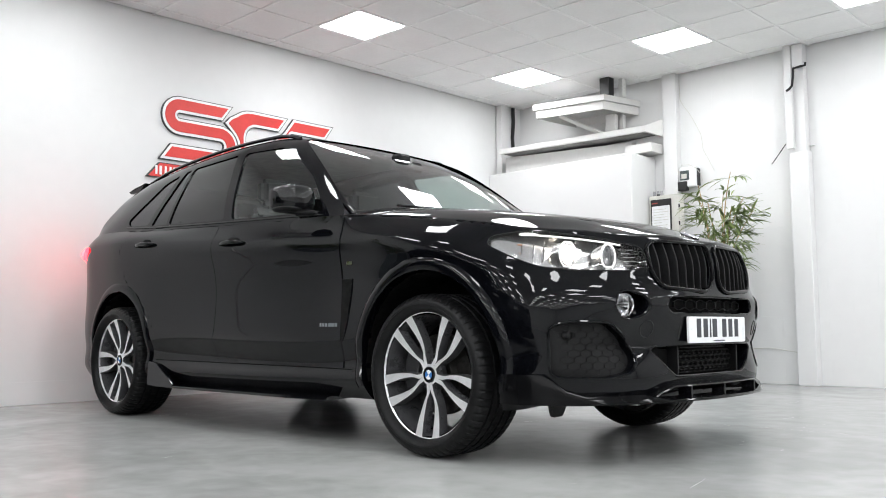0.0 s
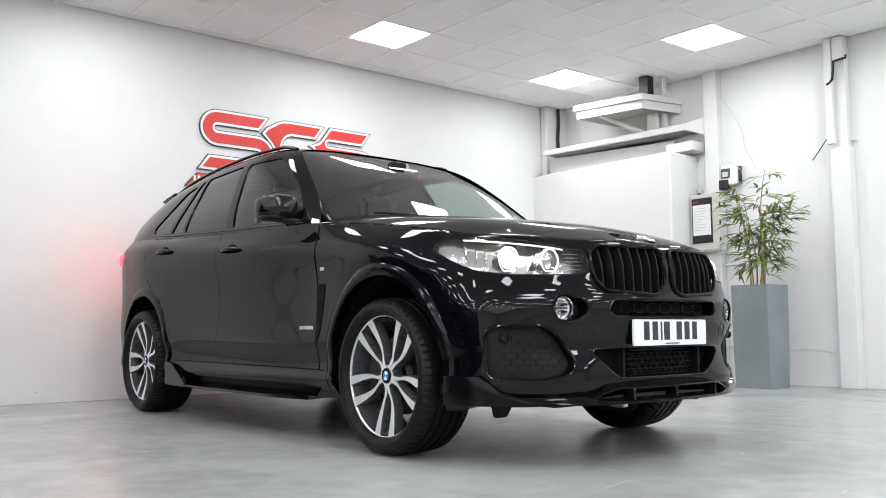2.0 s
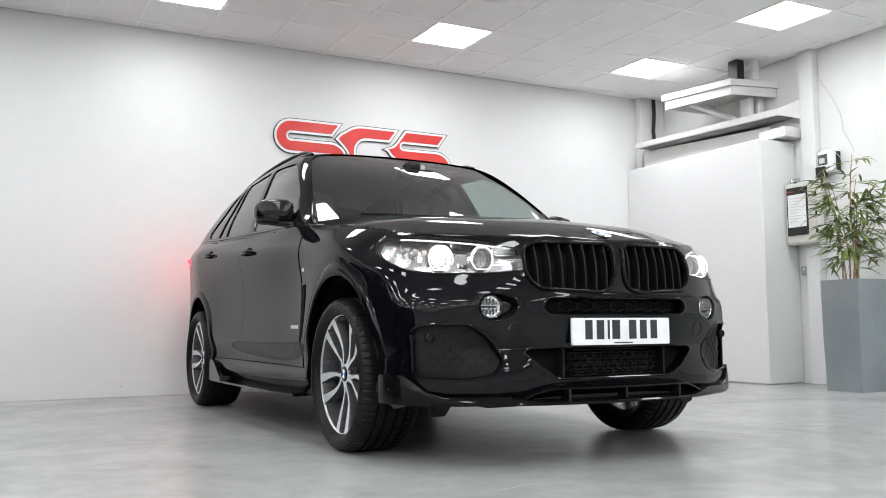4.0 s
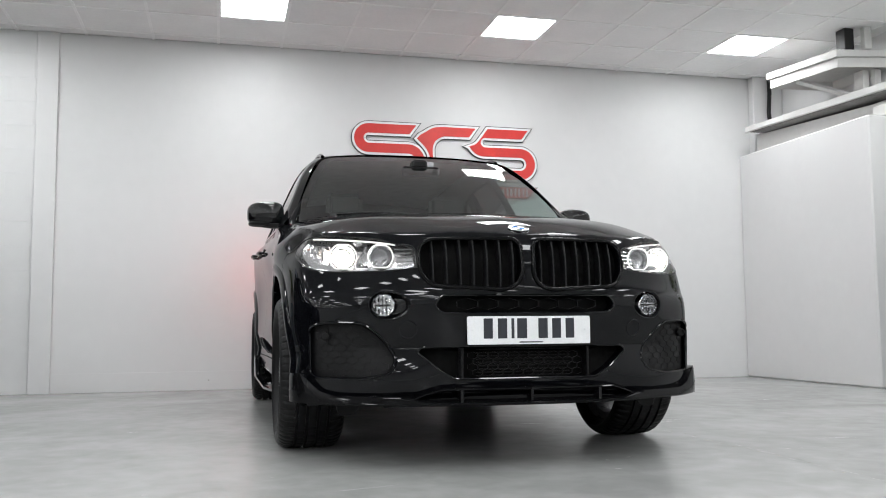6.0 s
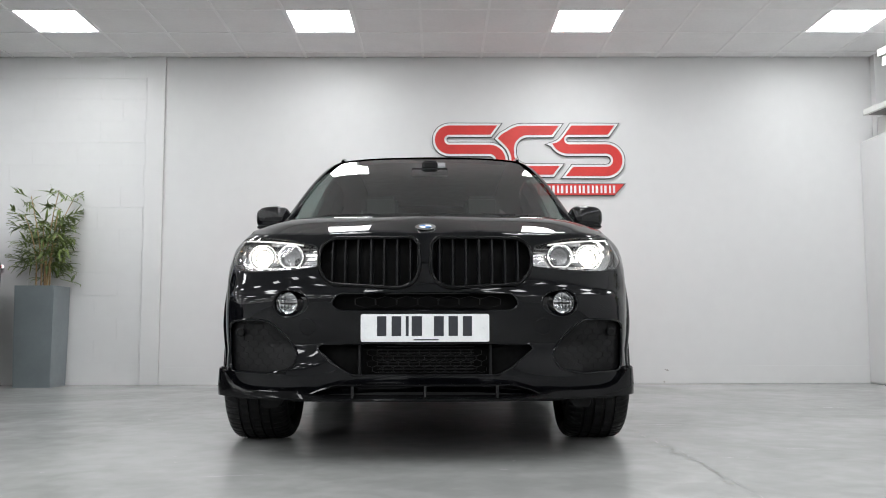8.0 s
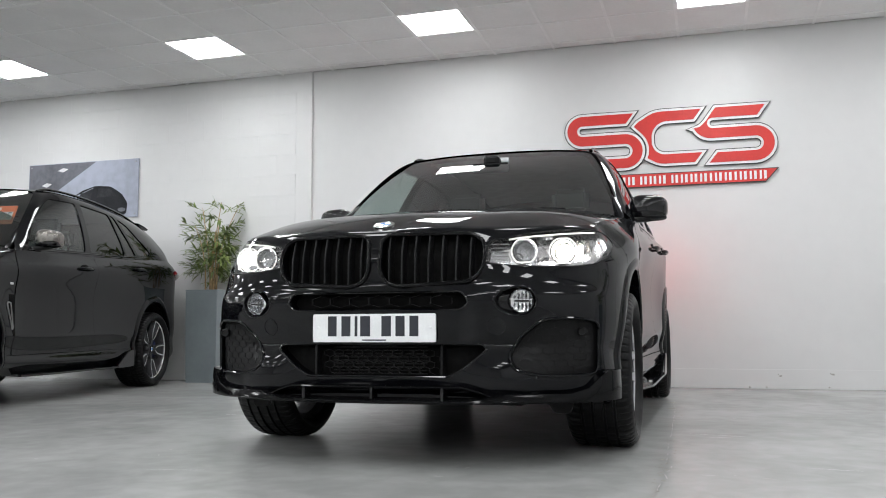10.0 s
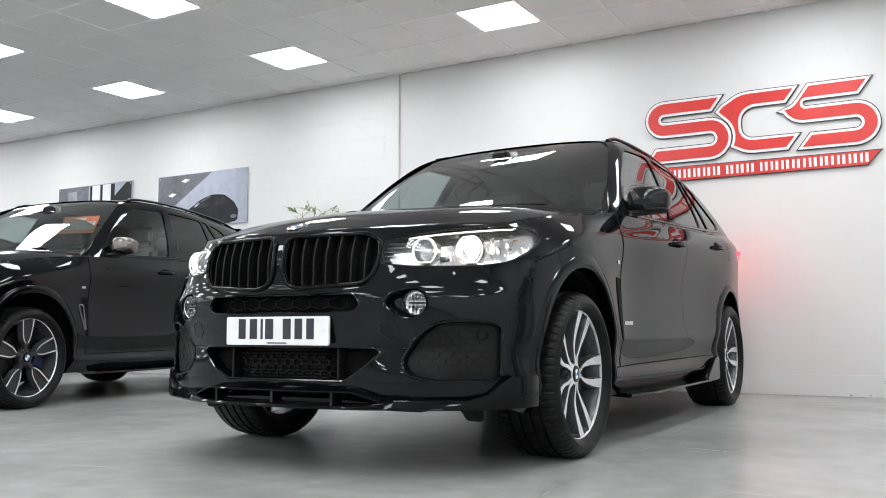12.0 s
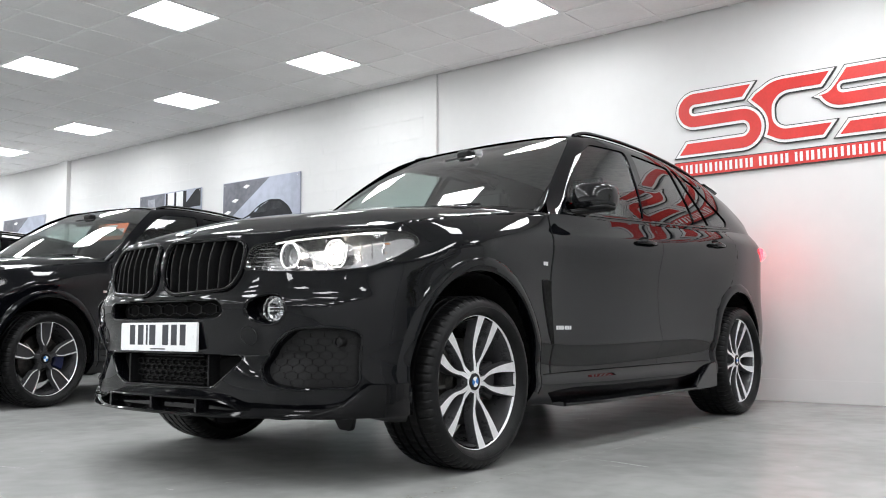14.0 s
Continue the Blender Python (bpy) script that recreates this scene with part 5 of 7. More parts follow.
            bm.faces.new(ring).material_index = q % 2
        return bm

    dress("badge_quarters", shared("bface", badge_face), [BLUE, WHITEP], badge)
    # windscreen
    half = windscreen_sheet()

    def screen():
        bm = bmesh.new()
        for s in (1, -1):
            vs = [[bm.verts.new((p[0], p[1] * s, p[2])) for p in row] for row in half]
            for i in range(len(vs) - 1):
                for j in range(len(vs[0]) - 1):
                    q = (vs[i][j], vs[i][j + 1], vs[i + 1][j + 1], vs[i + 1][j])
                    bm.faces.new(q if s > 0 else q[::-1])
        bmesh.ops.remove_doubles(bm, verts=bm.verts[:], dist=1e-4)
        return bm

    dress("windscreen", shared("screen", screen), [SCREEN], root, "raked windscreen of greenish glass")
    dress("cowl", shared("cowl", lambda: tube([(-0.70, -0.86, 1.09), (-0.62, -0.72, 1.105), (-0.53, -0.5, 1.125), (-0.485, -0.25, 1.135), (-0.475, 0, 1.138), (-0.485, 0.25, 1.135), (-0.53, 0.5, 1.125), (-0.62, 0.72, 1.105), (-0.70, 0.86, 1.09)], 0.03, n=8)), [TRIM], root)
    for y0, y1 in ((-0.60, 0.02), (0.02, 0.55)):
        dress("wiper", shared(f"wiper{y0}", lambda y0=y0, y1=y1: tube([(-0.50 - 0.10 * abs(y0 + (y1 - y0) * k / 8) ** 2 - 0.045, y0 + (y1 - y0) * k / 8, 1.178 + 0.006 * math.sin(math.pi * k / 8)) for k in range(9)], 0.007, n=6)), [TRIM], root)
    # inside
    dress("dashboard", shared("dash", dash_bm), [LEATHER], root)
    for y in (-0.37, 0.37):
        dress("front_seat", shared(f"seat{y}", lambda y=y: seat_bm(-1.45, y)), [LEATHER], root)
    dress("rear_bench", shared("bench", lambda: seat_bm(-2.35, 0.0, 1.25)), [LEATHER], root)
    dress("steering_wheel", shared("steer", lambda: tube([(-0.93 + 0.07 * math.sin(a), -0.37 + 0.185 * math.cos(a), 1.02 + 0.17 * math.sin(a)) for a in [2 * math.pi * k / 32 for k in range(32)]], 0.016, closed=True, n=8)), [LEATHER], root)
    dress("inner_mirror", shared("inmirror", lambda: box(-1.16, -1.12, -0.12, 0.12, 1.50, 1.56, 0.012)), [GLOSS], root)
    dress("sensor_pod", shared("pod", lambda: box(-1.24, -1.15, -0.05, 0.05, 1.555, 1.61, 0.015)), [TRIM], root)
    dress("screen_tag", shared("tag", lambda: prism(rounded([(0.045, 1.556), (0.100, 1.556), (0.100, 1.606), (0.045, 1.606)], 0.008, 3), "x", -1.212, -1.206)), [SATIN], root, "small grey tag behind the windscreen")
    dress("headlining", shared("lining", lining_bm), [LINING], root)
    dress("underbody", shared("under", under_bm), [DEEP], root)
    dress("rear_spoiler", shared("spoil", lambda: prism(rounded([(-3.34, 1.628), (-3.54, 1.612), (-3.615, 1.590), (-3.60, 1.572), (-3.42, 1.570)], 0.012, 3), "y", -0.55, 0.55, bevel=0.01)), [PAINT], root)
    for x, s, turn in ((FRONT_X, 1, 54 if lit else 2), (FRONT_X, -1, 36), (REAR_X, 1, 50), (REAR_X, -1, 22)):
        add_wheel(WHEELS[style], root, x, s * (0.805 if x > -1 else 0.812), 0.354, s, turn)
    return root


def SIDE_DOOR(root, s):
    doors = [c for c in root.children if c.name.startswith("front_door")]
    return doors[-1]


def mat_tail_off(store=[]):
    if not store:
        store.append(mat("dark_red_lens", (0.25, 0.01, 0.012), 0.1, coat=1.0, vary=0.1))
    return store[0]


def vent_edge(z):
    return -0.630 + 0.083 * max(0.0, min(1.0, (z - 0.495) / 0.295)) ** 0.5


def fender_vent_bm():
    """Flat dark sheet on the skin for the shade in the slot behind the front wheel, wide above and running out to a
    point below.
    """
    bm = bmesh.new()
    rows = []
    for k in range(17):
        z = 0.497 + 0.293 * k / 16
        x0, x1 = -0.6365, vent_edge(z)
        rows.append([bm.verts.new((x, FLANK_Y(x, z) + d, z)) for x, d in ((x0, 0.0012), (x0 * 0.6 + x1 * 0.4, 0.0012), (x1, 0.0014))])
    for a, b in zip(rows, rows[1:]):
        for k in range(2):
            bm.faces.new((a[k], a[k + 1], b[k + 1], b[k]))
    bmesh.ops.recalc_face_normals(bm, faces=bm.faces[:])
    return bm


def vent_rim_bm():
    """Painted edge of the fender that overhangs the slot."""
    pts = [(vent_edge(z), FLANK_Y(vent_edge(z), z) + 0.001, z) for z in np.linspace(0.497, 0.790, 15)]
    pts += [(x, FLANK_Y(x, 0.792) + 0.001, 0.792) for x in (-0.56, -0.59, -0.634)]
    return tube([tuple(float(c) for c in p) for p in pts], 0.0035, n=8)


def dash_bm():
    bm = bmesh.new()
    rows = []
    for x, z in ((-0.50, 1.10), (-0.60, 1.135), (-0.75, 1.145), (-0.88, 1.13), (-0.93, 1.08), (-0.92, 0.95), (-0.88, 0.70)):
        rows.append([bm.verts.new((x - 0.10 * abs(y) ** 2, y, z - 0.03 * abs(y) ** 3)) for y in (-0.84, -0.7, -0.5, -0.37, -0.2, 0, 0.2, 0.4, 0.6, 0.75, 0.84)])
    for a, b in zip(rows, rows[1:]):
        for k in range(10):
            bm.faces.new((a[k], a[k + 1], b[k + 1], b[k]))
    ellipsoid((-0.86, -0.37, 1.15), (0.10, 0.20, 0.05), 0.7, 24, 12, bm=bm)
    return bm


def lining_bm():
    """Cloth under the roof and over the pillars' inner side."""
    bm = bmesh.new()
    rows = []
    for x in np.linspace(-1.55, -3.25, 12):
        rows.append([bm.verts.new((x, y, TOP_Z(x, y) - 0.035)) for y in (-0.52, -0.4, -0.2, 0, 0.2, 0.4, 0.52)])
    for a, b in zip(rows, rows[1:]):
        for k in range(6):
            bm.faces.new((a[k], a[k + 1], b[k + 1], b[k]))
    return bm


def under_bm():
    bm = bmesh.new()
    add_box(bm, -3.7, 0.68, -0.58, 0.58, 0.235, 0.30, 0.02)
    add_box(bm, -2.44, -0.49, -0.86, 0.86, 0.240, 0.285, 0.01)
    add_box(bm, 0.46, 0.72, -0.62, 0.62, 0.255, 0.30, 0.01)
    add_box(bm, -3.7, -2.35, -0.74, 0.74, 0.86, 0.90, 0.01)
    add_box(bm, -0.55, 0.30, -0.60, 0.60, 0.80, 0.84, 0.01)
    add_box(bm, -0.56, -0.52, -0.86, 0.86, 0.26, 1.08, 0.0)
    # Unseen bulkhead, added to keep the tail lamps' glow out of the cabin.
    prism([(-0.855, 0.86), (0.855, 0.86), (0.855, 1.2), (0.72, 1.44), (0.655, 1.505), (0.57, 1.568), (0.41, 1.605), (0, 1.628), (-0.41, 1.605), (-0.57, 1.568), (-0.655, 1.505), (-0.72, 1.44), (-0.855, 1.2)], "x", -3.34, -3.30, bm=bm)
    tube([(FRONT_X, -0.66, 0.33), (FRONT_X, 0.66, 0.33)], 0.035, bm=bm)
    tube([(REAR_X, -0.66, 0.34), (REAR_X, 0.66, 0.34)], 0.04, bm=bm)
    return bm




# ---- room ----
WALL_X, WALL_Y, CEIL, TILE = -4.18, 4.74, 3.238, 0.5825
FAR_X, FAR_Y = 14.5, -19.0
part("floor", box(WALL_X - 0.3, FAR_X + 0.3, FAR_Y - 0.3, WALL_Y + 0.5, -0.2, 0.0), FLOORP)
tagged(bpy.data.objects["floor"], "pale grey painted concrete floor with faint stains", "floor", kind="structure")


def structure(name, bm, material, label, category):
    return tagged(part(name, bm, material), label, category, kind="structure")


structure("wall_west", box(WALL_X - 0.25, WALL_X - 0.0065, FAR_Y, WALL_Y + 0.2, 0, CEIL + 0.2), WALLP, "white painted block wall", "wall")
structure("wall_lining", box(WALL_X - 0.012, WALL_X, -2.64, 4.40, 0.0, CEIL, 0.002), WALLP, "smooth white boarded wall behind the car", "wall")
structure("wall_north", box(WALL_X - 0.25, FAR_X + 0.3, WALL_Y + 0.0030, WALL_Y + 0.26, 0, CEIL + 0.2), WALLP, "white painted block wall with pipes", "wall")
# East and south walls are assumed: added out of view to close the room.
structure("wall_east", box(FAR_X, FAR_X + 0.25, FAR_Y, WALL_Y, 0, CEIL + 0.2), WALLP, "plain white wall added out of view", "wall")
structure("wall_south", box(WALL_X - 0.25, FAR_X + 0.3, FAR_Y - 0.25, FAR_Y, 0, CEIL + 0.2), WALLP, "plain white wall added out of view", "wall")
structure("baseboard", box(WALL_X, WALL_X + 0.004, -2.64, 4.25, 0.0, 0.17, 0.001), WALLP, "low white board along the wall", "baseboard")
structure("wall_column", box(WALL_X - 0.012, WALL_X + 0.03, -2.82, -2.64, 0.0, CEIL, 0.004), WALLP, "white painted wall post", "column")
structure("wall_column", box(WALL_X - 0.012, WALL_X + 0.06, -10.42, -10.2, 0.0, CEIL, 0.004), WALLP, "white painted wall post", "column")
structure("partition", box(WALL_X, -2.21, 4.25, WALL_Y, 0.0, 2.37, 0.014), WALLP, "white boxed-in half-height partition", "wall")
structure("corner_column", box(WALL_X + 0.012, -4.075, 4.38, WALL_Y, 2.372, CEIL, 0.004), WALLP, "white square post in the corner", "column")
structure("pipe_column", box(-2.065, -1.905, 4.655, WALL_Y, 0.0, CEIL, 0.006), WALLP, "white boxed post on the wall", "column")


def steel_post():
    """Wide lower flange, narrower web above, a bolted strip and a boxed head."""
    bm = box(-0.715, -0.535, 4.635, WALL_Y, 0.0, 2.20, 0.005)
    add_box(bm, -0.68, -0.555, 4.655, WALL_Y, 2.2005, CEIL, 0.004)
    add_box(bm, -0.725, -0.655, 4.605, 4.650, 2.235, CEIL - 0.004, 0.004)
    add_box(bm, -0.648, -0.545, 4.615, 4.70, 3.01, CEIL - 0.006, 0.004)
    add_box(bm, -0.555, -0.50, 4.70, 4.735, 2.255, 2.263, 0.001)
    for z in (2.30, 2.42, 2.62, 2.80, 1.80, 1.10):
        x, y = (-0.69, 4.603) if z > 2.2 else (-0.675, 4.633)
        add_box(bm, x - 0.006, x + 0.006, y - 0.003, y + 0.003, z - 0.006, z + 0.006, 0.001)
    return bm


structure("steel_column", steel_post(), WALLP, "white painted steel column with a bolted plate", "column")

lights = [(-3.145 + 1.7475 * i, 1.37 + 2.33 * k) for i in range(10) for k in range(-8, 2)]
X0, Y0 = -3.145 - TILE / 2, 1.37 - TILE / 2


def ceiling_bm():
    """Slab, lay-in tiles and the bars between them, with holes where the lights sit."""
    bm = bmesh.new()
    i0, i1 = math.floor((WALL_X - X0) / TILE), math.ceil((FAR_X - X0) / TILE)
    j0, j1 = math.floor((FAR_Y - Y0) / TILE), math.ceil((WALL_Y - Y0) / TILE)
    lit = {(round((x - TILE / 2 - X0) / TILE), round((y - TILE / 2 - Y0) / TILE)) for x, y in lights}
    g = 0.008
    for i in range(i0, i1):
        for j in range(j0, j1):
            if (i, j) in lit:
                continue
            x0, x1 = max(WALL_X + 0.006, X0 + i * TILE) + g, min(FAR_X, X0 + (i + 1) * TILE) - g
            y0, y1 = max(FAR_Y, Y0 + j * TILE) + g, min(WALL_Y - 0.006, Y0 + (j + 1) * TILE) - g
            if x1 - x0 < 0.02 or y1 - y0 < 0.02:
                continue
            dz = random.uniform(-0.0025, 0.0025)
            q = [bm.verts.new((x, y, CEIL + (0.0 if random.random() < 0.8 else dz))) for x, y in ((x0, y0), (x0, y1), (x1, y1), (x1, y0))]
            bm.faces.new(q)
    for i in range(i0, i1 + 1):
        x = X0 + i * TILE
        if WALL_X < x < FAR_X:
            add_box(bm, x - 0.012, x + 0.012, FAR_Y, WALL_Y, CEIL - 0.006, CEIL + 0.02, 0, 1)
    for j in range(j0, j1 + 1):
        y = Y0 + j * TILE
        if FAR_Y < y < WALL_Y:
            add_box(bm, WALL_X, FAR_X, y - 0.0118, y + 0.0118, CEIL - 0.0055, CEIL + 0.02, 0, 1)
    add_box(bm, WALL_X - 0.2, FAR_X + 0.2, FAR_Y - 0.2, WALL_Y + 0.2, CEIL + 0.12, CEIL + 0.25, 0, 0)
    return bm


structure("ceiling", ceiling_bm(), [CEILP, BARP], "suspended ceiling of pale grey tiles in white bars", "ceiling")


def ceiling_light(x, y):
    ob = thing("ceiling_light", "square white flush ceiling light panel, lit", "ceiling light", "ceiling light panels", pose(x, y, CEIL))
    h = TILE / 2 - 0.012
    bm = bmesh.new()
    for a in (-1, 1):
        add_box(bm, a * h - 0.012, a * h + 0.012, -h - 0.012, h + 0.012, -0.004, 0.05)
        add_box(bm, -h + 0.0121, h - 0.0121, a * h - 0.012, a * h + 0.012, -0.004, 0.05)
    part("frame", bm, BARP, ob)
    bm = bmesh.new()
    k = h - 0.016
    bm.faces.new([bm.verts.new(p) for p in ((-k, -k, 0.002), (-k, k, 0.002), (k, k, 0.002), (k, -k, 0.002))])
    part("diffuser", bm, PANEL, ob)
    return ob


first_light = ceiling_light(*lights[0])
for x, y in lights[1:]:
    copy_thing(first_light, pose(x, y, CEIL))

# ---- cars ----
CAR = thing("sport_utility_car", "gloss black sport utility car with lit headlights on two-tone wheels", "car", at=pose(-0.005, 0.012, 0))
make_car(CAR)
SECOND = thing("parked_car", "gloss black sport utility car with star-spoke wheels parked beside the wall", "car", at=pose(-0.155, -4.17, 0, 0, 0, 11.5))
make_car(SECOND, "star", False, GREYCAP)

# ---- number plate: dark bars in place of the characters ----
plate = thing("number_plate", "white front number plate with dark bars", "number plate", at=pose(-0.005, 0.012, 0))
part("plate", prism(rounded([(-0.26, 0.4865), (0.26, 0.4865), (0.26, 0.5985), (-0.26, 0.5985)], 0.008, 3), "x", 0.828, 0.8395, bevel=0.001), WHITEP, plate)
for a, b in ((-0.200, -0.150), (-0.141, -0.090), (-0.078, -0.066), (-0.060, -0.006), (0.030, 0.082), (0.089, 0.139), (0.147, 0.196)):
    g = 0.006 if b - a > 0.03 else 0.0
    part("mark", box(0.839, 0.8403, a + g, b - g, 0.510, 0.590, 0.0003), INK, plate)
part("mark", box(0.839, 0.8403, -0.045, 0.055, 0.4925, 0.4975, 0.0003), INK, plate)
for y in (-0.238, 0.238):
    bm = lathe([(0.006, 0), (0.006, 0.002), (0.003, 0.003), (0, 0.003)], 16, "x")
    bmesh.ops.transform(bm, matrix=Matrix.Translation((0.8393, y, 0.545)), verts=bm.verts[:])
    part("screw_cap", bm, WHITEP, plate)


# ---- wall sign: curved ribbons over a band ----
def arc(cy, cz, r, a0, a1, n=14):
    return [(cy + r * math.cos(radians(a0 + (a1 - a0) * k / n)), cz + r * math.sin(radians(a0 + (a1 - a0) * k / n))) for k in range(n + 1)]


def ribbon(path, w, lean0, lean1, grow=0.0):
    """Outline of a band of width w along a path, its ends slanted."""
    pts = [Vector(p) for p in path]
    pts[0] = pts[0] + (pts[0] - pts[1]).normalized() * grow * 0.9
    pts[-1] = pts[-1] + (pts[-1] - pts[-2]).normalized() * grow * 0.9
    h = w / 2 + grow
    left, right = [], []
    for i, p in enumerate(pts):
        a, b = pts[max(i - 1, 0)], pts[min(i + 1, len(pts) - 1)]
        d = (b - a).normalized()
        n = Vector((-d.y, d.x))
        left.append(p + n * h)
        right.append(p - n * h)
    d0, d1 = (pts[1] - pts[0]).normalized(), (pts[-1] - pts[-2]).normalized()
    left[0] += d0 * lean0 * h
    right[0] -= d0 * lean0 * h
    left[-1] += d1 * lean1 * h
    right[-1] -= d1 * lean1 * h
    return [tuple(p) for p in left + right[::-1]]


def offset(poly, g):
    """Polygon grown outwards by g with mitred corners."""
    if not g:
        return poly
    area = sum(a[0] * b[1] - a[1] * b[0] for a, b in zip(poly, poly[1:] + poly[:1]))
    out = []
    for k, p in enumerate(poly):
        a, b = Vector(poly[k - 1]), Vector(poly[(k + 1) % len(poly)])
        p = Vector(p)
        n = [Vector((d.y, -d.x)).normalized() * (1 if area > 0 else -1) for d in ((p - a), (b - p))]
        m = (n[0] + n[1]).normalized()
        out.append(tuple(p + m * g / max(0.5, m.dot(n[0]))))
    return out


S_ONE = ribbon([(0.615, 2.492)] + arc(0.175, 2.3955, 0.0965, 90, 270) + arc(0.57, 2.1845, 0.1145, 90, -90) + [(0.07, 2.070)], 0.092, 0.75, 0.75)
C_TWO = ([(1.258, 2.534), (0.905, 2.535)] + arc(0.905, 2.285, 0.25, 102, 128, 5) + [(0.690, 2.447), (0.655, 2.408)] + arc(0.57, 2.1845, 0.219, 45, -22, 9)
         + arc(0.935, 2.262, 0.217, 237, 270, 5) + [(1.195, 2.045), (1.262, 2.131)] + arc(0.935, 2.252, 0.121, 270, 180, 8) + arc(0.955, 2.300, 0.142, 180, 90, 9) + [(1.190, 2.442)])
S_THREE = ([(1.810, 2.536), (1.384, 2.536), (1.300, 2.420), (1.268, 2.384), (1.238, 2.364), (1.178, 2.352)] + arc(1.345, 2.420, 0.165, 205, 270, 6) + arc(1.725, 2.1885, 0.0665, 90, -90)
           + [(1.395, 2.122), (1.322, 2.030)] + arc(1.725, 2.1885, 0.1585, -90, 90) + arc(1.358, 2.3955, 0.0485, 270, 90, 8) + [(1.742, 2.444)])
sign = thing("wall_sign", "red and white wall sign of curved ribbons over a band", "sign")
for shape in (S_ONE, C_TWO, S_THREE):
    for nm, grow, x0, x1, m in (("outline", 0.030, -4.18, -4.160, BLACKSIGN), ("border", 0.0225, -4.172, -4.156, WHITESIGN), ("ribbon", 0.0, -4.166, -4.151, REDSIGN)):
        part(nm, prism(offset(shape, grow), "x", x0, x1, bevel=0.0 if grow else 0.0015), m, sign)
band = [(-0.128, 1.834), (1.800, 1.834), (1.912, 1.956), (-0.012, 1.966)]
part("band", prism(band, "x", -4.18, -4.157), BLACKSIGN, sign)
part("band_face", prism([(-0.108, 1.841), (1.797, 1.841), (1.894, 1.949), (-0.004, 1.959)], "x", -4.170, -4.1545), REDSIGN, sign)
y = -0.045
for word in (9, 3, 11):
    for k in range(word):
        w = 0.020 if (word == 9 and k == 1) or (word == 11 and k in (4, 7)) else 0.060
        for a, b in ((0, w),) if w < 0.03 else ((0, 0.019), (0.037, 0.060)):
            part("mark", prism([(y + a, 1.860), (y + b, 1.860), (y + b, 1.935), (y + a, 1.935)], "x", -4.16, -4.153), WHITESIGN, sign)
        y += w + 0.0245
    y += 0.026


# ---- floor joint and scuffs ----
MARKP = mat("floor_mark", (0.21, 0.205, 0.195), 0.6, vary=0.3, scale=12)
WEARP = mat("floor_wear", (0.300, 0.298, 0.288), 0.3, vary=0.12, scale=9)
CHIPP = mat("chipped_plaster", (0.44, 0.425, 0.40), 0.7, vary=0.2, scale=60)
GRITP = mat("floor_grit", (0.13, 0.12, 0.095), 0.8, vary=0.4, scale=40)
rnd = random.Random(3)
bm = bmesh.new()


def streak(x0, y0, x1, y1, wide, wander, index=0, z=0.0015, gap=0.0):
    """A thin wandering line on the floor, its width and course uneven."""
    n = max(3, int(math.hypot(x1 - x0, y1 - y0) / (0.05 if index == 0 else 0.12)))
    dx, dy = (x1 - x0) / n, (y1 - y0) / n
    nx, ny = -dy / math.hypot(dx, dy), dx / math.hypot(dx, dy)
    off, last = 0.0, None
    for k in range(n + 1):
        off = off * 0.8 + rnd.uniform(-wander, wander)
        w = wide * rnd.uniform(0.35, 1.0) * (0.2 if k in (0, n) else 1.0)
        c = (x0 + dx * k + nx * off, y0 + dy * k + ny * off)
        now = [(c[0] - nx * w, c[1] - ny * w, z), (c[0] + nx * w, c[1] + ny * w, z)]
        if last and rnd.random() >= gap:
            f = bm.faces.new([bm.verts.new(p) for p in (last[0], last[1], now[1], now[0])])
            f.material_index = index
        last = now


def chip(cx, cy, r, q, a, z=0.0016, index=0):
    ring = []
    for m in range(7):
        u, v = r * math.cos(m * 0.8976) * rnd.uniform(0.6, 1.2), r * q * math.sin(m * 0.8976) * rnd.uniform(0.6, 1.2)
        ring.append(bm.verts.new((cx + u * math.cos(a) - v * math.sin(a), cy + u * math.sin(a) + v * math.cos(a), z)))
    bm.faces.new(ring).material_index = index


streak(-2.6, 1.02, -1.2, 1.07, 0.0020, 0.003, gap=0.45)
streak(-1.2, 1.07, 0.45, 1.108, 0.0020, 0.004, gap=0.35)
streak(0.45, 1.112, 9.0, 1.105, 0.0024, 0.010, gap=0.35)
for k in range(90):
    x = rnd.uniform(-2.6, 3.4) if k % 3 else rnd.uniform(0.2, 1.4)
    chip(x, 1.10 + rnd.gauss(0, 0.016), rnd.uniform(0.003, 0.011), rnd.uniform(0.3, 0.8), rnd.uniform(0, 3), index=2)
for cx, cy in ((-2.5, 1.01), (-2.03, 1.02), (-2.02, 1.035)):
    chip(cx, cy, 0.040, 0.40, 0.3 + cy, index=2)
for k in range(16):
    cx, cy, a, run = rnd.uniform(-3.6, 2.2), rnd.uniform(-3.2, 3.6), rnd.gauss(1.4, 0.35), rnd.uniform(0.1, 0.45)
    streak(cx, cy, cx + run * math.cos(a), cy + run * math.sin(a), rnd.uniform(0.0015, 0.004), 0.006, 1, 0.0012, 0.3)
for x0, y0, x1, y1, w in ((0.689, 1.246, 0.675, 1.30, 0.005), (0.67, 1.13, 0.672, 1.16, 0.004), (0.68, 1.42, 0.72, 1.51, 0.004), (-0.47, 1.27, -0.50, 1.38, 0.006)):
    streak(x0, y0, x1, y1, w, 0.002, gap=0.2)
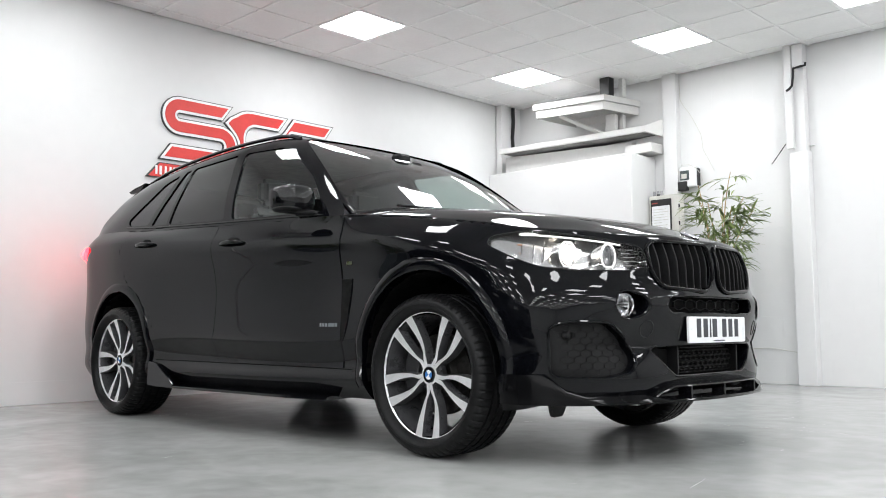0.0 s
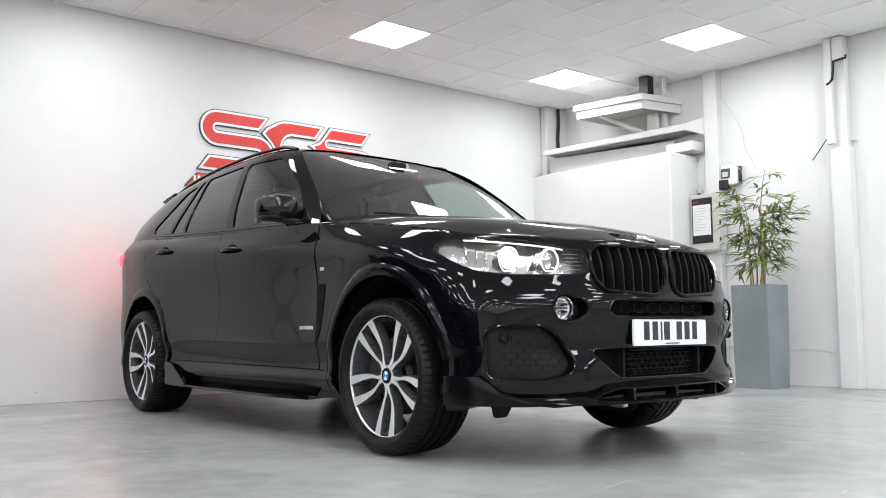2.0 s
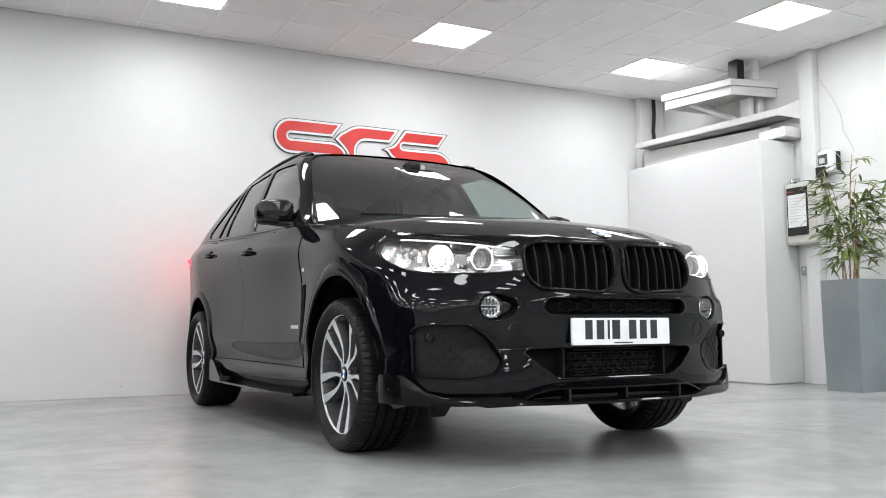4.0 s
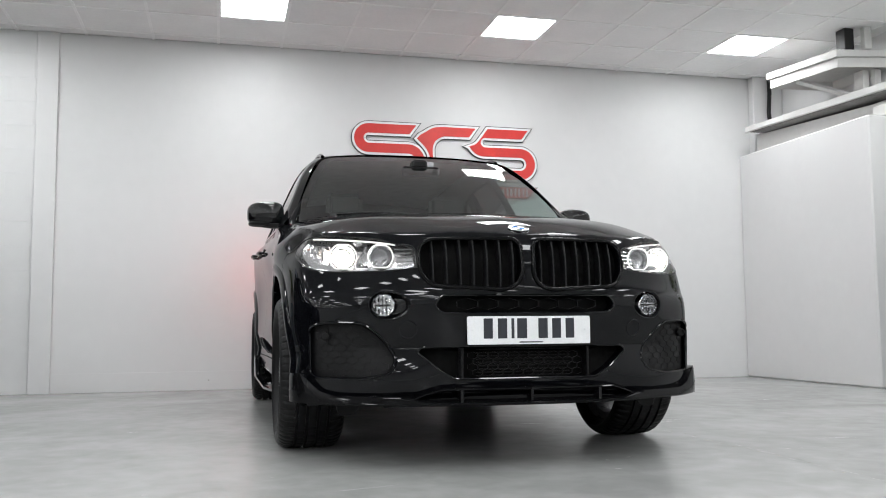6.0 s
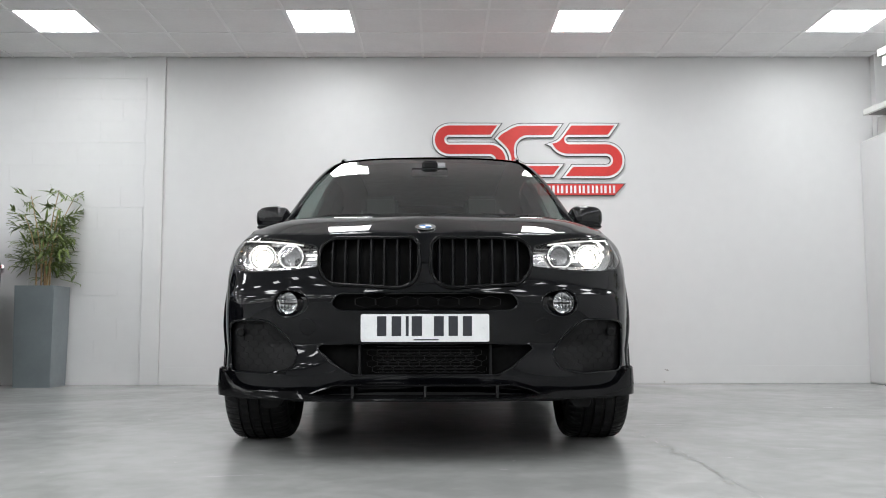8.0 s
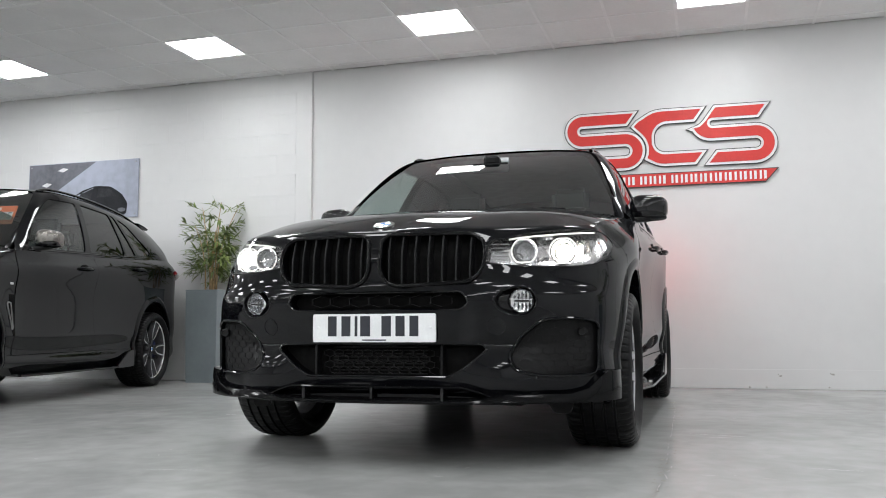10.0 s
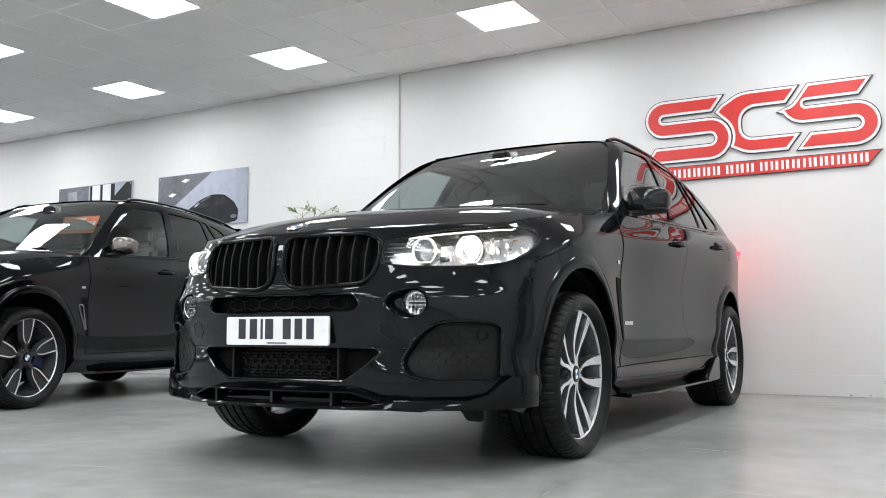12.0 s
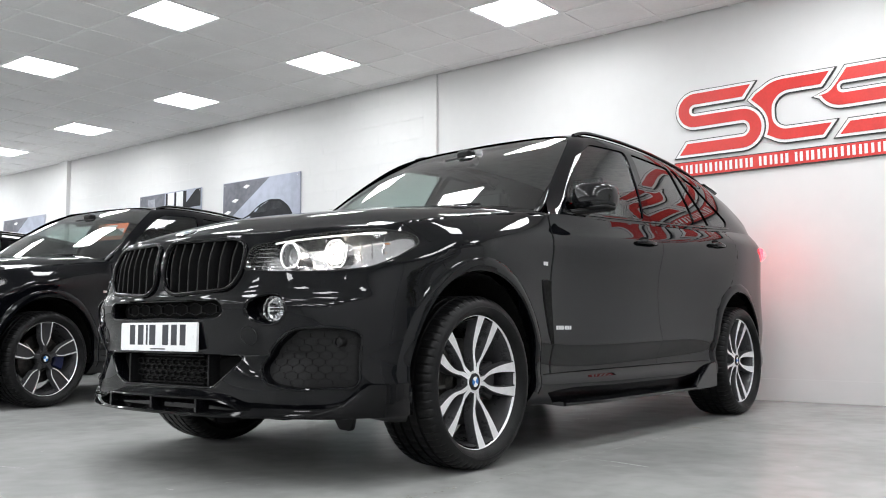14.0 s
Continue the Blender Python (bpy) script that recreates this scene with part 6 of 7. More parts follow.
for lo, hi, along_y in ((-10.1, 4.25, True), (-2.2, 3.9, False)):
    u = lo
    while u < hi:
        step = rnd.uniform(0.08, 0.4)
        a, b = rnd.uniform(0.002, 0.012), rnd.uniform(0.002, 0.012)
        if along_y:
            e = WALL_X + (0.0042 if u > -2.64 else -0.002)
            quad = ((e, u), (e, min(hi, u + step)), (e + b, min(hi, u + step)), (e + a, u))
        else:
            quad = ((u, WALL_Y), (min(hi, u + step), WALL_Y), (min(hi, u + step), WALL_Y - b), (u, WALL_Y - a))
        bm.faces.new([bm.verts.new((*p, 0.0015)) for p in quad])
        u += step
for k in range(22):
    cx, cy = rnd.uniform(-3.9, 3.0), rnd.uniform(-3.4, 3.8)
    if k < 5:
        cx, cy = ((0.769, -1.0), (0.605, -1.05), (0.697, 0.494), (0.752, 0.373), (0.666, 1.363))[k]
    chip(cx, cy, rnd.uniform(0.006, 0.022), rnd.uniform(0.12, 0.5), rnd.uniform(0, 3.1))
for y, z, r in ((1.86, 0.114, 0.016), (1.84, 0.128, 0.008), (2.282, 0.129, 0.018), (2.262, 0.138, 0.008), (2.248, 0.02, 0.012), (1.60, 0.012, 0.014), (1.74, 0.014, 0.010), (0.42, 0.10, 0.008), (-1.3, 0.09, 0.010)):
    ring = [(WALL_X + 0.0046, y + r * math.cos(m * 0.8976) * rnd.uniform(0.5, 1.3), max(0.003, z + 0.55 * r * math.sin(m * 0.8976) * rnd.uniform(0.5, 1.4))) for m in range(7)]
    bm.faces.new([bm.verts.new(p) for p in ring]).material_index = 3
bmesh.ops.recalc_face_normals(bm, faces=bm.faces[:])
tagged(part("floor_marks", bm, [MARKP, WEARP, GRITP, CHIPP]), "cracked floor joint, faint streaks and small dark scuffs", "marks", kind="stuff")

# ---- plants ----
POTP = mat("zinc_planter", (0.28, 0.32, 0.335), 0.30, metal=0.35, vary=0.09, scale=2.2, fine=0.2)
CANE = mat("dry_cane", (0.42, 0.29, 0.15), 0.6, vary=0.3, scale=18, bump=0.3, bscale=80)
SOIL = mat("bark_mulch", (0.06, 0.045, 0.03), 0.9, vary=0.4, scale=30, bump=0.8, bscale=60)
LEAF = mat("bamboo_leaf", (0.19, 0.245, 0.075), 0.42, vary=0.45, scale=9, stain=(0.08, 0.125, 0.035))


def leaf(bm, base, way, length, width, droop):
    side = way.cross(Vector((0, 0, 1)))
    side = side.normalized() if side.length > 1e-3 else Vector((1, 0, 0))
    rows = []
    for t, w in ((0, 0.12), (0.2, 0.85), (0.45, 1.0), (0.75, 0.6), (1.0, 0.03)):
        c = base + way * length * t - Vector((0, 0, droop * t * t))
        fold = Vector((0, 0, -0.18 * width * w))
        rows.append([bm.verts.new(c - side * width * w / 2 - fold), bm.verts.new(c), bm.verts.new(c + side * width * w / 2 - fold)])
    for a, b in zip(rows, rows[1:]):
        for k in range(2):
            bm.faces.new((a[k], a[k + 1], b[k + 1], b[k]))


def potted_bamboo(x, y, seed, tall, label, spread=0.42, w=0.37, h=0.945, lean=False, dense=0, flat=0.6):
    rnd = random.Random(seed)
    pot = thing("planter", "tall square grey zinc planter standing by the wall", "planter", at=pose(x, y, 0))
    bm = bmesh.new()
    t, b, i = w / 2, w / 2 - 0.012, w / 2 - 0.02
    rings = [[bm.verts.new((sx * r, sy * r, z)) for sx, sy in ((-1, -1), (1, -1), (1, 1), (-1, 1))] for r, z in ((b, 0.0), (b + 0.006, h / 2), (t, h), (i, h), (i, h - 0.08))]
    for p, q in zip(rings, rings[1:]):
        for k in range(4):
            bm.faces.new((p[k], p[(k + 1) % 4], q[(k + 1) % 4], q[k]))
    bm.faces.new(rings[0][::-1])
    es = [e for e in bm.edges if abs(e.verts[0].co.z - e.verts[1].co.z) > 0.2 or (e.verts[0].co.z == h and e.verts[1].co.z == h)]
    bmesh.ops.bevel(bm, geom=es, offset=0.006, segments=2, affect="EDGES")
    part("body", bm, POTP, pot)
    part("mulch", box(-i + 0.001, i - 0.001, -i + 0.001, i - 0.001, h - 0.12, h - 0.035, 0.01), SOIL, pot)
    tree = thing("bamboo_plant", label, "plant", "potted bamboo plants", pose(x, y, h - 0.04))
    leaves = bmesh.new()
    for c in range(8):
        a = rnd.uniform(-1.0, 0.5) if lean and c % 2 else rnd.uniform(0, 2 * math.pi)
        r0 = rnd.uniform(0.02, 0.09)
        top = tall * rnd.uniform(0.55, 0.86 if lean and c else 1.0)
        out = rnd.uniform(0.20, 0.34) if lean and c % 2 else rnd.uniform(0.06, 0.24)
        pts = []
        for k in range(9):
            f = k / 8
            pts.append(Vector((r0 * math.cos(a) + out * f * f * math.cos(a) + 0.012 * math.sin(5 * f + c), r0 * math.sin(a) + out * f * f * math.sin(a) + 0.012 * math.cos(4 * f + c), top * f)))
        part("cane", tube(pts, [0.0085 - 0.005 * k / 8 for k in range(9)], n=7), CANE, tree)
        for k in range(3 if c else 2, 9):
            for q in range(rnd.randint(2, 3)):
                b = a + rnd.uniform(-1.9, 1.9)
                start = pts[k] + (pts[k - 1] - pts[k]) * rnd.random()
                n = rnd.randint(3, 6) + dense
                reach = rnd.uniform(0.08, 0.24) * (1.1 - 0.35 * k / 8)
                tw = Vector((math.cos(b), math.sin(b), rnd.uniform(flat - 0.7, flat))).normalized()
                tip = start + tw * reach
                tube([start, (start + tip) / 2 + Vector((0, 0, 0.012)), tip], [0.002, 0.0015, 0.001], n=4, bm=leaves)
                for m in range(n):
                    base = start + (tip - start) * (0.35 + 0.65 * m / max(1, n - 1))
                    d = (tw + Vector((rnd.uniform(-0.9, 0.9), rnd.uniform(-0.9, 0.9), rnd.uniform(-0.35, 0.5)))).normalized()
                    leaf(leaves, base, d, rnd.uniform(0.11, 0.20), rnd.uniform(0.018, 0.030), rnd.uniform(0.0, 0.07))
    for v in leaves.verts:
        lim = spread
        d = math.hypot(v.co.x, v.co.y)
        if d > lim:
            v.co.x *= lim / d
            v.co.y *= lim / d
    for v in leaves.verts:
        wx, wy = v.co.x + x, v.co.y + y
        if wx < -4.15:
            v.co.x = -4.15 - x
        if wy > 4.66:
            v.co.y = 4.66 - y
    tagged(part("foliage", leaves, LEAF, tree), kind="stuff")


potted_bamboo(-1.255, 4.245, 4, 1.27, "tall artificial bamboo with thin green leaves in the planter", 0.47, lean=True, dense=1, flat=0.35)
potted_bamboo(-3.985, -3.70, 9, 1.02, "bushy artificial bamboo with thin green leaves beside the parked car", 0.34, dense=2, flat=0.45)

# ---- boxed-in corner: shelf, hood and pipes ----
GREY = mat("grey_cabinet", (0.60, 0.59, 0.55), 0.45, vary=0.05, scale=5)
DIRTYW = mat("dusty_white", (0.70, 0.695, 0.68), 0.55, vary=0.03, scale=2)
BLACKB = mat("black_casing", (0.012, 0.012, 0.013), 0.45, vary=0.2, scale=10)
shelf = thing("corner_shelf", "deep white boarded shelf above the partition", "shelf")
bm = bmesh.new()
low = [bm.verts.new(p) for p in ((-3.95, 4.18, 2.582), (-2.19, 4.50, 2.625), (-2.07, 4.665, 2.574), (-2.07, 4.738, 2.574), (-2.19, 4.738, 2.625), (-3.95, 4.738, 2.582))]
top = [bm.verts.new(p) for p in ((-3.95, 4.18, 2.640), (-2.19, 4.50, 2.693), (-2.07, 4.665, 2.768), (-2.07, 4.738, 2.768), (-2.19, 4.738, 2.693), (-3.95, 4.738, 2.640))]
for quad in ((0, 1, 4, 5), (1, 2, 3, 4)):
    bm.faces.new([low[k] for k in quad])
    bm.faces.new([top[k] for k in quad[::-1]])
for k in range(6):
    bm.faces.new((low[k], top[k], top[(k + 1) % 6], low[(k + 1) % 6]))
bmesh.ops.recalc_face_normals(bm, faces=bm.faces[:])
bmesh.ops.bevel(bm, geom=[e for e in bm.edges if e.calc_face_angle(0) > 0.5], offset=0.004, segments=1, affect="EDGES")
part("board", bm, DIRTYW, shelf)
# Thin dark sheet under the board; its colour stands for the underside's shade.
bm = bmesh.new()
low = [bm.verts.new((x, y, 2.577 + 0.0244 * (x + 3.95))) for x, y in ((-3.90, 4.215), (-2.22, 4.52), (-2.20, 4.736), (-3.90, 4.736))]
r = bmesh.ops.extrude_face_region(bm, geom=[bm.faces.new(low)])
bmesh.ops.translate(bm, vec=(0, 0, 0.004), verts=[g for g in r["geom"] if isinstance(g, bmesh.types.BMVert)])
bmesh.ops.recalc_face_normals(bm, faces=bm.faces[:])
part("soffit", bm, mat("raw_board", (0.20, 0.195, 0.19), 0.8, vary=0.15, scale=6), shelf)
part("end_block", box(-2.44, -2.11, 4.50, 4.738, 2.40, 2.50, 0.005), DIRTYW, shelf)
part("back_board", prism([(-3.99, 4.345), (-2.44, 4.66), (-2.44, 4.738), (-3.99, 4.738)], "z", 2.374, 2.571), DIRTYW, shelf)
hood = thing("extractor_hood", "white open-frame hood on posts above the shelf", "hood")
bm = bmesh.new()
for z0, z1, g in ((2.968, 3.030, 0.025), (2.875, 2.965, 0.0)):
    low = [bm.verts.new(p) for p in ((-3.29 - g, 4.05 - g, z0), (-2.51 + g, 4.21 - g, z0), (-2.40 + g, 4.735, z0), (-3.24 - g, 4.735, z0))]
    top = [bm.verts.new((v.co.x, v.co.y, z1)) for v in low]
    bm.faces.new(low)
    bm.faces.new(top[::-1])
    for k in range(4):
        bm.faces.new((low[k], top[k], top[(k + 1) % 4], low[(k + 1) % 4]))
bmesh.ops.recalc_face_normals(bm, faces=bm.faces[:])
under = [f for f in bm.faces if f.normal.z < -0.9 and f.calc_center_median().z < 2.92]
r = bmesh.ops.inset_region(bm, faces=under, thickness=0.06)
for f in under:
    for v in f.verts:
        v.co.z += 0.08
part("frame", bm, DIRTYW, hood)
part("post", box(-2.70, -2.58, 4.53, 4.60, 2.66, 2.89, 0.004), DIRTYW, hood)
part("post", box(-2.575, -2.53, 4.62, 4.69, 2.68, 2.89, 0.004), DIRTYW, hood)
part("brace", tube([(-3.08, 4.20, 2.90), (-2.74, 4.53, 2.69)], 0.026, n=4), DIRTYW, hood)
loom = thing("cable_bundle", "black cable bundle in the gap beside the corner post", "cable")
part("cable", tube([(-4.045, 4.56, 2.64), (-4.05, 4.55, 2.85), (-4.04, 4.56, 3.05), (-4.045, 4.56, 3.22)], 0.022, n=8), BLACKB, loom)
part("loose_end", tube([(-4.04, 4.54, 2.72), (-3.99, 4.52, 2.715), (-3.95, 4.51, 2.72)], 0.004, n=6), BLACKB, loom)
duct = thing("duct_casing", "black square duct casing under the ceiling", "duct")
part("casing", box(-2.595, -2.475, 4.27, 4.37, 3.031, 3.235, 0.004), BLACKB, duct)
part("pipe", box(-2.455, -2.40, 4.42, 4.50, 3.031, 3.235, 0.006), DIRTYW, duct)

cab = thing("electric_cabinet", "pale grey wall cabinet with a framed paper notice", "cabinet")
part("body", box(-2.20, -1.835, 4.56, 4.655, 1.335, 1.93, 0.008), GREY, cab)
door = part("door", box(-2.185, -1.85, 4.548, 4.560, 1.35, 1.915, 0.004), GREY, cab)
for z in (1.45, 1.62, 1.80):
    part("latch", box(-1.848, -1.835, 4.545, 4.558, z - 0.02, z + 0.02, 0.003), BLACKB, cab)
notice = thing("framed_notice", "dark framed notice with white paper on the cabinet door", "notice")
part("frame", box(-2.165, -1.925, 4.536, 4.5478, 1.42, 1.885, 0.003), BLACKB, notice)
part("paper", box(-2.150, -1.940, 4.5345, 4.5359, 1.50, 1.815), WHITEP, notice)
for k in range(9):
    w = (0.15, 0.17, 0.12, 0.16, 0.17, 0.10, 0.16, 0.14, 0.09)[k]
    part("mark", box(-2.13, -2.13 + w, 4.5338, 4.5344, 1.775 - 0.028 * k, 1.781 - 0.028 * k), GREY, notice)
part("mark", box(-2.15, -2.08, 4.5348, 4.5358, 1.840, 1.852), mat("faded_red", (0.30, 0.05, 0.04), 0.5, vary=0.1), notice)
meter = thing("meter_box", "white meter box with a dark glass window and loose cables", "meter")
part("body", box(-1.895, -1.70, 4.66, 4.735, 2.00, 2.215, 0.012), WHITEP, meter)
part("display", box(-1.88, -1.775, 4.652, 4.661, 2.075, 2.175, 0.004), mat("display_grey", (0.09, 0.11, 0.11), 0.15, vary=0.3, scale=30), meter)
part("dial", box(-1.86, -1.80, 4.649, 4.653, 2.09, 2.14, 0.003), GREY, meter)
part("side_strip", box(-1.699, -1.688, 4.68, 4.735, 2.01, 2.19, 0.003), BLACKB, meter)
part("junction_box", box(-1.90, -1.80, 4.635, 4.70, 1.965, 2.06, 0.006), BLACKB, meter)
part("cable", tube([(-1.89, 4.655, 2.20), (-1.85, 4.65, 2.235), (-1.77, 4.65, 2.23), (-1.70, 4.66, 2.19), (-1.665, 4.69, 2.13), (-1.65, 4.71, 2.05)], 0.003, n=6), GREY, meter)
for k in range(3):
    gland = thing("cable_gland", "short grey cable gland on top of the cabinet", "gland", "glands on the cabinet", pose(-2.155 + 0.042 * k, 4.61, 1.93))
    part("collar", lathe([(0.0, 0.0), (0.017, 0.0), (0.017, 0.02), (0.0, 0.02)], 14, "z"), BLACKB if k == 1 else SATIN, gland)
    part("cap", lathe([(0.0, 0.02), (0.014, 0.02), (0.014, 0.05), (0.011, 0.056), (0.0, 0.056)], 14, "z"), SATIN, gland)
socket = thing("power_socket", "grey metal double power socket on the wall", "socket")
part("plate", box(-2.17, -2.02, 4.70, 4.738, 1.045, 1.13, 0.006), SATIN, socket)
for k in (0, 1):
    part("switch", box(-2.145 + 0.065 * k, -2.12 + 0.065 * k, 4.695, 4.7, 1.095, 1.115, 0.002), WHITEP, socket)
for pts, nm, lab in (([(-2.09, 4.72, 1.335), (-2.09, 4.72, 1.13)], "conduit", "white conduit from the cabinet to the socket"),
                     ([(-2.02, 4.71, 1.335), (-2.02, 4.71, 1.22), (-1.98, 4.71, 1.19), (-1.70, 4.71, 1.185), (-1.5, 4.71, 1.19)], "conduit", "bent white conduit under the cabinet"),
                     ([(-1.235, 4.73, 0.335), (-1.0, 4.73, 0.345), (-0.85, 4.73, 0.32), (-0.71, 4.73, 0.30)], "cable", "thin white cable along the wall"),
                     ([(-1.90, 4.732, 3.17), (-1.897, 4.732, 3.06), (-1.893, 4.732, 2.95), (-1.85, 4.732, 2.87), (-1.796, 4.732, 2.80), (-1.72, 4.732, 2.66), (-1.667, 4.732, 2.547), (-1.655, 4.732, 2.47), (-1.649, 4.732, 2.39), (-1.62, 4.732, 2.33), (-1.587, 4.732, 2.268), (-1.532, 4.732, 2.149)], "cable", "thin loose white cable hanging on the wall")):
    tagged(part(nm, tube(pts, 0.009 if nm == "conduit" else 0.0035, n=8), GREY if nm == "cable" else DIRTYW), lab, nm)
valve = thing("pipe_valve", "small red valve on a thin wall pipe", "valve")
part("pipe", tube([(-2.07, 4.72, 0.37), (-1.95, 4.72, 0.37), (-1.85, 4.72, 0.37)], 0.008, n=8), DIRTYW, valve)
part("lever", box(-2.02, -1.97, 4.69, 4.72, 0.385, 0.40, 0.003), REDSIGN, valve)
bracket = thing("column_bracket", "black bent metal bracket on the steel column", "bracket")
part("rod", tube([(-0.512, 4.60, 3.035), (-0.514, 4.60, 3.008), (-0.56, 4.60, 3.006), (-0.628, 4.60, 3.0), (-0.634, 4.60, 2.92), (-0.646, 4.60, 2.834), (-0.676, 4.60, 2.805), (-0.703, 4.60, 2.795)], 0.012, n=8), BLACKB, bracket)
stay = thing("column_stay", "thin dark stay rod on the steel column", "rod")
part("rod", tube([(-0.732, 4.62, 2.29), (-0.805, 4.62, 2.20), (-0.878, 4.62, 2.112)], 0.005, n=6), BLACKB, stay)

# ---- framed car pictures on the wall: flat prints ----
PRINTBG = mat("print_grey_blue", (0.42, 0.45, 0.54), 0.55, spec=0.25, vary=0.12, scale=0.9)
PRINTDK = mat("print_dark_grey", (0.16, 0.165, 0.19), 0.55, spec=0.25, vary=0.2, scale=1.5)
PRINTBK = mat("print_black", (0.015, 0.016, 0.02), 0.55, spec=0.25, vary=0.3, scale=5)
PRINTGL = mat("print_window", (0.035, 0.037, 0.043), 0.55, spec=0.25, vary=0.3, scale=6)
PRINTMID = mat("print_mid_grey", (0.30, 0.31, 0.35), 0.55, spec=0.25, vary=0.2, scale=3)


def wall_print(y0, y1, z0, z1, label, kind):
    ob = thing("wall_print", label, "picture", "car pictures on the wall")
    X = -4.175
    part("panel", box(-4.18 + 0.002, X + 0.012, y0, y1, z0, z1, 0.002), PRINTBG, ob)
    W, H = y1 - y0, z1 - z0
    for y in (y0 + 0.035, y1 - 0.035):
        for z in (z0 + 0.035, z1 - 0.035):
            stud = lathe([(0.0, 0.006), (0.007, 0.005), (0.009, 0.0), (0.009, -0.002)], 12, "x")
            bmesh.ops.translate(stud, vec=(X + 0.0145, y, z), verts=stud.verts[:])
            part("stud", stud, SATIN, ob)

    def flat(nm, pts, m, d):
        part(nm, prism([(y0 + a * W, z0 + b * H) for a, b in pts], "x", X + 0.0122 + d * 0.0006, X + 0.0126 + d * 0.0006), m, ob, smooth=False)

    if kind == "suv":
        flat("print_ceiling", [(0.005, 0.99), (0.62, 0.99), (0.10, 0.28), (0.005, 0.22)], PRINTDK, 0)
        for a, b in ((0.02, 0.40), (0.12, 0.62), (0.27, 0.87)):
            flat("print_lamp", [(a, b), (a + 0.05, b + 0.045), (a + 0.10, b + 0.02), (a + 0.05, b - 0.035)], WHITEP, 1)
        flat("print_car", rounded([(0.16, 0.01), (0.19, 0.20), (0.36, 0.32), (0.50, 0.49), (0.62, 0.565), (0.76, 0.54), (0.86, 0.40), (0.91, 0.24), (0.90, 0.05), (0.80, 0.01)], 0.03, 3), PRINTBK, 2)
        flat("print_glass", [(0.40, 0.33), (0.51, 0.47), (0.60, 0.525), (0.58, 0.34)], PRINTGL, 3)
        flat("print_glass", [(0.64, 0.36), (0.65, 0.52), (0.75, 0.50), (0.81, 0.38)], PRINTGL, 3)
        flat("print_wheel", arc(0.86, 0.13, 0.035, 0, 340, 16), PRINTDK, 3)
        flat("print_shine", [(0.24, 0.205), (0.38, 0.265), (0.37, 0.285), (0.25, 0.23)], PRINTBG, 3)
        flat("print_shine", [(0.42, 0.36), (0.47, 0.43), (0.49, 0.43), (0.45, 0.36)], PRINTBG, 4)
        flat("print_shine", [(0.50, 0.45), (0.60, 0.535), (0.61, 0.53), (0.515, 0.45)], PRINTMID, 4)
        flat("print_shine", [(0.34, 0.20), (0.44, 0.22), (0.43, 0.245), (0.35, 0.225)], PRINTMID, 4)
    else:
        flat("print_door", [(0.005, 0.01), (0.005, 0.99), (0.42, 0.99), (0.42, 0.01)], PRINTDK, 0)
        flat("print_column", [(0.14, 0.01), (0.14, 0.9), (0.26, 0.9), (0.26, 0.01)], PRINTMID, 1)
        for a, w in ((0.44, 0.03), (0.58, 0.03), (0.72, 0.05)):
            flat("print_bar", [(a, 0.4), (a, 0.98), (a + w, 0.98), (a + w, 0.4)], PRINTBK, 1)
        flat("print_sky", [(0.47, 0.30), (0.47, 0.98), (0.57, 0.98), (0.57, 0.30)], WHITEP, 0)
        flat("print_sky", [(0.61, 0.30), (0.61, 0.98), (0.715, 0.98), (0.715, 0.30)], WHITEP, 0)
        flat("print_car", rounded([(0.30, 0.02), (0.40, 0.36), (0.62, 0.52), (0.86, 0.60), (0.99, 0.50), (0.99, 0.02)], 0.03, 3), PRINTMID, 2)
        flat("print_screen", [(0.66, 0.55), (0.92, 0.98), (0.99, 0.98), (0.99, 0.62), (0.86, 0.62)], PRINTBK, 3)


wall_print(-6.24, -4.755, 1.79, 2.445, "wide print of a black car under ceiling lights", "suv")
wall_print(-8.17, -6.71, 1.80, 2.455, "wide print of a grey car in a doorway", "door")
wall_print(-12.4, -10.95, 1.80, 2.44, "wide print of a black car far along the wall", "suv")

# ---- price card inside the parked car's windscreen ----
ORANGE = mat("price_orange", (0.30, 0.075, 0.025), 0.5, vary=0.06)
CREAM = mat("price_cream", (0.26, 0.31, 0.30), 0.5, vary=0.06)
card = thing("price_card", "orange price card with cream number tiles behind the windscreen", "price card")
spot = Matrix.Translation((-1.215, -3.875, 1.405)) @ pose(0, 0, 0, 0, 0, 90 + 11.5) @ pose(0, 0, 0, 62, 0, 0)
card.matrix_basis = spot
part("board", box(-0.18, 0.18, -0.085, 0.085, -0.002, 0.002, 0.001), ORANGE, card)
part("mark", box(-0.05, 0.055, 0.042, 0.068, 0.002, 0.0035), CREAM, card)
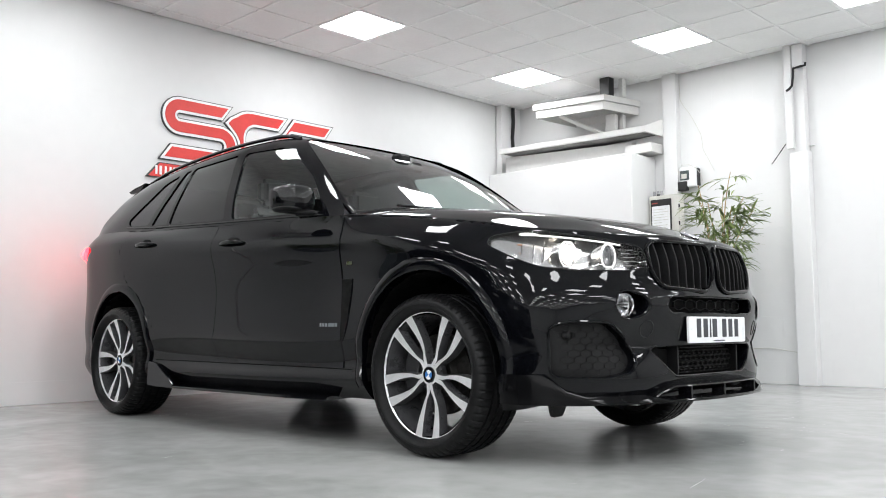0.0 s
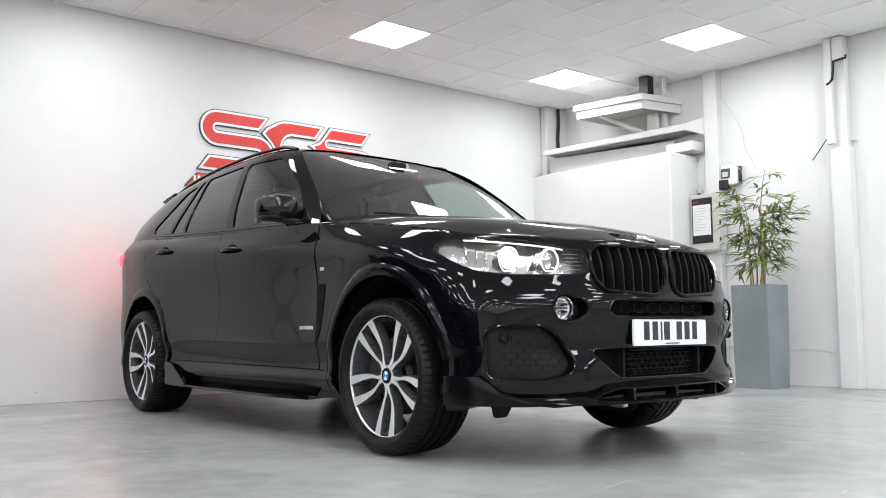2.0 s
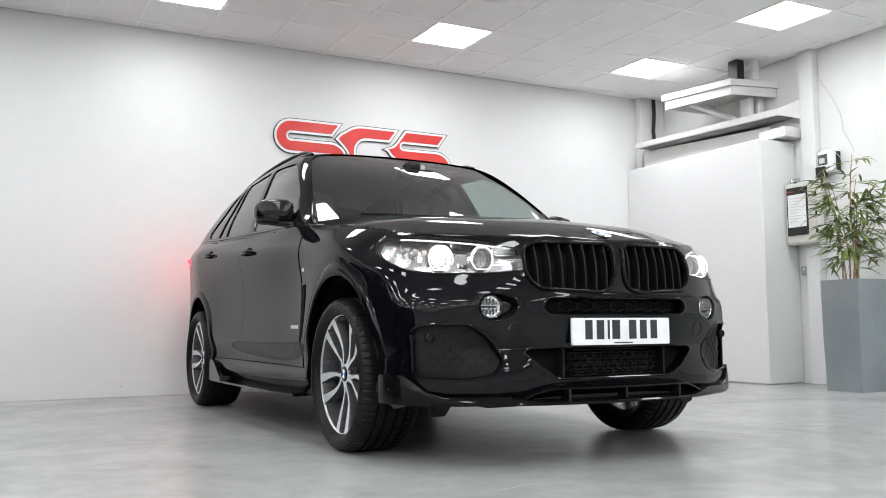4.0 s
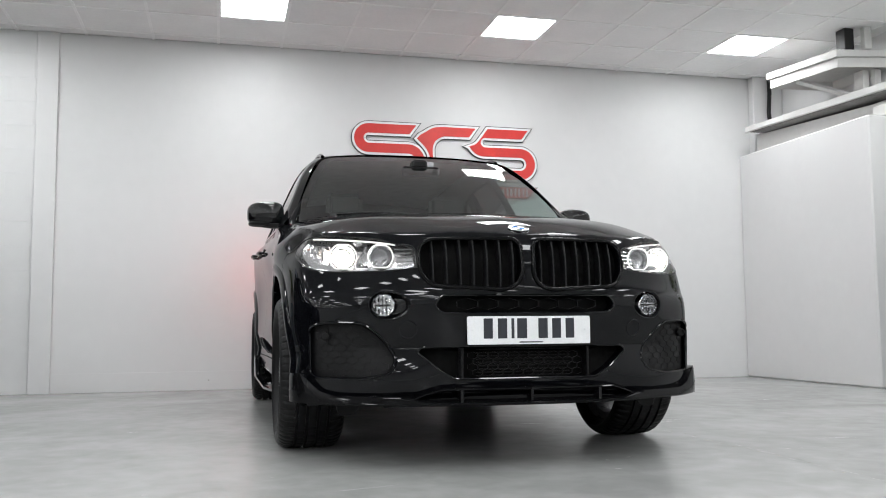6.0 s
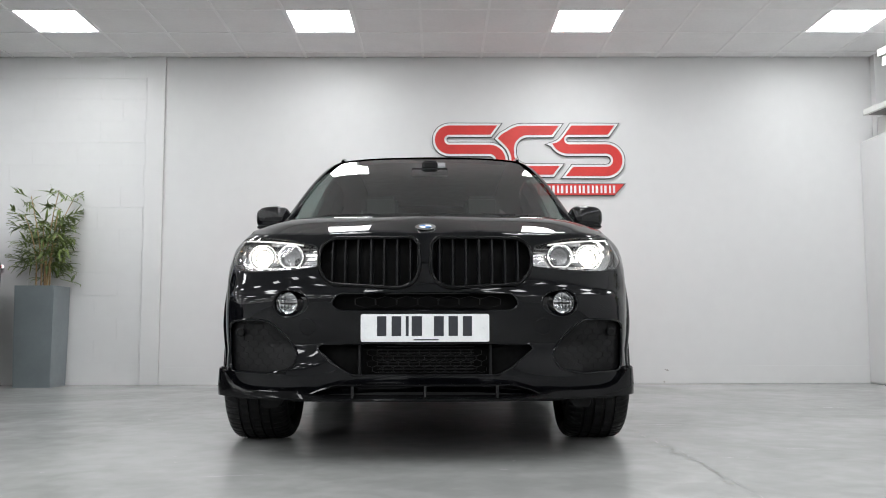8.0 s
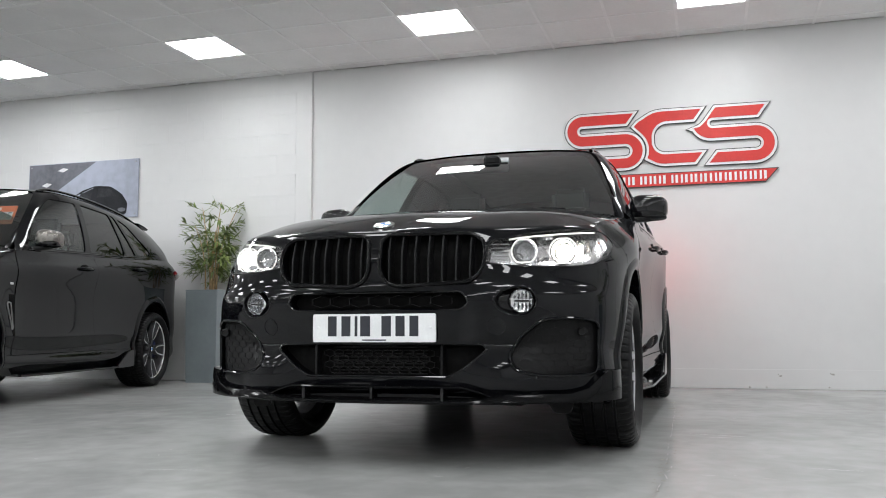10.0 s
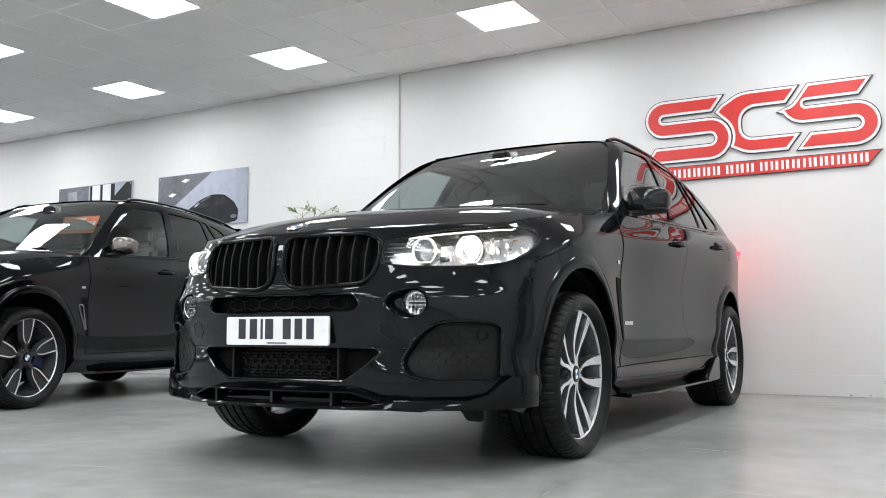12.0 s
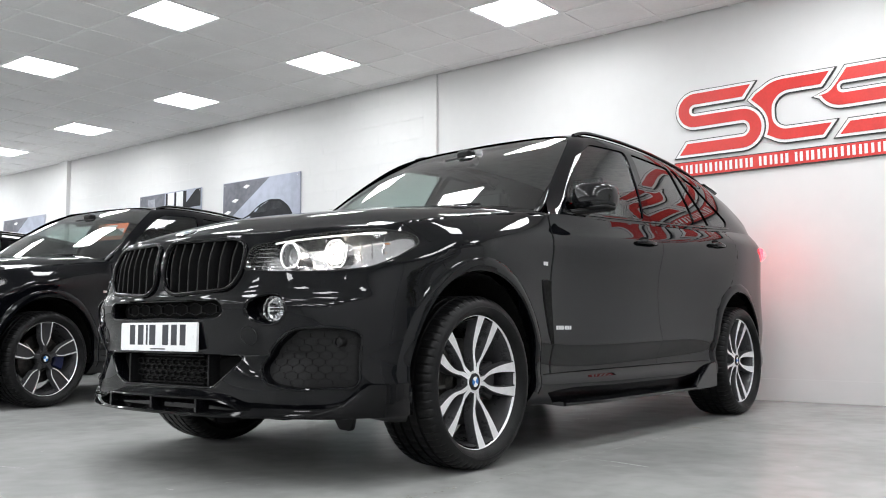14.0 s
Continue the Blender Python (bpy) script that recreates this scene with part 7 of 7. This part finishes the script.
for k, ch in enumerate("£55995"):
    x = -0.158 + 0.054 * k
    tile = part("tile", box(x - 0.001, x + 0.048, -0.045, 0.028, 0.002, 0.0035, 0.0005), CREAM, card)
    cu = bpy.data.curves.new("digit", "FONT")
    cu.body, cu.size, cu.extrude = ch, 0.082, 0.0004
    cu.align_x, cu.align_y = "CENTER", "CENTER"
    o = new("digit", cu)
    cu.materials.append(INK)
    o.parent = tile
    o.location = (x + 0.024, -0.009, 0.0042)

# ---- more parked cars in the row ----
copy_thing(SECOND, pose(0.1, -7.55, 0, 0, 0, 11.5))
WHITECAR = mat("white_car_paint", (0.72, 0.72, 0.72), 0.3, coat=0.8, vary=0.02)
white = copy_thing(SECOND, pose(0.15, -10.7, 0, 0, 0, 10.0))
tagged(white, "white sport utility car parked far along the wall", "car")
for o in white.children_recursive:
    for slot in o.material_slots:
        if slot.material is PAINT:
            slot.link = "OBJECT"
            slot.material = WHITECAR


# ---- blocks of the painted walls ----
def block_mesh(w, h, d, name):
    bm = bmesh.new()
    add_box(bm, 0, d, -w / 2, w / 2, -h / 2, h / 2)
    es = [e for e in bm.edges if all(v.co.x > d / 2 for v in e.verts)]
    bmesh.ops.bevel(bm, geom=es, offset=0.0005, segments=1, affect="EDGES")
    me = bpy.data.meshes.new(name)
    bm.to_mesh(me)
    bm.free()
    me.materials.append(BLOCKP)
    return me


def course(wall, w, h, place, spans, rows):
    """Lays blocks in a running bond as parts of a wall."""
    whole = block_mesh(w - 0.0005, h - 0.001, 0.010, "block")
    made = {}
    for k in range(rows):
        for lo, hi in spans:
            a = lo - (w / 2 if k % 2 else 0)
            while a < hi - 0.01:
                p, q = max(a, lo), min(a + w, hi)
                z0, z1 = k * h, min((k + 1) * h, CEIL - 0.01)
                if q - p > 0.03 and z1 - z0 > 0.03:
                    key = (round(q - p, 3), round(z1 - z0, 3))
                    if key == (round(w, 3), round(h, 3)):
                        me = whole
                    else:
                        me = made.setdefault(key, None) or block_mesh(key[0] - 0.0005, key[1] - 0.001, 0.010, "block")
                        made[key] = me
                    o = new("block", me)
                    o.parent = bpy.data.objects[wall]
                    o.matrix_basis = place((p + q) / 2, (z0 + z1) / 2)
                a += w


course("wall_west", 0.44, 0.216, lambda u, z: pose(-4.192, u, z), [(-10.1, -2.83)], 16)

course("wall_north", 0.44, 0.216, lambda u, z: pose(u, 4.752, z, 0, 0, -90), [(-2.2, 3.9)], 15)
